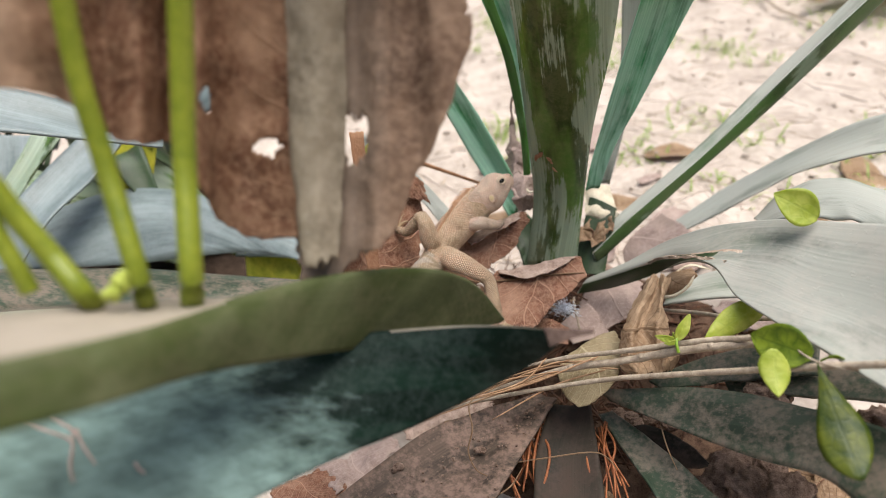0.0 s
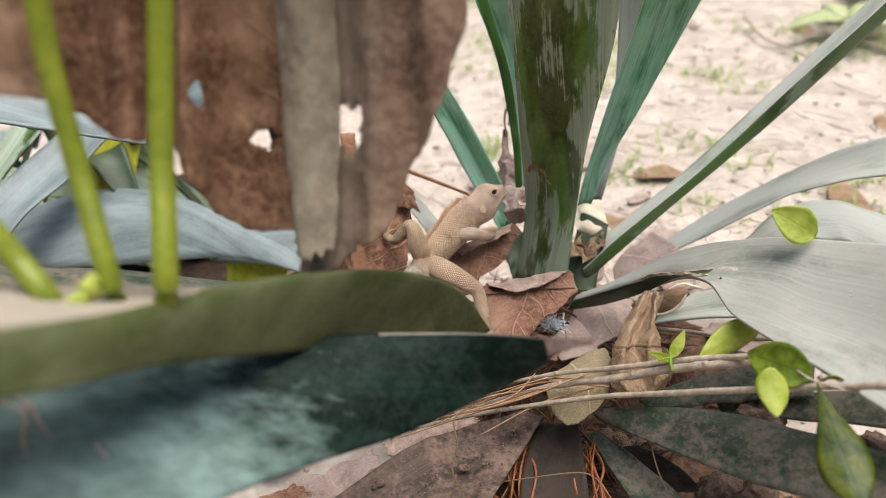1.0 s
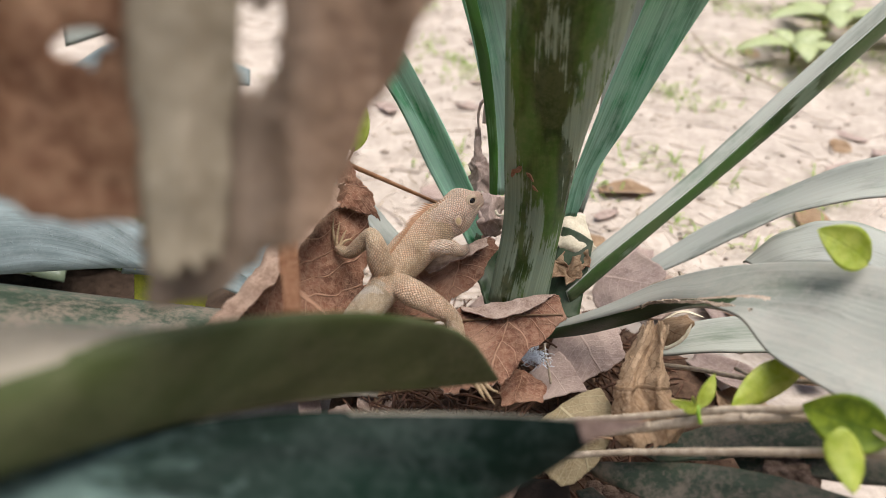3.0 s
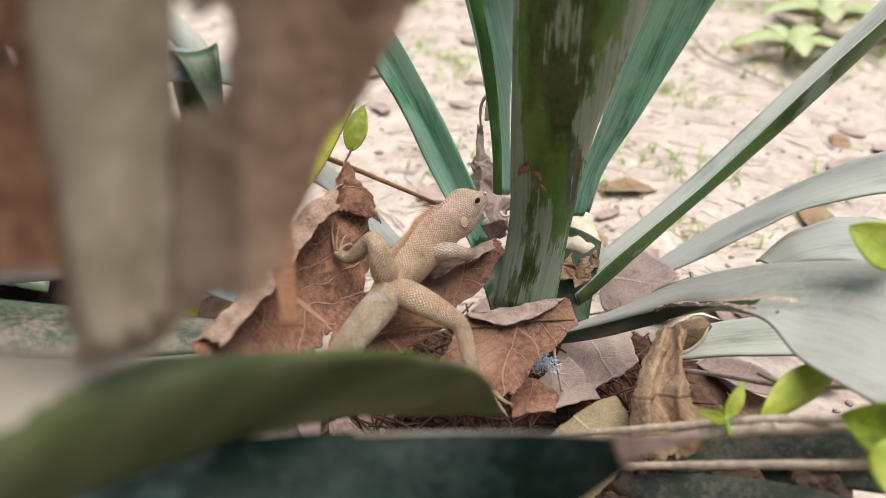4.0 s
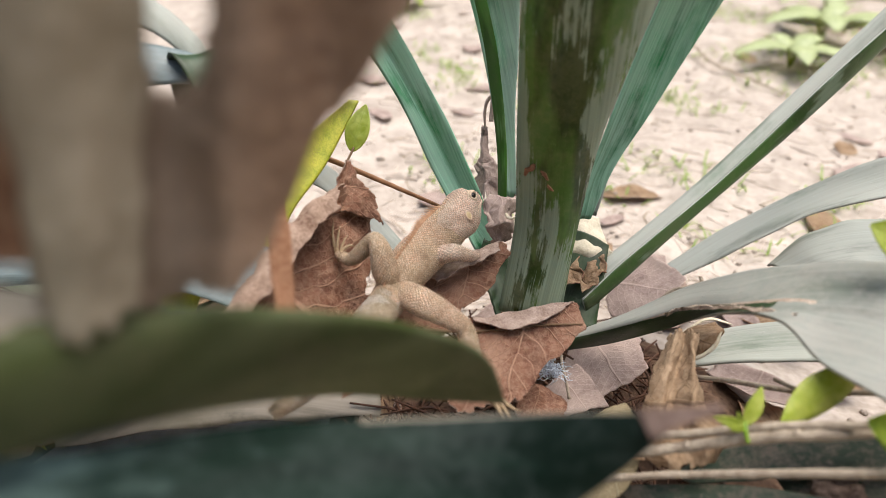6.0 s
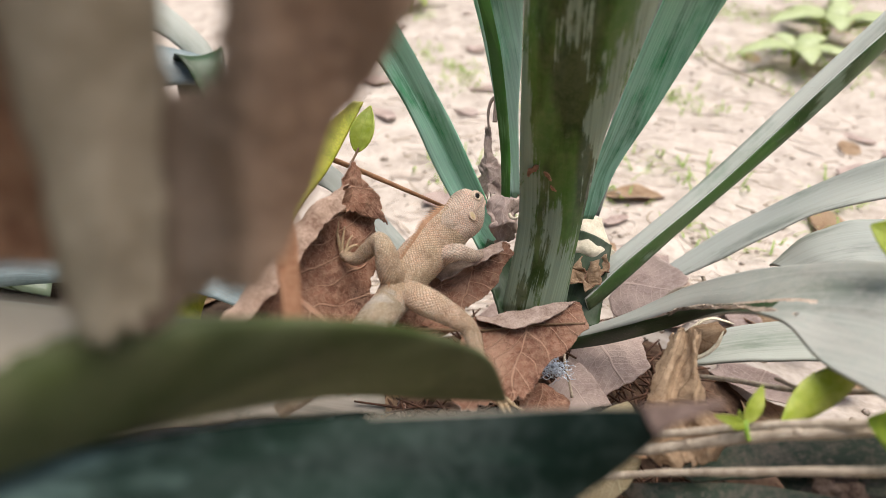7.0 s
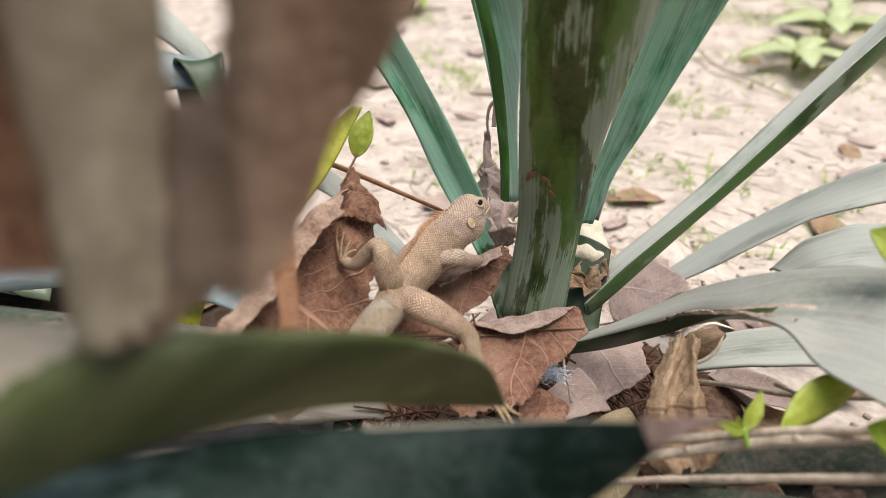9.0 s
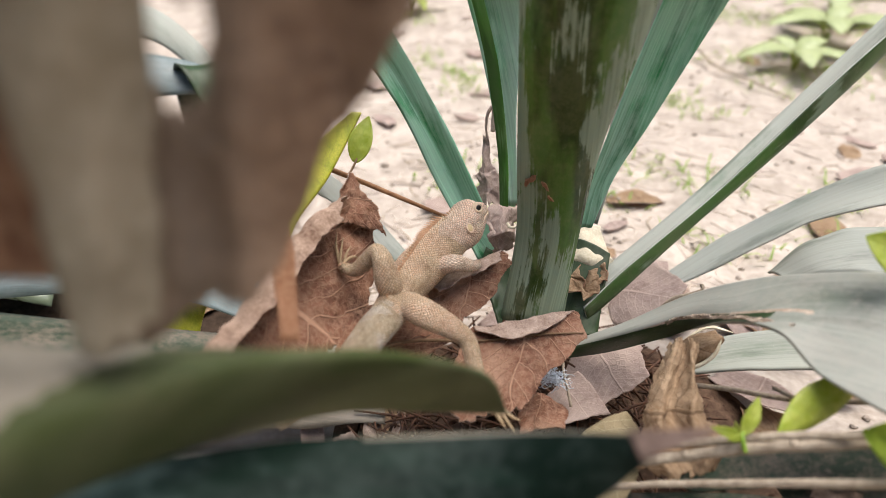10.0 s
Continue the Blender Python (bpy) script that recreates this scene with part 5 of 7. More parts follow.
part("rolled_lobe", dry_sheet([
    [(-0.0016, 0.2353, 0.2655), (0.0020, 0.2325, 0.2655), (0.0056, 0.2317, 0.2648), (0.0100, 0.2325, 0.2648), (0.0121, 0.2353, 0.2640), (0.0143, 0.2389, 0.2633), (0.0157, 0.2425, 0.2626)],
    [(-0.0073, 0.2188, 0.2208), (-0.0037, 0.2159, 0.2187), (-0.0001, 0.2145, 0.2180), (0.0035, 0.2159, 0.2180), (0.0064, 0.2181, 0.2172), (0.0085, 0.2224, 0.2165), (0.0100, 0.2267, 0.2180)],
    [(-0.0080, 0.1979, 0.1841), (-0.0052, 0.1929, 0.1805), (-0.0016, 0.1914, 0.1791), (0.0020, 0.1921, 0.1791), (0.0042, 0.1950, 0.1791), (0.0064, 0.1993, 0.1776), (0.0078, 0.2051, 0.1812)],
    [(-0.0055, 0.1821, 0.1616), (-0.0026, 0.1770, 0.1587), (0.0003, 0.1752, 0.1576), (0.0025, 0.1759, 0.1576), (0.0043, 0.1781, 0.1570), (0.0060, 0.1816, 0.1565), (0.0065, 0.1879, 0.1594)]], nu=60, nv=90, crumple=0.0012, freq=80.0, ragged=0.08, teeth=30.0, seed=6), [M_ROLL, M_ROLL], hang, "grey-beige rolled lobe")
part("lobe", dry_sheet([
    [(-0.0016, 0.2433, 0.2648), (0.0071, 0.2447, 0.2633), (0.0157, 0.2454, 0.2626), (0.0208, 0.2433, 0.2619), (0.0272, 0.2397, 0.2619), (0.0308, 0.2440, 0.2612), (0.0344, 0.2461, 0.2604), (0.0380, 0.2433, 0.2604), (0.0395, 0.2469, 0.2597), (0.0402, 0.2512, 0.2590)],
    [(-0.0088, 0.2253, 0.2172), (0.0006, 0.2274, 0.2158), (0.0107, 0.2296, 0.2172), (0.0164, 0.2281, 0.2187), (0.0222, 0.2253, 0.2194), (0.0272, 0.2303, 0.2201), (0.0330, 0.2346, 0.2237), (0.0380, 0.2332, 0.2295), (0.0424, 0.2382, 0.2338), (0.0452, 0.2447, 0.2381)],
    [(-0.0109, 0.2022, 0.1776), (-0.0008, 0.2044, 0.1762), (0.0085, 0.2087, 0.1798), (0.0143, 0.2080, 0.1827), (0.0200, 0.2058, 0.1841), (0.0265, 0.2123, 0.1870), (0.0323, 0.2195, 0.1942), (0.0395, 0.2217, 0.2036), (0.0452, 0.2296, 0.2129), (0.0496, 0.2375, 0.2216)],
    [(-0.0102, 0.1789, 0.1478), (-0.0001, 0.1818, 0.1463), (0.0092, 0.1869, 0.1496), (0.0143, 0.1879, 0.1525), (0.0200, 0.1857, 0.1564), (0.0265, 0.1963, 0.1623), (0.0330, 0.2077, 0.1739), (0.0409, 0.2130, 0.1892), (0.0467, 0.2231, 0.2007), (0.0524, 0.2332, 0.2115)]], nu=110, nv=100, crumple=0.0017, freq=62.0, ragged=0.07, teeth=46.0, seed=7, gaps=[((0.0106, 0.2123, 0.1861), .0060, .0100)]), [M_HANGP, M_HANGP], hang)

# ---- stalks ----
stalks = thing("weed_stalks", (-0.0321, 0.1344, 0.1807), "bright green smooth weed stalks", "weed")
for pts, r in (([(-0.0351, 0.1714, 0.2629), (-0.0373, 0.1618, 0.2340), (-0.0351, 0.1529, 0.2096), (-0.0284, 0.1374, 0.1800), (-0.0507, 0.1556, 0.1554)], .0032),
               ([(-0.0129, 0.1877, 0.2577), (-0.0181, 0.1758, 0.2274), (-0.0203, 0.1633, 0.2037), (-0.0188, 0.1433, 0.1756), (-0.0399, 0.1613, 0.1511)], .0037),
               ([(-0.0566, 0.1381, 0.2281), (-0.0506, 0.1351, 0.2096), (-0.0447, 0.1329, 0.1970), (-0.0381, 0.1300, 0.1844), (-0.0610, 0.1496, 0.1602)], .0033),
               ([(-0.0573, 0.1344, 0.2185), (-0.0529, 0.1300, 0.2037), (-0.0506, 0.1277, 0.1970), (-0.0491, 0.1259, 0.1904)], .0027)):
    part("stalk", tube(pts, [r * 0.9, r * 0.88, r * 0.88, r * 0.88, r * 0.88], sides=16), M_STEM, stalks)
bm = bmesh.new()
for at, r in (((-0.0307, 0.1344, 0.1859), .0042), ((-0.0299, 0.1359, 0.1874), .0030), ((-0.0314, 0.1314, 0.1852), .0034), ((-0.0321, 0.1300, 0.1859), .0022)):
    ball(bm, Vector(at), r * 0.72, (0.8366, 0.6746, 1.0347), 14)
part("bud", bm, M_FRESHBUD, stalks, "small lumpy green bud")

strip = thing("dry_stalk", (0.001, 0.223, 0.132), "withered orange-brown strip of leaf", "dead leaf")
part("strip", dry_sheet([[(-0.027, 0.295, 0.147), (-0.023, 0.278, 0.125), (-0.017, 0.257, 0.109), (-0.011, 0.238, 0.096)], [(-0.020, 0.297, 0.146), (-0.017, 0.280, 0.123), (-0.011, 0.259, 0.108), (-0.005, 0.240, 0.095)]], nv=8, nu=30, crumple=0.001, ragged=0.03, seed=9), [M_RUSTLEAF, M_RUSTLEAF], strip)

# ---- twigs ----
TWIGS = [
    ([(0.033, 0.261, -0.009), (0.079, 0.263, 0.013), (0.109, 0.258, 0.028), (0.134, 0.252, 0.044), (0.159, 0.245, 0.058), (0.183, 0.248, 0.060)], [.0014, .0018, .0020, .0021, .0021, .0020]),
    ([(0.002, 0.249, -0.016), (0.038, 0.255, -0.006), (0.079, 0.255, 0.009), (0.106, 0.251, 0.022), (0.145, 0.239, 0.044), (0.189, 0.216, 0.079), (0.207, 0.201, 0.098)], [.0011, .0012, .0013, .0014, .0015, .0015, .0015]),
    ([(0.044, 0.267, 0.004), (0.079, 0.266, 0.019), (0.108, 0.261, 0.032), (0.146, 0.251, 0.053), (0.174, 0.236, 0.074)], [.0008, .0012, .0014, .0016, .0014]),
]
for k, (pts, rr) in enumerate(TWIGS):
    tw = thing("twig", pts[1], "thin pale dry twig lying across the leaves", "twig", "twigs across the leaves")
    part("stem", tube(pts, rr, n=90, sides=12, knob=0.22, seed=k * 5), M_TWIG, tw)
    for f in (0.22, 0.47, 0.71, 0.9):
        at = Vector(spline(pts, f + 0.02 * k))
        part("node", ball(bmesh.new(), at + Vector((0, 0, rr[2] * 0.3)), rr[2] * 0.95, (1.2, 1, 1), 12), M_TWIG, tw)
tw = thing("twig", (-0.015, 0.407, 0.058), "thin rusty brown dry twig", "twig")
part("stem", tube([(-0.062, 0.397, 0.082), (-0.043, 0.404, 0.071), (-0.016, 0.411, 0.055), (0.016, 0.417, 0.037)], [.0014, .0015, .0014, .0010], knob=0.1), M_RUST, tw)
tw = thing("twig", (0.153, 0.309, 0.017), "thin brown twig under the arching leaf", "twig")
part("stem", tube([(0.138, 0.324, 0.003), (0.155, 0.312, 0.013), (0.175, 0.296, 0.025), (0.200, 0.279, 0.044)], [.0011, .0012, .0012, .0012], knob=0.1), M_TWIG, tw)

# ---- dead leaves and curls about the heart of the lily ----
def dead_leaf(net, mats, label, at, name="dry_leaf", **k):
    t = thing(name, at, label, "dead leaf")
    part("blade", dry_sheet(net, **k), mats, t)
    return t


d = dead_leaf([[(0.033, 0.420, 0.047), (0.032, 0.426, 0.059), (0.036, 0.431, 0.069), (0.037, 0.436, 0.081)], [(0.041, 0.412, 0.047), (0.039, 0.421, 0.060), (0.038, 0.429, 0.070), (0.038, 0.436, 0.081)], [(0.051, 0.419, 0.046), (0.046, 0.426, 0.059), (0.041, 0.431, 0.071), (0.039, 0.436, 0.081)]],
    [M_PINK, M_PINK], "dry grey-brown leaf twisted to a thread", (0.042, 0.418, 0.048), nv=34, nu=44, crumple=0.0034, freq=130.0, ragged=0.2, teeth=40.0, seed=11)
part("stalk", tube([(0.038, 0.435, 0.079), (0.037, 0.437, 0.088), (0.038, 0.439, 0.095), (0.041, 0.440, 0.098), (0.041, 0.435, 0.089), (0.041, 0.433, 0.086)], [.0006, .0008, .001, .0012, .0014, .0014], n=36, sides=8), M_PINK, d)
d = dead_leaf([[(0.038, 0.397, 0.055), (0.047, 0.396, 0.058), (0.058, 0.401, 0.055)], [(0.039, 0.388, 0.051), (0.048, 0.385, 0.054), (0.057, 0.393, 0.048)], [(0.041, 0.384, 0.042), (0.047, 0.381, 0.044), (0.056, 0.388, 0.041)], [(0.046, 0.384, 0.033), (0.049, 0.383, 0.036), (0.053, 0.387, 0.035)]],
    [M_HANG, M_PINK], "dry brown leaf scrap curled against the stem", (0.048, 0.382, 0.037), nv=50, nu=46, crumple=0.0044, freq=110.0, ragged=0.2, teeth=40.0, seed=12)
d = thing("dry_curl", (0.054, 0.381, 0.054), "tiny white curl of husk", "husk")
part("curl", tube([(0.051, 0.383, 0.055), (0.052, 0.381, 0.054), (0.054, 0.380, 0.054), (0.057, 0.381, 0.055)], [.0007, .0009, .0008, .0005], n=16, sides=8), M_CREAM, d)
d = dead_leaf([[(0.089, 0.419, 0.031), (0.097, 0.419, 0.034), (0.107, 0.420, 0.033)], [(0.089, 0.409, 0.026), (0.097, 0.406, 0.031), (0.109, 0.411, 0.027)], [(0.090, 0.400, 0.024), (0.098, 0.397, 0.026), (0.112, 0.401, 0.024)], [(0.096, 0.398, 0.019), (0.104, 0.395, 0.019), (0.115, 0.401, 0.022)]],
    [M_CREAM, M_CREAM], "cream dried leaf sheath cupped beside the stem", (0.100, 0.401, 0.019), nv=44, nu=44, crumple=0.0020, freq=80.0, ragged=0.06, seed=13, gaps=[((0.095, 0.410, 0.029), .0010, .0015)])
for k, (pa, pb, pc, pd) in enumerate((
        ((0.085, 0.388, 0.020), (0.095, 0.390, 0.024), (0.086, 0.379, 0.014), (0.096, 0.378, 0.018)),
        ((0.092, 0.384, 0.019), (0.103, 0.387, 0.023), (0.093, 0.375, 0.013), (0.101, 0.376, 0.017)),
        ((0.100, 0.392, 0.021), (0.110, 0.393, 0.023), (0.100, 0.381, 0.017), (0.109, 0.384, 0.020)))):
    dead_leaf([[pa, pb], [pc, pd]], [M_BROWN, M_TAN], "small crumpled dark brown leaf scrap", pc, nv=18, nu=18, crumple=0.005, freq=110.0, seed=14 + k)
d = dead_leaf([[(0.119, 0.405, -0.029), (0.118, 0.418, -0.022), (0.132, 0.429, -0.010), (0.147, 0.437, -0.002)], [(0.132, 0.400, -0.024), (0.137, 0.411, -0.017), (0.147, 0.423, -0.012), (0.157, 0.432, -0.004)], [(0.148, 0.400, -0.016), (0.154, 0.407, -0.013), (0.161, 0.414, -0.009), (0.165, 0.421, -0.007)]],
    [M_PINK, M_PINK], "flat pinkish dead leaf on the ground", (0.140, 0.411, -0.015), nv=24, nu=24, crumple=0.002, seed=18)
part("curled_edge", tube([(0.145, 0.401, -0.012), (0.153, 0.402, -0.004), (0.159, 0.400, 0.000), (0.166, 0.399, 0.005), (0.166, 0.401, 0.008)], [.0008, .0012, .0012, .001, .0012], n=30, sides=8, knob=0.2), M_TWIG, d)
dead_leaf([[(0.085, 0.354, -0.022), (0.094, 0.367, -0.016), (0.113, 0.369, -0.012), (0.129, 0.364, -0.011)], [(0.090, 0.341, -0.025), (0.102, 0.350, -0.020), (0.117, 0.354, -0.015), (0.129, 0.355, -0.012)], [(0.101, 0.330, -0.026), (0.111, 0.336, -0.022), (0.122, 0.341, -0.018), (0.130, 0.347, -0.015)]],
    [M_PINK, M_PINK], "grey dead leaf wedged under the arching leaf", (0.107, 0.337, -0.024), nv=26, nu=26, crumple=0.0018, seed=19)
d = dead_leaf([[(0.074, 0.332, -0.022), (0.083, 0.340, -0.017), (0.092, 0.345, -0.013)], [(0.078, 0.324, -0.022), (0.090, 0.330, -0.018), (0.099, 0.336, -0.015)], [(0.082, 0.316, -0.023), (0.096, 0.319, -0.020), (0.107, 0.322, -0.018)]],
    [M_PINK, M_PINK], "pale dead leaf with its stalk up", (0.091, 0.327, -0.019), nv=22, nu=22, crumple=0.0012, seed=20)
part("stalk", tube([(0.087, 0.324, -0.018), (0.085, 0.330, -0.011), (0.083, 0.337, -0.006), (0.083, 0.341, -0.004)], [.0008, .0007, .0007, .0008], n=20, sides=8), M_TWIG, d)
dead_leaf([[(0.059, 0.308, 0.002), (0.068, 0.310, 0.002), (0.081, 0.309, -0.001)], [(0.058, 0.300, 0.001), (0.068, 0.303, 0.000), (0.082, 0.302, -0.000)], [(0.059, 0.291, -0.000), (0.069, 0.294, -0.000), (0.081, 0.296, -0.001)]],
    [M_BROWN, M_BROWN], "dark brown crumpled leaf under the perch", (0.068, 0.302, -0.002), nv=22, nu=22, crumple=0.004, seed=21)
for k, (net, mt, lab) in enumerate((
        ([[(-0.059, 0.206, -0.020), (-0.043, 0.223, -0.023), (-0.024, 0.240, -0.026)], [(-0.040, 0.194, -0.022), (-0.027, 0.209, -0.025), (-0.014, 0.229, -0.028)]], M_PINK, "pinkish dead leaf under the old leaves"),
        ([[(-0.079, 0.188, -0.013), (-0.067, 0.198, -0.016), (-0.055, 0.208, -0.020)], [(-0.056, 0.172, -0.014), (-0.046, 0.185, -0.019), (-0.035, 0.198, -0.022)]], M_BROWN, "dark brown dead leaf under the old leaves"),
        ([[(-0.021, 0.241, -0.029), (0.004, 0.259, -0.027), (0.033, 0.276, -0.027)], [(-0.007, 0.236, -0.028), (0.012, 0.250, -0.028), (0.036, 0.263, -0.029)]], M_FELT, "pale pinkish dead leaf under the twigs"))):
    dead_leaf(net, [mt, mt], lab, net[1][1], nv=24, nu=30, crumple=0.005, freq=70.0, ragged=0.15, seed=80 + k)
web = thing("web_tuft", (0.077, 0.328, -0.002), "small bluish white tuft of web", "web")
bm = bmesh.new()
rnd = random.Random(5)
for k in range(170):
    p = Vector((0.077, 0.329, -0.003)) + Vector((rnd.gauss(0, .0028), rnd.gauss(0, .0022), rnd.gauss(0, .0022)))
    q = p + Vector((rnd.gauss(0, .0028), rnd.gauss(0, .002), rnd.gauss(0, .002)))
    rod(bm, [p, (p + q) / 2 + Vector((0, 0, rnd.gauss(0, .001))), q], [.00018] * 3, n=6, sides=4)
part("threads", bm, plain_mat("white_web", (0.6, 0.65, 0.72), (0.8, 0.84, 0.9), 300.0, 0.8), web)
for k, (at, hi, w) in enumerate((((0.059, 0.371, 0.083), (0.061, 0.370, 0.090), .0018), ((0.066, 0.366, 0.089), (0.069, 0.366, 0.084), .0012), ((0.070, 0.365, 0.082), (0.071, 0.365, 0.079), .0010))):
    a, c, wd = Vector(at), Vector(hi), Vector((w, -0.001, 0))
    dead_leaf([[tuple(a - wd * 0.3), tuple((a + c) / 2 - wd), tuple(c - wd * 0.2)], [tuple(a + wd * 0.3), tuple((a + c) / 2 + wd * 0.6), tuple(c + wd * 0.5)]],
              [M_RUSTLEAF, M_RUSTLEAF], "tiny rusty scrap stuck to the thick leaf", at, nv=12, nu=16, crumple=0.0016, freq=300.0, ragged=0.3, seed=70 + k)
# tan leaf, twisted upright, with a toothed edge
d = dead_leaf([[(0.127, 0.322, 0.031), (0.118, 0.306, 0.026), (0.110, 0.288, 0.020), (0.109, 0.273, 0.015), (0.111, 0.265, 0.009)],
    [(0.128, 0.318, 0.037), (0.122, 0.302, 0.031), (0.116, 0.283, 0.026), (0.115, 0.268, 0.019), (0.118, 0.260, 0.012)],
    [(0.132, 0.321, 0.035), (0.128, 0.307, 0.028), (0.123, 0.289, 0.021), (0.125, 0.273, 0.016), (0.124, 0.264, 0.010)],
    [(0.135, 0.317, 0.038), (0.131, 0.301, 0.033), (0.129, 0.283, 0.027), (0.133, 0.269, 0.023), (0.130, 0.262, 0.015)],
    [(0.138, 0.320, 0.033), (0.134, 0.306, 0.027), (0.136, 0.290, 0.022), (0.141, 0.277, 0.022), (0.138, 0.267, 0.012)]],
    [M_TAN, M_TAN], "tan dead leaf twisted upright with a toothed edge", (0.125, 0.272, 0.013), nv=60, nu=70, crumple=0.0018, freq=110.0, ragged=0.13, teeth=70.0, seed=22)
d = dead_leaf([[(0.111, 0.304, 0.007), (0.095, 0.296, 0.006), (0.080, 0.285, 0.002), (0.071, 0.271, -0.003)], [(0.112, 0.286, 0.008), (0.103, 0.278, 0.005), (0.090, 0.268, 0.003), (0.078, 0.257, -0.002)], [(0.112, 0.273, 0.002), (0.104, 0.262, -0.000), (0.095, 0.253, -0.003), (0.084, 0.248, -0.004)]],
    [M_TANG, M_TANG], "olive-tan veined dead leaf hanging under the twigs", (0.093, 0.266, -0.002), nv=30, nu=30, crumple=0.0015, round_off=0.35, seed=23)
# dried pod-like curl under the arching leaf
for k, net in enumerate((
        [[(0.136, 0.331, 0.009), (0.137, 0.336, 0.015), (0.145, 0.340, 0.020), (0.154, 0.342, 0.023)], [(0.138, 0.323, 0.015), (0.139, 0.325, 0.022), (0.145, 0.328, 0.026), (0.155, 0.334, 0.026)], [(0.144, 0.325, 0.014), (0.147, 0.325, 0.019), (0.151, 0.329, 0.022), (0.156, 0.335, 0.023)]],
        [[(0.139, 0.342, 0.010), (0.146, 0.346, 0.015), (0.154, 0.349, 0.018), (0.163, 0.347, 0.018)], [(0.142, 0.346, 0.011), (0.148, 0.349, 0.015), (0.156, 0.351, 0.018), (0.166, 0.348, 0.016)]])):
    dead_leaf(net, [M_CREAM if k else M_TAN, M_TAN], "papery tan leaf rolled up like a pod", net[0][0], nv=20, nu=30, crumple=0.0014, seed=25 + k)
d = thing("dry_curl", (0.141, 0.320, 0.015), "curved dried leaf rib", "dead leaf")
part("rib", tube([(0.131, 0.327, 0.016), (0.135, 0.322, 0.016), (0.142, 0.321, 0.018), (0.150, 0.326, 0.021), (0.154, 0.333, 0.025)], [.0008, .0010, .0010, .0010, .0008], n=30, sides=8), M_CREAM, d)
# torn brown margin of the arching leaf
d = part("torn_margin", dry_sheet([[(0.127, 0.335, 0.032), (0.134, 0.326, 0.044), (0.144, 0.312, 0.056), (0.153, 0.300, 0.065), (0.159, 0.290, 0.0705)],
    [(0.128, 0.335, 0.031), (0.134, 0.326, 0.042), (0.144, 0.3108, 0.0548), (0.1525, 0.2980, 0.0643), (0.158, 0.2890, 0.0698)]], nv=12, nu=90, crumple=0.0013, freq=150.0, ragged=0.2, teeth=60.0, thick=0.0010, seed=27), [M_MARGIN, M_MARGIN], lily, "withered torn leaf margin")

# ---- small weeds ----
def leaflet(base, tip, width, side, mat, parent, droop=0.0, label="", name="leaf", seed=0, swell=0.8):
    """A pointed oval leaf from base to tip; side: the direction of its width."""
    b, t, sd = Vector(base), Vector(tip), Vector(side).normalized()
    nrm = sd.cross(t - b).normalized()
    bm = bmesh.new()
    grid, uvs = [], []
    for i in range(22):
        v = i / 21
        w = width * 0.5 * (math.sin(math.pi * min(1.0, v * 0.97 + 0.02) ** swell) ** 0.85)
        c = b.lerp(t, v) + nrm * droop * math.sin(math.pi * v)
        row, ur = [], []
        for j in range(11):
            u = j / 5 - 1
            row.append(np.array(c + sd * w * u + nrm * (0.22 * w * u * u + 0.0004 * noise.noise((v * 9 + seed, u * 3, seed)))))
            ur.append((u, v))
        grid.append(row)
        uvs.append(ur)
    solid_sheet(bm, grid, uvs, 0.0004)
    return part(name, bm, mat, parent, label)


M_WEED = weed_leaf_mat("mottled_weed_leaf", (0.13, 0.20, 0.012), (0.28, 0.36, 0.03), (0.05, 0.11, 0.01))
M_WEEDD = weed_leaf_mat("dull_mottled_weed_leaf", (0.04, 0.070, 0.006), (0.14, 0.165, 0.012), (0.025, 0.05, 0.006))
M_FRESH = weed_leaf_mat("fresh_weed_leaf", (0.36, 0.44, 0.04), (0.54, 0.58, 0.12), (0.42, 0.5, 0.1))
M_DULL = weed_leaf_mat("pale_weed_leaf", (0.44, 0.50, 0.24), (0.62, 0.66, 0.37), (0.54, 0.6, 0.32))
seedling = thing("seedling", (0.134, 0.250, 0.047), "tiny fresh green seedling beside the twig", "weed")
part("stem", tube([(0.134, 0.249, 0.046), (0.133, 0.251, 0.049), (0.133, 0.254, 0.051)], [.0008, .0008, .0007], n=12, sides=8), M_LIME, seedling)
for tp, w, k in (((0.139, 0.262, 0.060), .0058, 0), ((0.123, 0.255, 0.051), .0036, 1), ((0.132, 0.258, 0.051), .0030, 2), ((0.127, 0.250, 0.051), .0025, 3)):
    leaflet((0.133, 0.253, 0.050), tp, w, (0.94, -0.12, -0.32) if k == 0 else (0.2, 0.5, 0.82), M_FRESH, seedling, 0.0008, seed=k)
sprig = thing("weed_sprig", (0.162, 0.257, 0.065), "weed sprig with yellow-green oval leaves", "weed")
leaflet((0.176, 0.272, 0.061), (0.146, 0.255, 0.048), .0140, (0.61, -0.39, -0.68), M_FRESH, sprig, 0.002)
part("stem", tube([(0.165, 0.298, 0.029), (0.171, 0.284, 0.037), (0.176, 0.273, 0.056), (0.182, 0.266, 0.071)], [.0009, .001, .001, .001], n=24, sides=8), M_TWIG, sprig)
leaflet((0.180, 0.224, 0.075), (0.161, 0.241, 0.069), .0190, (0.29, 0.55, 0.78), M_WEED, sprig, 0.002, seed=2)
leaflet((0.166, 0.226, 0.076), (0.166, 0.210, 0.065), .0125, (0.97, -0.1, -0.1), M_FRESH, sprig, 0.001, seed=3)
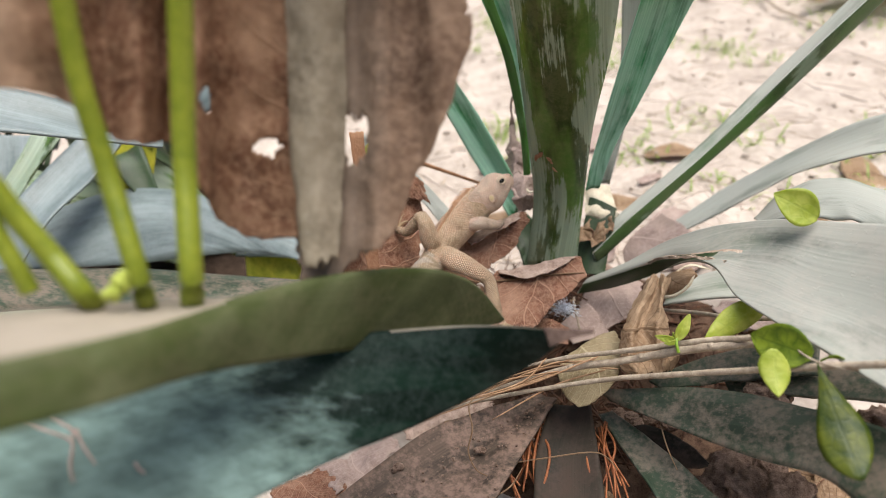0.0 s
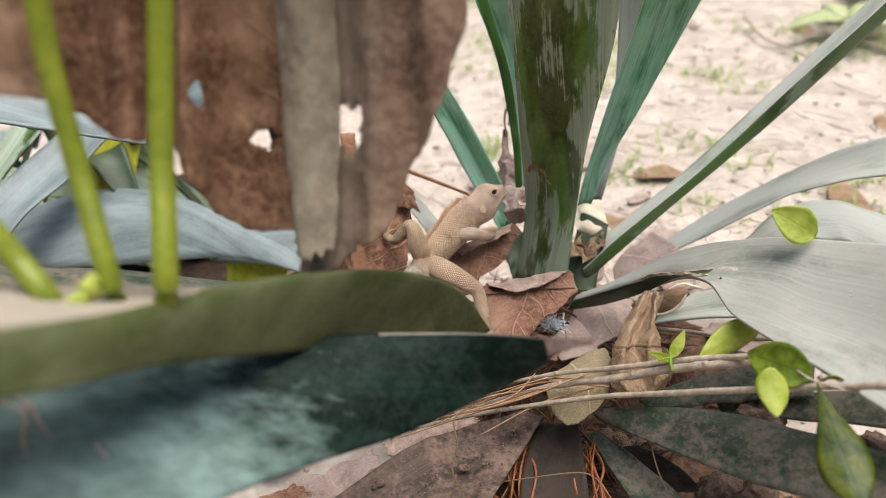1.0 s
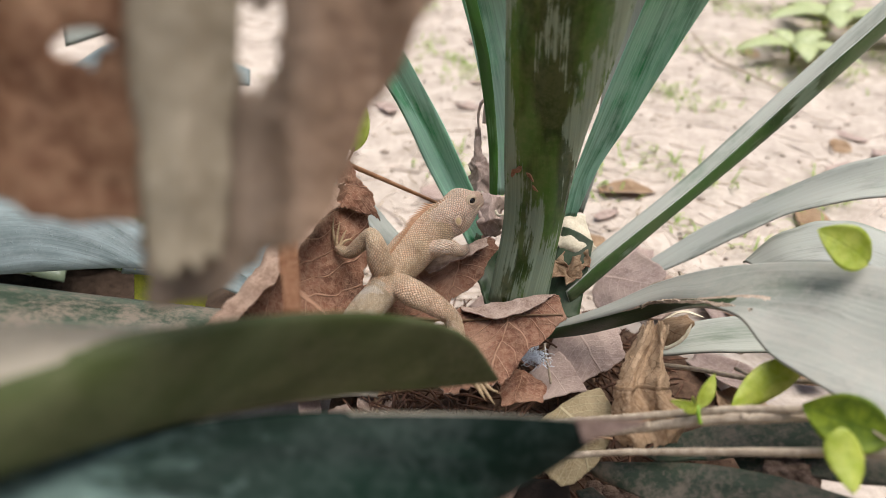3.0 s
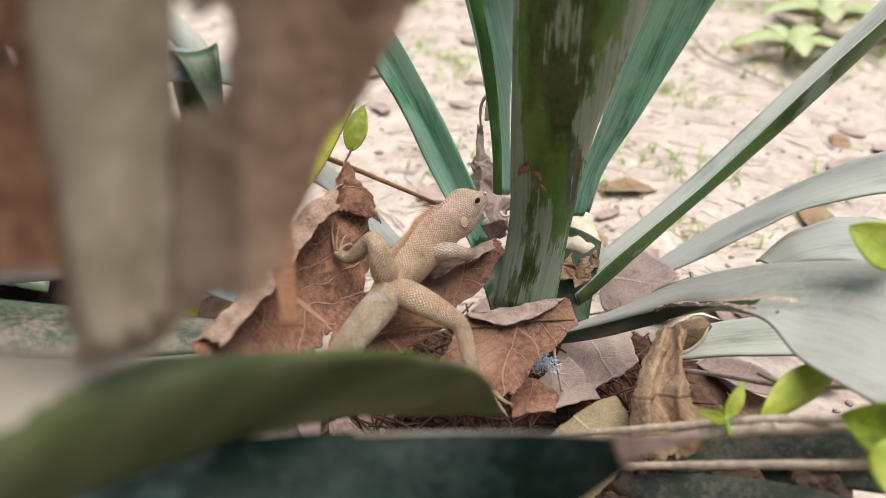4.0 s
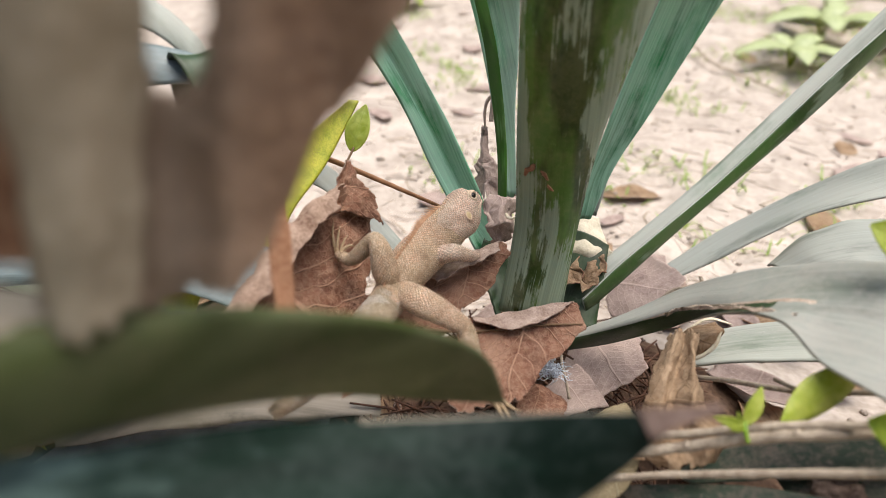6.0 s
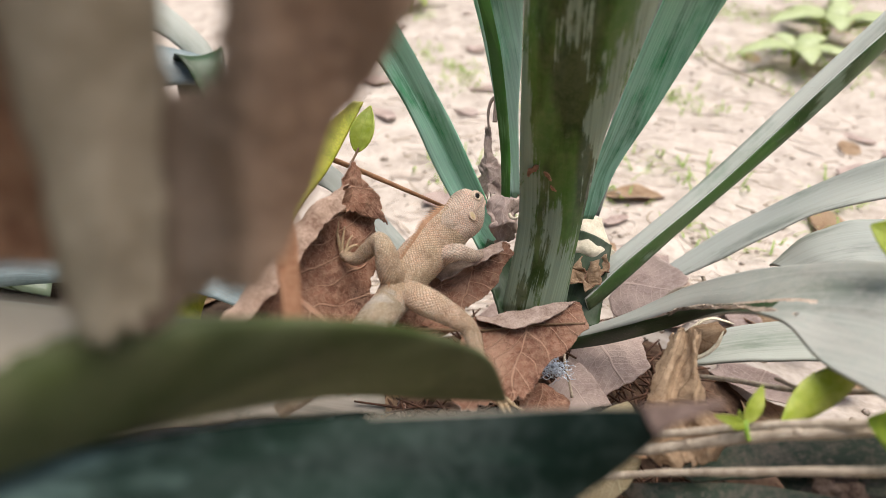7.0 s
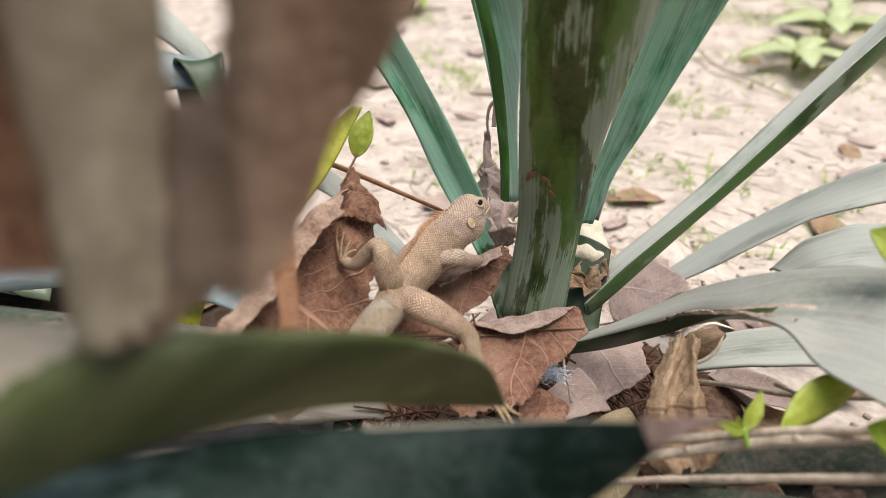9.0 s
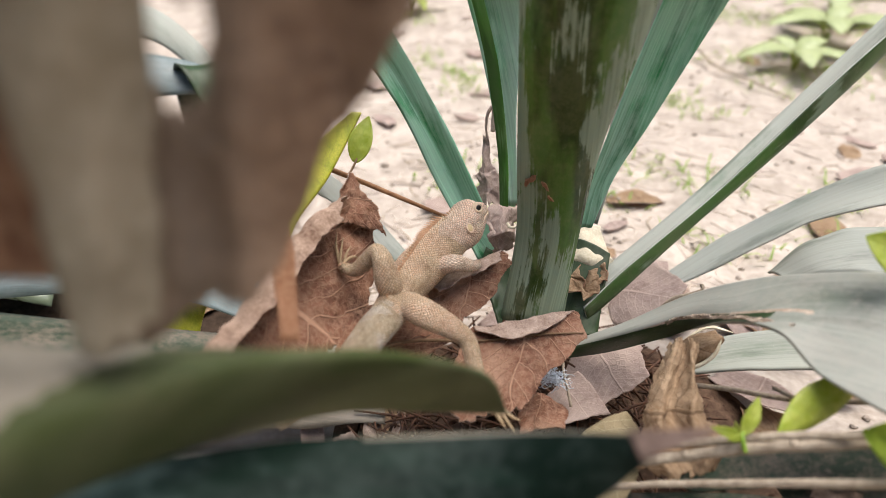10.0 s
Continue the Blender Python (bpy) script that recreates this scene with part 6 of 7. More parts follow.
leaflet((0.179, 0.217, 0.079), (0.188, 0.178, 0.060), .0190, (0.91, 0.30, 0.31), M_WEEDD, sprig, 0.002, "large drooping mottled leaf", seed=4, swell=1.75)
leaflet((0.184, 0.225, 0.071), (0.192, 0.224, 0.074), .0060, (0, -0.5, 0.8), M_WEED, sprig, 0.001, seed=5)
part("stem", tube([(0.174, 0.230, 0.074), (0.179, 0.221, 0.076), (0.186, 0.216, 0.078), (0.193, 0.214, 0.079)], [.0004, .0005, .0006, .0006], n=24, sides=8), M_TWIG, sprig)
round_leaf = thing("weed_leaf", (0.183, 0.288, 0.094), "rounded lime green leaf behind the arching leaf", "weed")
leaflet((0.195, 0.292, 0.096), (0.176, 0.299, 0.105), .0170, (0.40, 0.53, 0.74), M_FRESH, round_leaf, 0.001, seed=6)
bud_leaf = thing("weed_leaf", (-0.026, 0.395, 0.084), "small yellow-green leaf above the dead leaf", "weed")
leaflet((-0.031, 0.393, 0.083), (-0.025, 0.408, 0.103), .0125, (0.97, -0.06, -0.24), M_FRESH, bud_leaf, 0.002, seed=7)
part("stalk", tube([(-0.034, 0.386, 0.078), (-0.032, 0.390, 0.081), (-0.030, 0.394, 0.085)], [.0006, .0007, .0006], n=10, sides=6), M_TAN, bud_leaf)

# fallen strap leaf and young blades on the ground between the two lilies
strap = thing("dry_leaf", (-0.11, 0.335, -0.06), "bleached tan strap leaf fallen on the soil", "dead leaf")
part("blade", blade([[(-0.200, 0.322, -0.060), (-0.160, 0.342, -0.054), (-0.095, 0.360, -0.052), (-0.020, 0.364, -0.058)],
                     [(-0.192, 0.306, -0.062), (-0.130, 0.322, -0.060), (-0.075, 0.333, -0.060), (-0.015, 0.342, -0.062)]], nv=40, nu=11, fold=0.14, seed=91, wave=0.003), M_LITBLEACHED, strap)
blades = thing("grass_tuft", (-0.205, 0.318, -0.07), "few young green blades with a yellowed one", "grass")
for k, (b0, tp, w, mt) in enumerate((((-0.196, 0.313, -0.072), (-0.190, 0.322, 0.000), .0055, M_WEED), ((-0.214, 0.316, -0.072), (-0.196, 0.324, -0.010), .0075, M_WEEDD), ((-0.224, 0.318, -0.072), (-0.206, 0.330, -0.012), .0080, M_WEEDD),
                                    ((-0.205, 0.311, -0.072), (-0.212, 0.322, -0.028), .0080, M_YELLOW), ((-0.200, 0.330, -0.072), (-0.182, 0.338, -0.044), .0050, M_FRESH), ((-0.236, 0.322, -0.072), (-0.240, 0.334, -0.020), .0070, M_WEED))):
    leaflet(b0, tp, w, (0.9, -0.35, 0.1), mt, blades, 0.003, seed=k, name="blade")

# ---- roots, tendrils and crumbs under the lily ----
rnd = random.Random(11)
roots = thing("root_tuft", (0.057, 0.242, -0.037), "tuft of rusty orange dead roots", "roots")
bm = bmesh.new()
for k in range(26):
    a = Vector((0.053, 0.265, -0.039)) + Vector((rnd.uniform(-.014, .014), rnd.uniform(-.01, .01), rnd.uniform(-.004, .006)))
    c = Vector((0.056, 0.213, -0.042)) + Vector((rnd.uniform(-.03, .03), rnd.uniform(-.02, .02), rnd.uniform(-.006, .01)))
    m = (a + c) / 2 + Vector((rnd.uniform(-.012, .012), rnd.uniform(-.01, .01), rnd.uniform(-.002, .012)))
    rod(bm, [a, m, c], [.0007, .0008, .0006], n=16, sides=6, knob=0.2, seed=k)
tagged(part("root_fibre", bm, M_ROOT, roots), kind="stuff")
roots2 = thing("root_tuft", (0.104, 0.240, -0.045), "thin rusty roots between old leaves", "roots")
bm = bmesh.new()
for k in range(10):
    a = Vector((0.099, 0.261, -0.037)) + Vector((rnd.uniform(-.006, .006), rnd.uniform(-.006, .006), rnd.uniform(-.003, .003)))
    c = Vector((0.107, 0.213, -0.032)) + Vector((rnd.uniform(-.012, .012), rnd.uniform(-.012, .012), 0))
    rod(bm, [a, (a + c) / 2 + Vector((rnd.uniform(-.006, .006), 0, rnd.uniform(0, .006))), c], [.0006, .0007, .0005], n=14, sides=6, seed=k)
tagged(part("root_fibre", bm, M_ROOT, roots2), kind="stuff")
for pts in ([(0.035, 0.250, 0.007), (0.028, 0.240, 0.006), (0.031, 0.228, 0.001), (0.030, 0.217, -0.003), (0.035, 0.209, -0.007), (0.041, 0.207, -0.009)],
            [(0.049, 0.224, -0.023), (0.068, 0.226, -0.018), (0.093, 0.229, -0.013), (0.102, 0.226, -0.012), (0.107, 0.221, -0.015)],
            [(0.130, 0.251, -0.010), (0.133, 0.237, -0.014), (0.137, 0.225, -0.016)],
            [(0.044, 0.198, -0.015), (0.053, 0.207, -0.016), (0.058, 0.218, -0.016)]):
    t = thing("tendril", pts[0], "thin straw-coloured dry tendril", "tendril", "dry tendrils")
    part("stem", tube(pts, [.00035, .00045, .0004, .00025], n=40, sides=6, knob=0.2), M_TAN, t)
# Dead roots, thick and dark to cover bright soil in the shaded gaps
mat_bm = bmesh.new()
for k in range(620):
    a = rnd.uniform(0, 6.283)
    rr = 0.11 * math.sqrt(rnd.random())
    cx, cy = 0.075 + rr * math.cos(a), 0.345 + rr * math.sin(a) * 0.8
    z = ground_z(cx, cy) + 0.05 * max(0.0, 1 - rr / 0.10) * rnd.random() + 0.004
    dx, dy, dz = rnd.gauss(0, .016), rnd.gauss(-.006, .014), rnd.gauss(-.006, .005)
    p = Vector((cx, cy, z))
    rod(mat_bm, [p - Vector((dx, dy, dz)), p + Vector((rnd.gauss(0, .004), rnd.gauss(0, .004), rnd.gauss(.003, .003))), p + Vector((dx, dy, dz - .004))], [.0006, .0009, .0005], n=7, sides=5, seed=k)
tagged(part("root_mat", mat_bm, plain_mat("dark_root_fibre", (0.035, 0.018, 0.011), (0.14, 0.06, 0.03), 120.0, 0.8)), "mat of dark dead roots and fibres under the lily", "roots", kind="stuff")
# Leaf mould whose dark tone also holds the shade under the lily
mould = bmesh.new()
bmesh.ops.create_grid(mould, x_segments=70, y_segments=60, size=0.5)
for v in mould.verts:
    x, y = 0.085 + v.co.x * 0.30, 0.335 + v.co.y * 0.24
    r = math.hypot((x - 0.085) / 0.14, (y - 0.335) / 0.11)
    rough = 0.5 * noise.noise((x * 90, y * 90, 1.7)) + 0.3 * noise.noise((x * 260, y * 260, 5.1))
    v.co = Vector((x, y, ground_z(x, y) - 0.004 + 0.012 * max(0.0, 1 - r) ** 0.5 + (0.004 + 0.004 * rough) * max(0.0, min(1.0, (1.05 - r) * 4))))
tagged(part("shade_dark_soil", mould, plain_mat("shade_darkened_mould", (0.05, 0.028, 0.018), (0.17, 0.105, 0.07), 180.0, 0.95, 0.1, dist=0.002)), "crumbly leaf mould under the lily, darkened for the shade there", "soil", kind="stuff")
# Near-black sheet put where the neighbouring lily's shade falls
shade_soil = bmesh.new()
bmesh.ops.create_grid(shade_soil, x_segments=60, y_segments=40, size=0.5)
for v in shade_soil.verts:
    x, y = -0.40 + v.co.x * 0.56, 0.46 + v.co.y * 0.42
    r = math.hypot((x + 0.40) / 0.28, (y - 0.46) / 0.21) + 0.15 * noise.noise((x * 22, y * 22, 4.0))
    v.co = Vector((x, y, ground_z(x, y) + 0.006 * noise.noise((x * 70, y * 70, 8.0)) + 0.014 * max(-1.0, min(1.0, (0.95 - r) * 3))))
tagged(part("shade_dark_soil", shade_soil, plain_mat("shade_black_soil", (0.018, 0.012, 0.009), (0.075, 0.05, 0.035), 150.0, 0.95, 0.1, dist=0.002)), "dark soil sheet standing in for shade under the neighbouring lily", "soil", kind="stuff")
fibres = thing("root_tuft", (0.060, 0.262, 0.005), "loose tan fibres where the twigs end", "roots")
bm = bmesh.new()
for k in range(10):
    a = Vector((rnd.uniform(0.06, 0.11), rnd.uniform(0.258, 0.268), 0)) + Vector((0, 0, rnd.uniform(0.012, 0.026)))
    c = Vector((rnd.uniform(-0.01, 0.05), rnd.uniform(0.240, 0.266), rnd.uniform(-0.018, 0.002)))
    rod(bm, [a, a.lerp(c, 0.5) + Vector((rnd.gauss(0, .008), rnd.gauss(0, .006), rnd.gauss(.002, .004))), c], [.0004, .0006, .0003], n=14, sides=5, knob=0.2, seed=k)
tagged(part("root_fibre", bm, M_RUSTY, fibres), kind="stuff")
crumbs = thing("soil_crumbs", (0.010, 0.207, -0.008), "crumbs of soil on the old leaves", "soil", kind="stuff")
bm = bmesh.new()
for k in range(70):
    f, g = rnd.random(), rnd.random()
    p = Vector((0.066, 0.268, -0.025)).lerp(Vector((-0.018, 0.182, 0.002)), f).lerp(Vector((0.066, 0.268, -0.025)).lerp(Vector((0.045, 0.193, -0.010)), f), g)
    ball(bm, p + Vector((0, 0, .0012)), rnd.uniform(.0003, .0011), (1.2, 1, 0.7), 6)
ball(bm, Vector((0.034, 0.226, -0.015)), .0022, (1.8, 1, 0.5), 10)
ball(bm, Vector((-0.006, 0.205, -0.005)), .0026, (1.2, 1, 0.7), 10)
ball(bm, Vector((-0.008, 0.202, -0.004)), .0018, (1, 1, 1), 10)
part("crumbs", bm, M_CLOD, crumbs)


def clod(at, r, seed):
    bm = bmesh.new()
    bmesh.ops.create_icosphere(bm, subdivisions=4, radius=r)
    for v in bm.verts:
        q = v.co / r
        v.co *= 1 + 0.35 * noise.noise(q * 1.3 + Vector((seed, 0, 0))) + 0.22 * noise.noise(q * 4 + Vector((0, seed, 0))) + 0.14 * noise.noise(q * 9) + 0.08 * noise.noise(q * 19)
        v.co.z *= 0.7
    bmesh.ops.translate(bm, verts=bm.verts, vec=Vector(at))
    t = thing("clod", at, "rough brown clod of dry earth", "soil", "earth clods")
    part("lump", bm, M_CLOD, t)


for k, (at, r) in enumerate((((0.173, 0.245, -0.049), .014), ((0.178, 0.231, -0.038), .012), ((0.163, 0.236, -0.051), .011), ((0.191, 0.222, -0.021), .010),
                             ((0.192, 0.253, -0.050), .009), ((0.121, 0.283, -0.056), .006), ((0.131, 0.288, -0.057), .006), ((0.112, 0.286, -0.055), .005), ((0.141, 0.282, -0.054), .005), ((0.230, 0.239, 0.007), .013), ((0.183, 0.259, 0.006), .010))):
    clod(at, r, k * 3.3)

# ---- litter ----
def litter_leaf(x, y, size, turn, k, mats, lift=0.004, label="brown dead leaf lying on the soil", flat=1.0):
    """A curled dead leaf on the ground."""
    r = random.Random(k)
    ln, wd = size, size * r.uniform(0.45, 0.7)
    curl, cup = r.uniform(-0.5, 0.9) * flat, r.uniform(0.2, 0.9) * flat
    m = pose(x, y, ground_z(x, y) + lift, r.uniform(-16, 16) * flat, r.uniform(-16, 16) * flat, turn)
    net = []
    for a in (-1, -0.5, 0, 0.5, 1):
        row = []
        for b in (-1, -0.4, 0.3, 1):
            wide = wd * (1 - 0.55 * b * b)
            row.append(tuple(m @ Vector((a * wide * 0.5, b * ln * 0.5, cup * wide * 0.3 * a * a + curl * ln * 0.12 * b * b))))
        net.append(row)
    return dead_leaf(net, mats, label, (x, y, ground_z(x, y)), nv=16, nu=18, crumple=size * 0.05, freq=1.6 / size * 1.5, ragged=0.06, seed=k)


r2 = random.Random(21)
for k in range(46):  # under and in front of the lily
    x, y = r2.uniform(-0.22, 0.34), r2.uniform(0.20, 0.52)
    litter_leaf(x, y, r2.uniform(0.025, 0.06), r2.uniform(0, 360), 100 + k, [[M_BROWN, M_TAN], [M_PINK, M_PINK], [M_TAN, M_TAN], [M_BROWN, M_FELT]][k % 4], r2.uniform(0.004, 0.016))
for k in range(48):  # open ground behind
    y = 0.55 + 1.5 * r2.random() ** 1.4
    x = r2.uniform(-0.2, 0.25) + (y - 0.1) * r2.uniform(-0.25, 0.75)
    litter_leaf(x, y, r2.uniform(0.025, 0.075), r2.uniform(0, 360), 200 + k, [[M_PINK, M_PINK], [M_TAN, M_PINK], [M_PINK, M_TAN]][k % 3], 0.002, "bleached dead leaf on the open soil", 0.35)


def straw_field(count, seed, mat, longest, name, label):
    """Straw, twigs and fibres strewn over the open ground."""
    verts, faces = [], []
    r = random.Random(seed)
    for k in range(count):
        y = 0.46 + 1.9 * r.random() ** 1.5
        x = r.uniform(-0.35, 0.3) + (y - 0.1) * r.uniform(-0.35, 0.8)
        ln = r.uniform(0.010, longest)
        a = r.gauss(0.1, 0.8)
        w = r.uniform(.0004, .0011) * (1.3 if ln > 0.05 else 1)
        bend = r.gauss(0, 0.12) * ln
        base = len(verts)
        for f in (-0.5, -0.15, 0.2, 0.5):
            off = bend * (0.25 - f * f) * 4
            px = x + math.cos(a) * ln * f - math.sin(a) * off
            py = y + math.sin(a) * ln * f + math.cos(a) * off
            pz = ground_z(px, py) + w * 0.3 + 0.0004 * abs(r.gauss(0, 0.5))
            nx, ny = -math.sin(a) * w, math.cos(a) * w
            verts += [(px + nx, py + ny, pz), (px, py, pz + w), (px - nx, py - ny, pz), (px, py, pz - w)]
        for q in range(3):
            for e in range(4):
                i0, i1 = base + q * 4 + e, base + q * 4 + (e + 1) % 4
                faces.append((i0, i1, i1 + 4, i0 + 4))
    me = bpy.data.meshes.new(name)
    me.from_pydata(verts, [], faces)
    me.materials.append(mat)
    tagged(new(name, me), label, "straw", kind="stuff")


straw_field(1500, 33, M_STRAW, 0.06, "straw", "pale straw strewn over the soil")
straw_field(260, 34, M_STRAW, 0.10, "twig_litter", "thin pale twigs strewn over the soil")
straw_field(900, 35, M_TWIG, 0.03, "leaf_crumbs", "grey-brown crumbs of leaf and bark on the soil")


def pebbles():
    bm = bmesh.new()
    r = random.Random(37)
    for k in range(900):
        y = 0.2 + 1.6 * r.random() ** 1.3
        x = r.uniform(-0.3, 0.35) + (y - 0.1) * r.uniform(-0.3, 0.7)
        ball(bm, Vector((x, y, ground_z(x, y) + 0.001)), r.uniform(.0008, .0035), (r.uniform(0.8, 1.6), 1, r.uniform(0.5, 0.9)), 6)
    tagged(part("pebbles", bm, M_PEBBLE), "small crumbs of dry earth on the soil", "soil", kind="stuff")


pebbles()
M_GRASS = weed_leaf_mat("thin_grass", (0.16, 0.26, 0.03), (0.34, 0.44, 0.10), (0.3, 0.4, 0.1))


def grass_patches():
    bm = bmesh.new()
    r = random.Random(41)
    uvl = bm.loops.layers.uv.verify()
    for k in range(90):
        y = 0.55 + 1.5 * r.random() ** 1.2
        x = r.uniform(-0.15, 0.2) + (y - 0.1) * r.uniform(-0.2, 0.75)
        for b in range(26):
            px, py = x + r.gauss(0, .022), y + r.gauss(0, .022)
            z = ground_z(px, py)
            a, ln = r.uniform(0, 6.28), r.uniform(.008, .026)
            dx, dy = math.cos(a), math.sin(a)
            w = .0012
            vs = [bm.verts.new(p) for p in ((px - dy * w, py + dx * w, z), (px + dy * w, py - dx * w, z), (px + dx * ln * 0.5 + dy * w * 0.7, py + dy * ln * 0.5 - dx * w * 0.7, z + ln * 0.5),
                                            (px + dx * ln * 0.5 - dy * w * 0.7, py + dy * ln * 0.5 + dx * w * 0.7, z + ln * 0.5), (px + dx * ln, py + dy * ln, z + ln * 0.45))]
            for f in ((0, 1, 2, 3), (3, 2, 4)):
                fc = bm.faces.new([vs[q] for q in f])
                for lp in fc.loops:
                    lp[uvl].uv = (0.5, 0.5)
    tagged(part("grass", bm, M_GRASS), "sparse short grass tufts on the soil", "grass", kind="stuff")


grass_patches()


def broad_weed(x, y, size, k, mat):
    """A low rosette of broad leaves."""
    r = random.Random(k)
    z = ground_z(x, y)
    t = thing("weed", (x, y, z), "low broad-leaved weed on the open ground", "weed", "broad-leaved weeds")
    for q in range(7):
        a = q * 0.9 + r.uniform(-0.2, 0.2)
        ln = size * r.uniform(0.7, 1.1)
        d = Vector((math.cos(a), math.sin(a), 0))
        base = Vector((x, y, z))
        leaflet(base + d * 0.01 + Vector((0, 0, size * 0.3)), base + d * ln + Vector((0, 0, size * r.uniform(0.1, 0.45))), ln * 0.38, (-d.y, d.x, 0), mat, t, -size * 0.15, seed=q)
        part("stalk", tube([base, base + d * 0.006 + Vector((0, 0, size * 0.2)), base + d * 0.012 + Vector((0, 0, size * 0.31))], [.0018, .0015, .0012], n=8, sides=6), M_STEM, t)


for k, (x, y, size, mat) in enumerate(((0.50, 1.10, 0.10, M_DULL), (0.60, 1.24, 0.13, M_DULL), (0.74, 1.18, 0.12, M_DULL), (0.70, 1.45, 0.14, M_DULL), (0.86, 1.36, 0.12, M_DULL),
                                       (-0.16, 1.50, 0.10, M_FRESH), (0.20, 1.95, 0.14, M_FRESH), (0.95, 1.75, 0.16, M_DULL), (-0.10, 1.85, 0.12, M_FRESH))):
    broad_weed(x, y, size, 300 + k, mat)
tw = thing("twig", (0.42, 1.05, ground_z(0.42, 1.05)), "bent grey dry twig on the open soil", "twig")
part("stem", tube([(0.37, 1.20, ground_z(.37, 1.2) + .02), (0.38, 1.10, ground_z(.38, 1.1) + .012), (0.41, 1.02, ground_z(.41, 1.02) + .008), (0.45, 0.97, ground_z(.45, .97) + .004)], [.002, .002, .0018, .0012], n=30, sides=8, knob=0.2), M_TWIG, tw)


# ---- what moves: the lizard's head, the dead leaf pushed aside, the stalks, the front leaf ----
HEAD_TURNS = [(0, (-31, -4.5, 45.6)), (1, (-29, -5, 44.6)), (2, (-25, -6, 44.2)), (3.5, (-21, -3, 45.2)), (4.0, (-22, -2.8, 47.7)), (4.25, (-40, 1.7, 63.2)),
              (5, (-43, 1.3, 63.6)), (5.5, (-40.6, 1.3, 62.2)), (7, (-39, 1.6, 62.5)), (7.5, (-36, 1.2, 60.2)), (7.9, (-36, 0, 55.2)), (9, (-35.6, 0.1, 54.6)), (10, (-36.5, 0.3, 55))]
HANG_ROWS = [
    (0, (-0.0080, 0.2166, 0.2482), (0.00, 0.00, 0.00)),
    (1, (-0.0138, 0.2163, 0.2460), (6.57, -4.84, -6.38)),
    (1.5, (-0.0187, 0.2125, 0.2524), (7.08, -3.77, -6.43)),
    (2, (-0.0197, 0.2050, 0.2555), (8.72, -5.08, -11.71)),
    (3.3, (-0.0111, 0.1942, 0.2626), (2.25, 4.13, 9.85)),
    (3.6, (-0.0087, 0.1852, 0.2619), (7.94, 7.82, 14.79)),
    (4, (-0.0116, 0.1796, 0.2598), (13.41, 7.02, 12.77)),
    (4.5, (-0.0152, 0.1777, 0.2591), (9.84, 4.38, 13.17)),
    (5.5, (-0.0098, 0.1697, 0.2560), (22.67, 8.82, 8.90)),
    (7, (-0.0118, 0.1646, 0.2576), (23.21, 5.96, 7.37)),
    (7.5, (-0.0117, 0.1662, 0.2576), (21.90, 5.54, 7.49)),
    (8, (-0.0114, 0.1683, 0.2576), (20.43, 6.06, 8.77)),
    (9, (-0.0117, 0.1683, 0.2581), (21.22, 5.48, 8.42)),
    (10, (-0.0121, 0.1604, 0.2587), (26.85, 5.48, 4.98)),
]
STALK_ROWS = [
    (0, (-0.0322, 0.1343, 0.1807), (0.00, 0.00, 0.00)),
    (1, (-0.0344, 0.1338, 0.1750), (-0.25, -1.45, 0.87)),
    (1.5, (-0.0408, 0.1368, 0.1680), (-2.09, -3.40, 2.16)),
    (2, (-0.0514, 0.1429, 0.1641), (-8.26, -6.08, 4.48)),
    (3.5, (-0.0713, 0.1506, 0.1588), (-19.33, -14.56, 12.97)),
    (10, (-0.0762, 0.1579, 0.1527), (-17.42, -14.15, 12.16)),
]
# the two leaves in front are pushed and let go: shift and turn about their middles
OLIVE_ROWS = [
    (0, (0.0000, 0.0000, 0.0000), (0.00, 0.00, 0.00)),
    (1, (-0.0051, 0.0041, -0.0034), (1.04, 0.95, -3.24)),
    (1.5, (-0.0055, 0.0048, -0.0039), (0.96, 2.28, -6.25)),
    (2, (-0.0097, 0.0078, -0.0133), (4.05, 1.42, -10.05)),
    (3.3, (-0.0105, 0.0056, -0.0205), (10.48, 6.76, -15.82)),
    (3.6, (-0.0091, 0.0012, -0.0186), (11.95, 11.72, -17.20)),
    (4, (-0.0085, 0.0024, -0.0168), (11.24, 15.31, -18.10)),
    (4.5, (-0.0119, 0.0069, -0.0165), (11.57, 18.11, -20.30)),
    (5, (-0.0100, 0.0052, -0.0078), (8.19, 15.51, -19.51)),
    (5.5, (-0.0101, 0.0061, -0.0080), (9.16, 16.57, -20.49)),
    (7, (-0.0103, 0.0061, -0.0128), (11.10, 17.10, -19.43)),
    (7.5, (-0.0098, 0.0057, -0.0141), (11.41, 16.44, -18.97)),
    (8, (-0.0102, 0.0069, -0.0167), (10.59, 15.98, -16.88)),
    (9, (-0.0097, 0.0056, -0.0138), (11.86, 16.74, -18.19)),
    (10, (-0.0085, 0.0033, -0.0142), (13.63, 19.15, -19.19)),
]
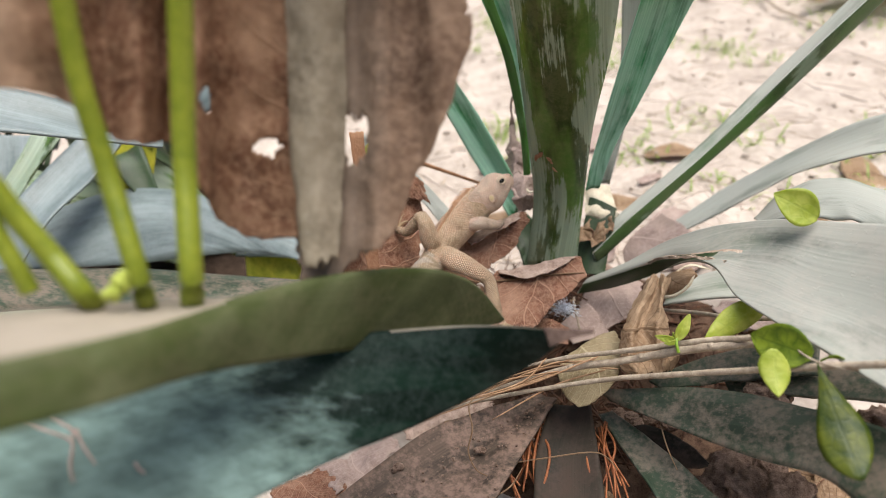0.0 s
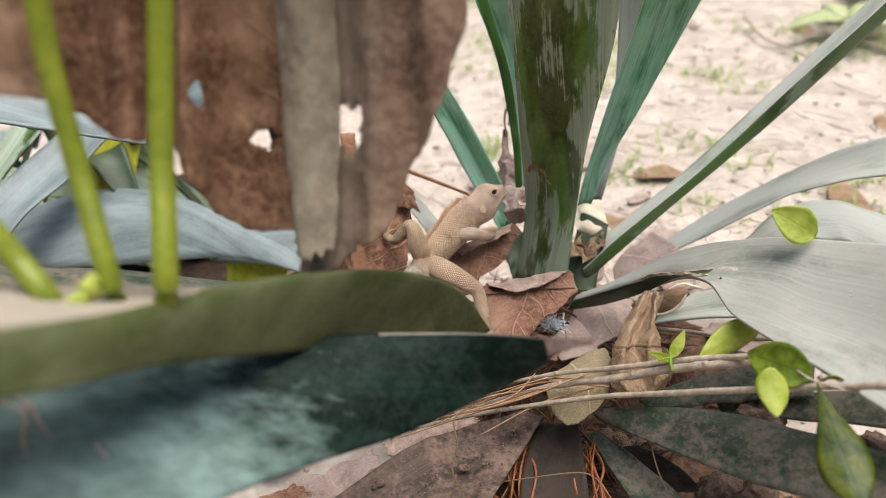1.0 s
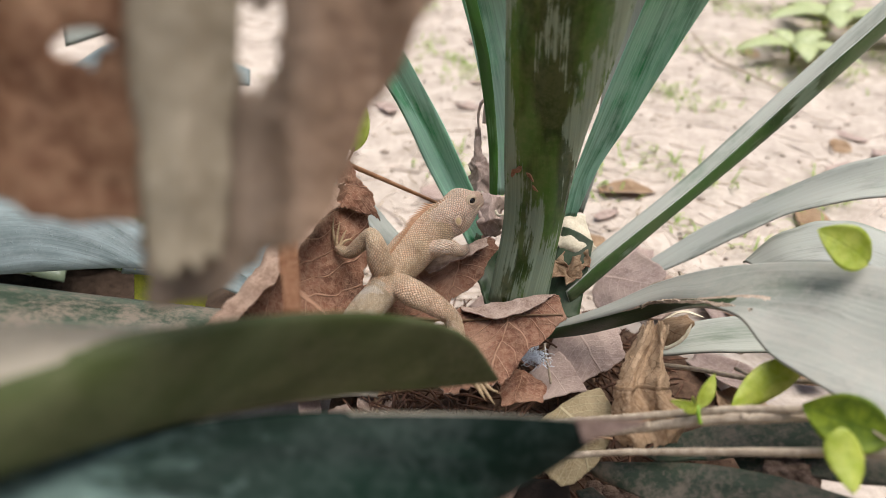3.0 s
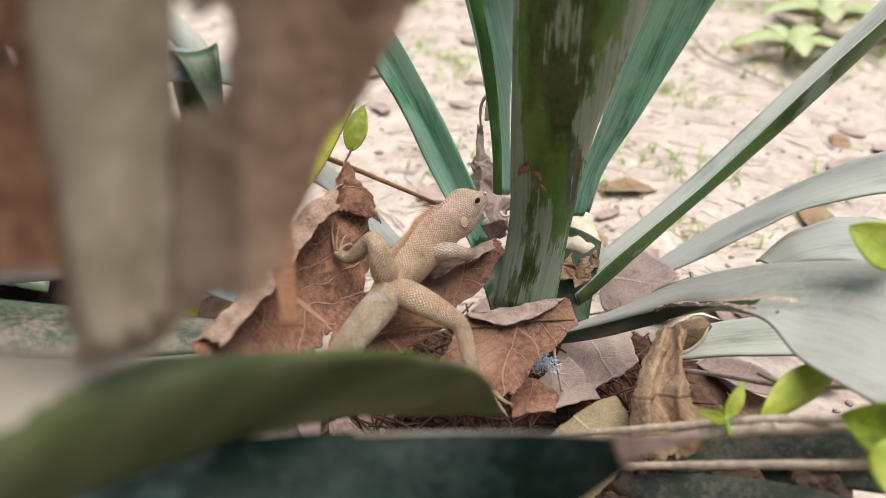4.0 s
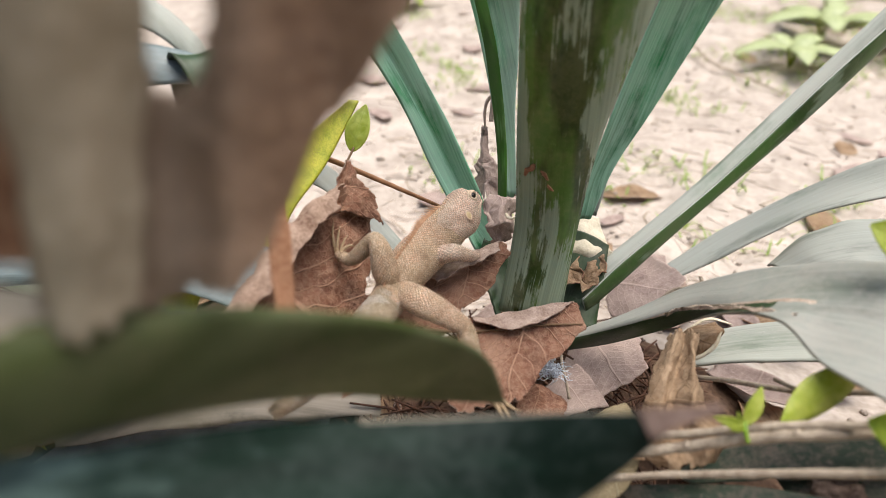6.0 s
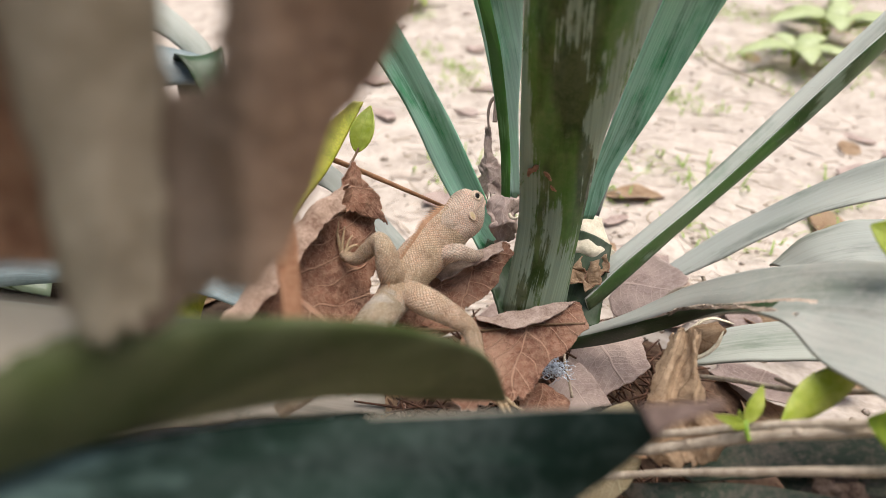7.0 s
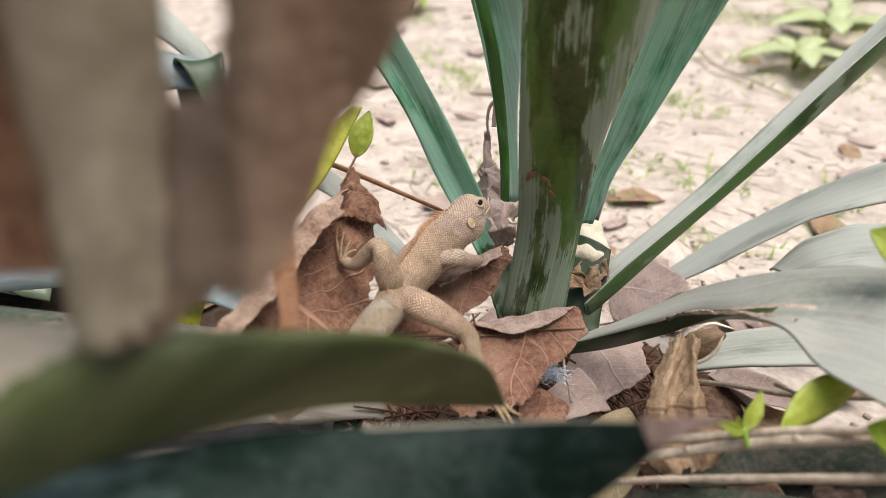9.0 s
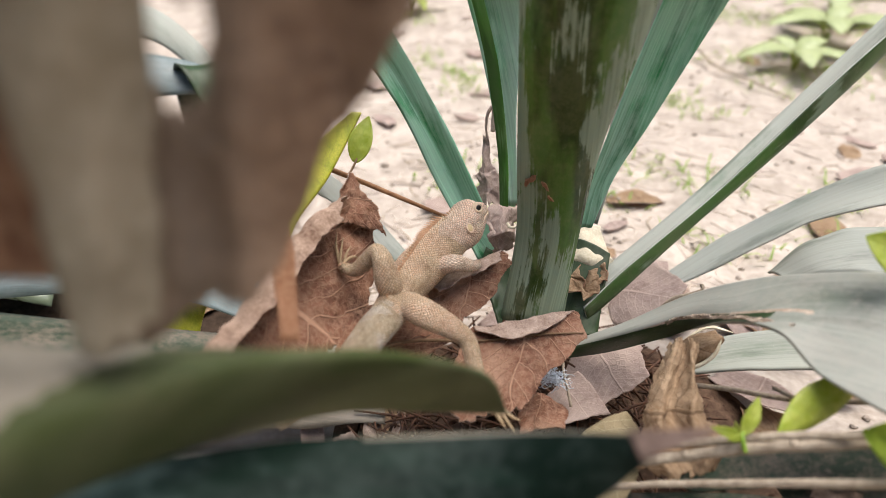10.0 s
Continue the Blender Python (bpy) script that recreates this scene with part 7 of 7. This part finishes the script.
DARK_ROWS = [
    (0, (0.0000, 0.0000, 0.0000), (0.00, 0.00, 0.00)),
    (1, (0.0017, 0.0006, 0.0038), (-5.14, 4.82, 2.58)),
    (1.5, (0.0056, 0.0020, 0.0055), (-9.33, 10.49, 7.78)),
    (2, (0.0063, -0.0012, 0.0047), (-10.46, 9.91, 7.67)),
    (3.3, (0.0027, -0.0032, -0.0000), (-14.93, 7.24, 3.70)),
    (3.6, (0.0004, -0.0006, -0.0014), (-14.86, 4.22, 1.15)),
    (4, (-0.0033, 0.0020, 0.0014), (-14.94, -0.22, -1.56)),
    (4.5, (0.0001, 0.0009, 0.0099), (-18.48, 1.49, 1.68)),
    (5, (-0.0006, 0.0012, 0.0083), (-19.57, -0.42, 0.15)),
    (5.5, (0.0037, 0.0022, 0.0089), (-18.76, 4.42, 4.10)),
    (7, (0.0048, 0.0019, 0.0109), (-18.82, 5.49, 5.78)),
    (7.5, (0.0025, 0.0008, 0.0110), (-18.67, 2.92, 3.47)),
    (8, (0.0009, 0.0003, 0.0091), (-17.24, 2.46, 2.85)),
    (9, (0.0019, 0.0022, 0.0073), (-16.00, 2.32, 2.91)),
    (10, (0.0015, 0.0035, 0.0061), (-16.61, 3.23, 2.89)),
]
OLIVE_MID, DARK_MID = Vector((0.1690, 0.0440, 0.2240)), Vector((0.1800, 0.0260, 0.1770))
STRIP_SHIFT = [(0, 0), (1, 0), (2, -.004), (3.5, -.008), (5, -.009), (8, -.009), (10, -.009)]


def swung(middle, shift, turn):
    return Matrix.Translation(middle + Vector(shift)) @ pose(0, 0, 0, *turn) @ Matrix.Translation(-middle)


def motions():
    walk(head, [(t, pose(*(HEAD_AT - lizard.location), *turn)) for t, turn in HEAD_TURNS])
    walk(hang, [(t, pose(*at, *turn)) for t, at, turn in HANG_ROWS])
    walk(stalks, [(t, pose(*at, *turn)) for t, at, turn in STALK_ROWS])
    walk(front_dark, [(t, swung(DARK_MID, shift, turn)) for t, shift, turn in DARK_ROWS])
    walk(front_olive, [(t, swung(OLIVE_MID, shift, turn)) for t, shift, turn in OLIVE_ROWS])
    home = strip.location.copy()
    walk(strip, [(t, pose(home.x + dx, home.y, home.z)) for t, dx in STRIP_SHIFT])


motions()
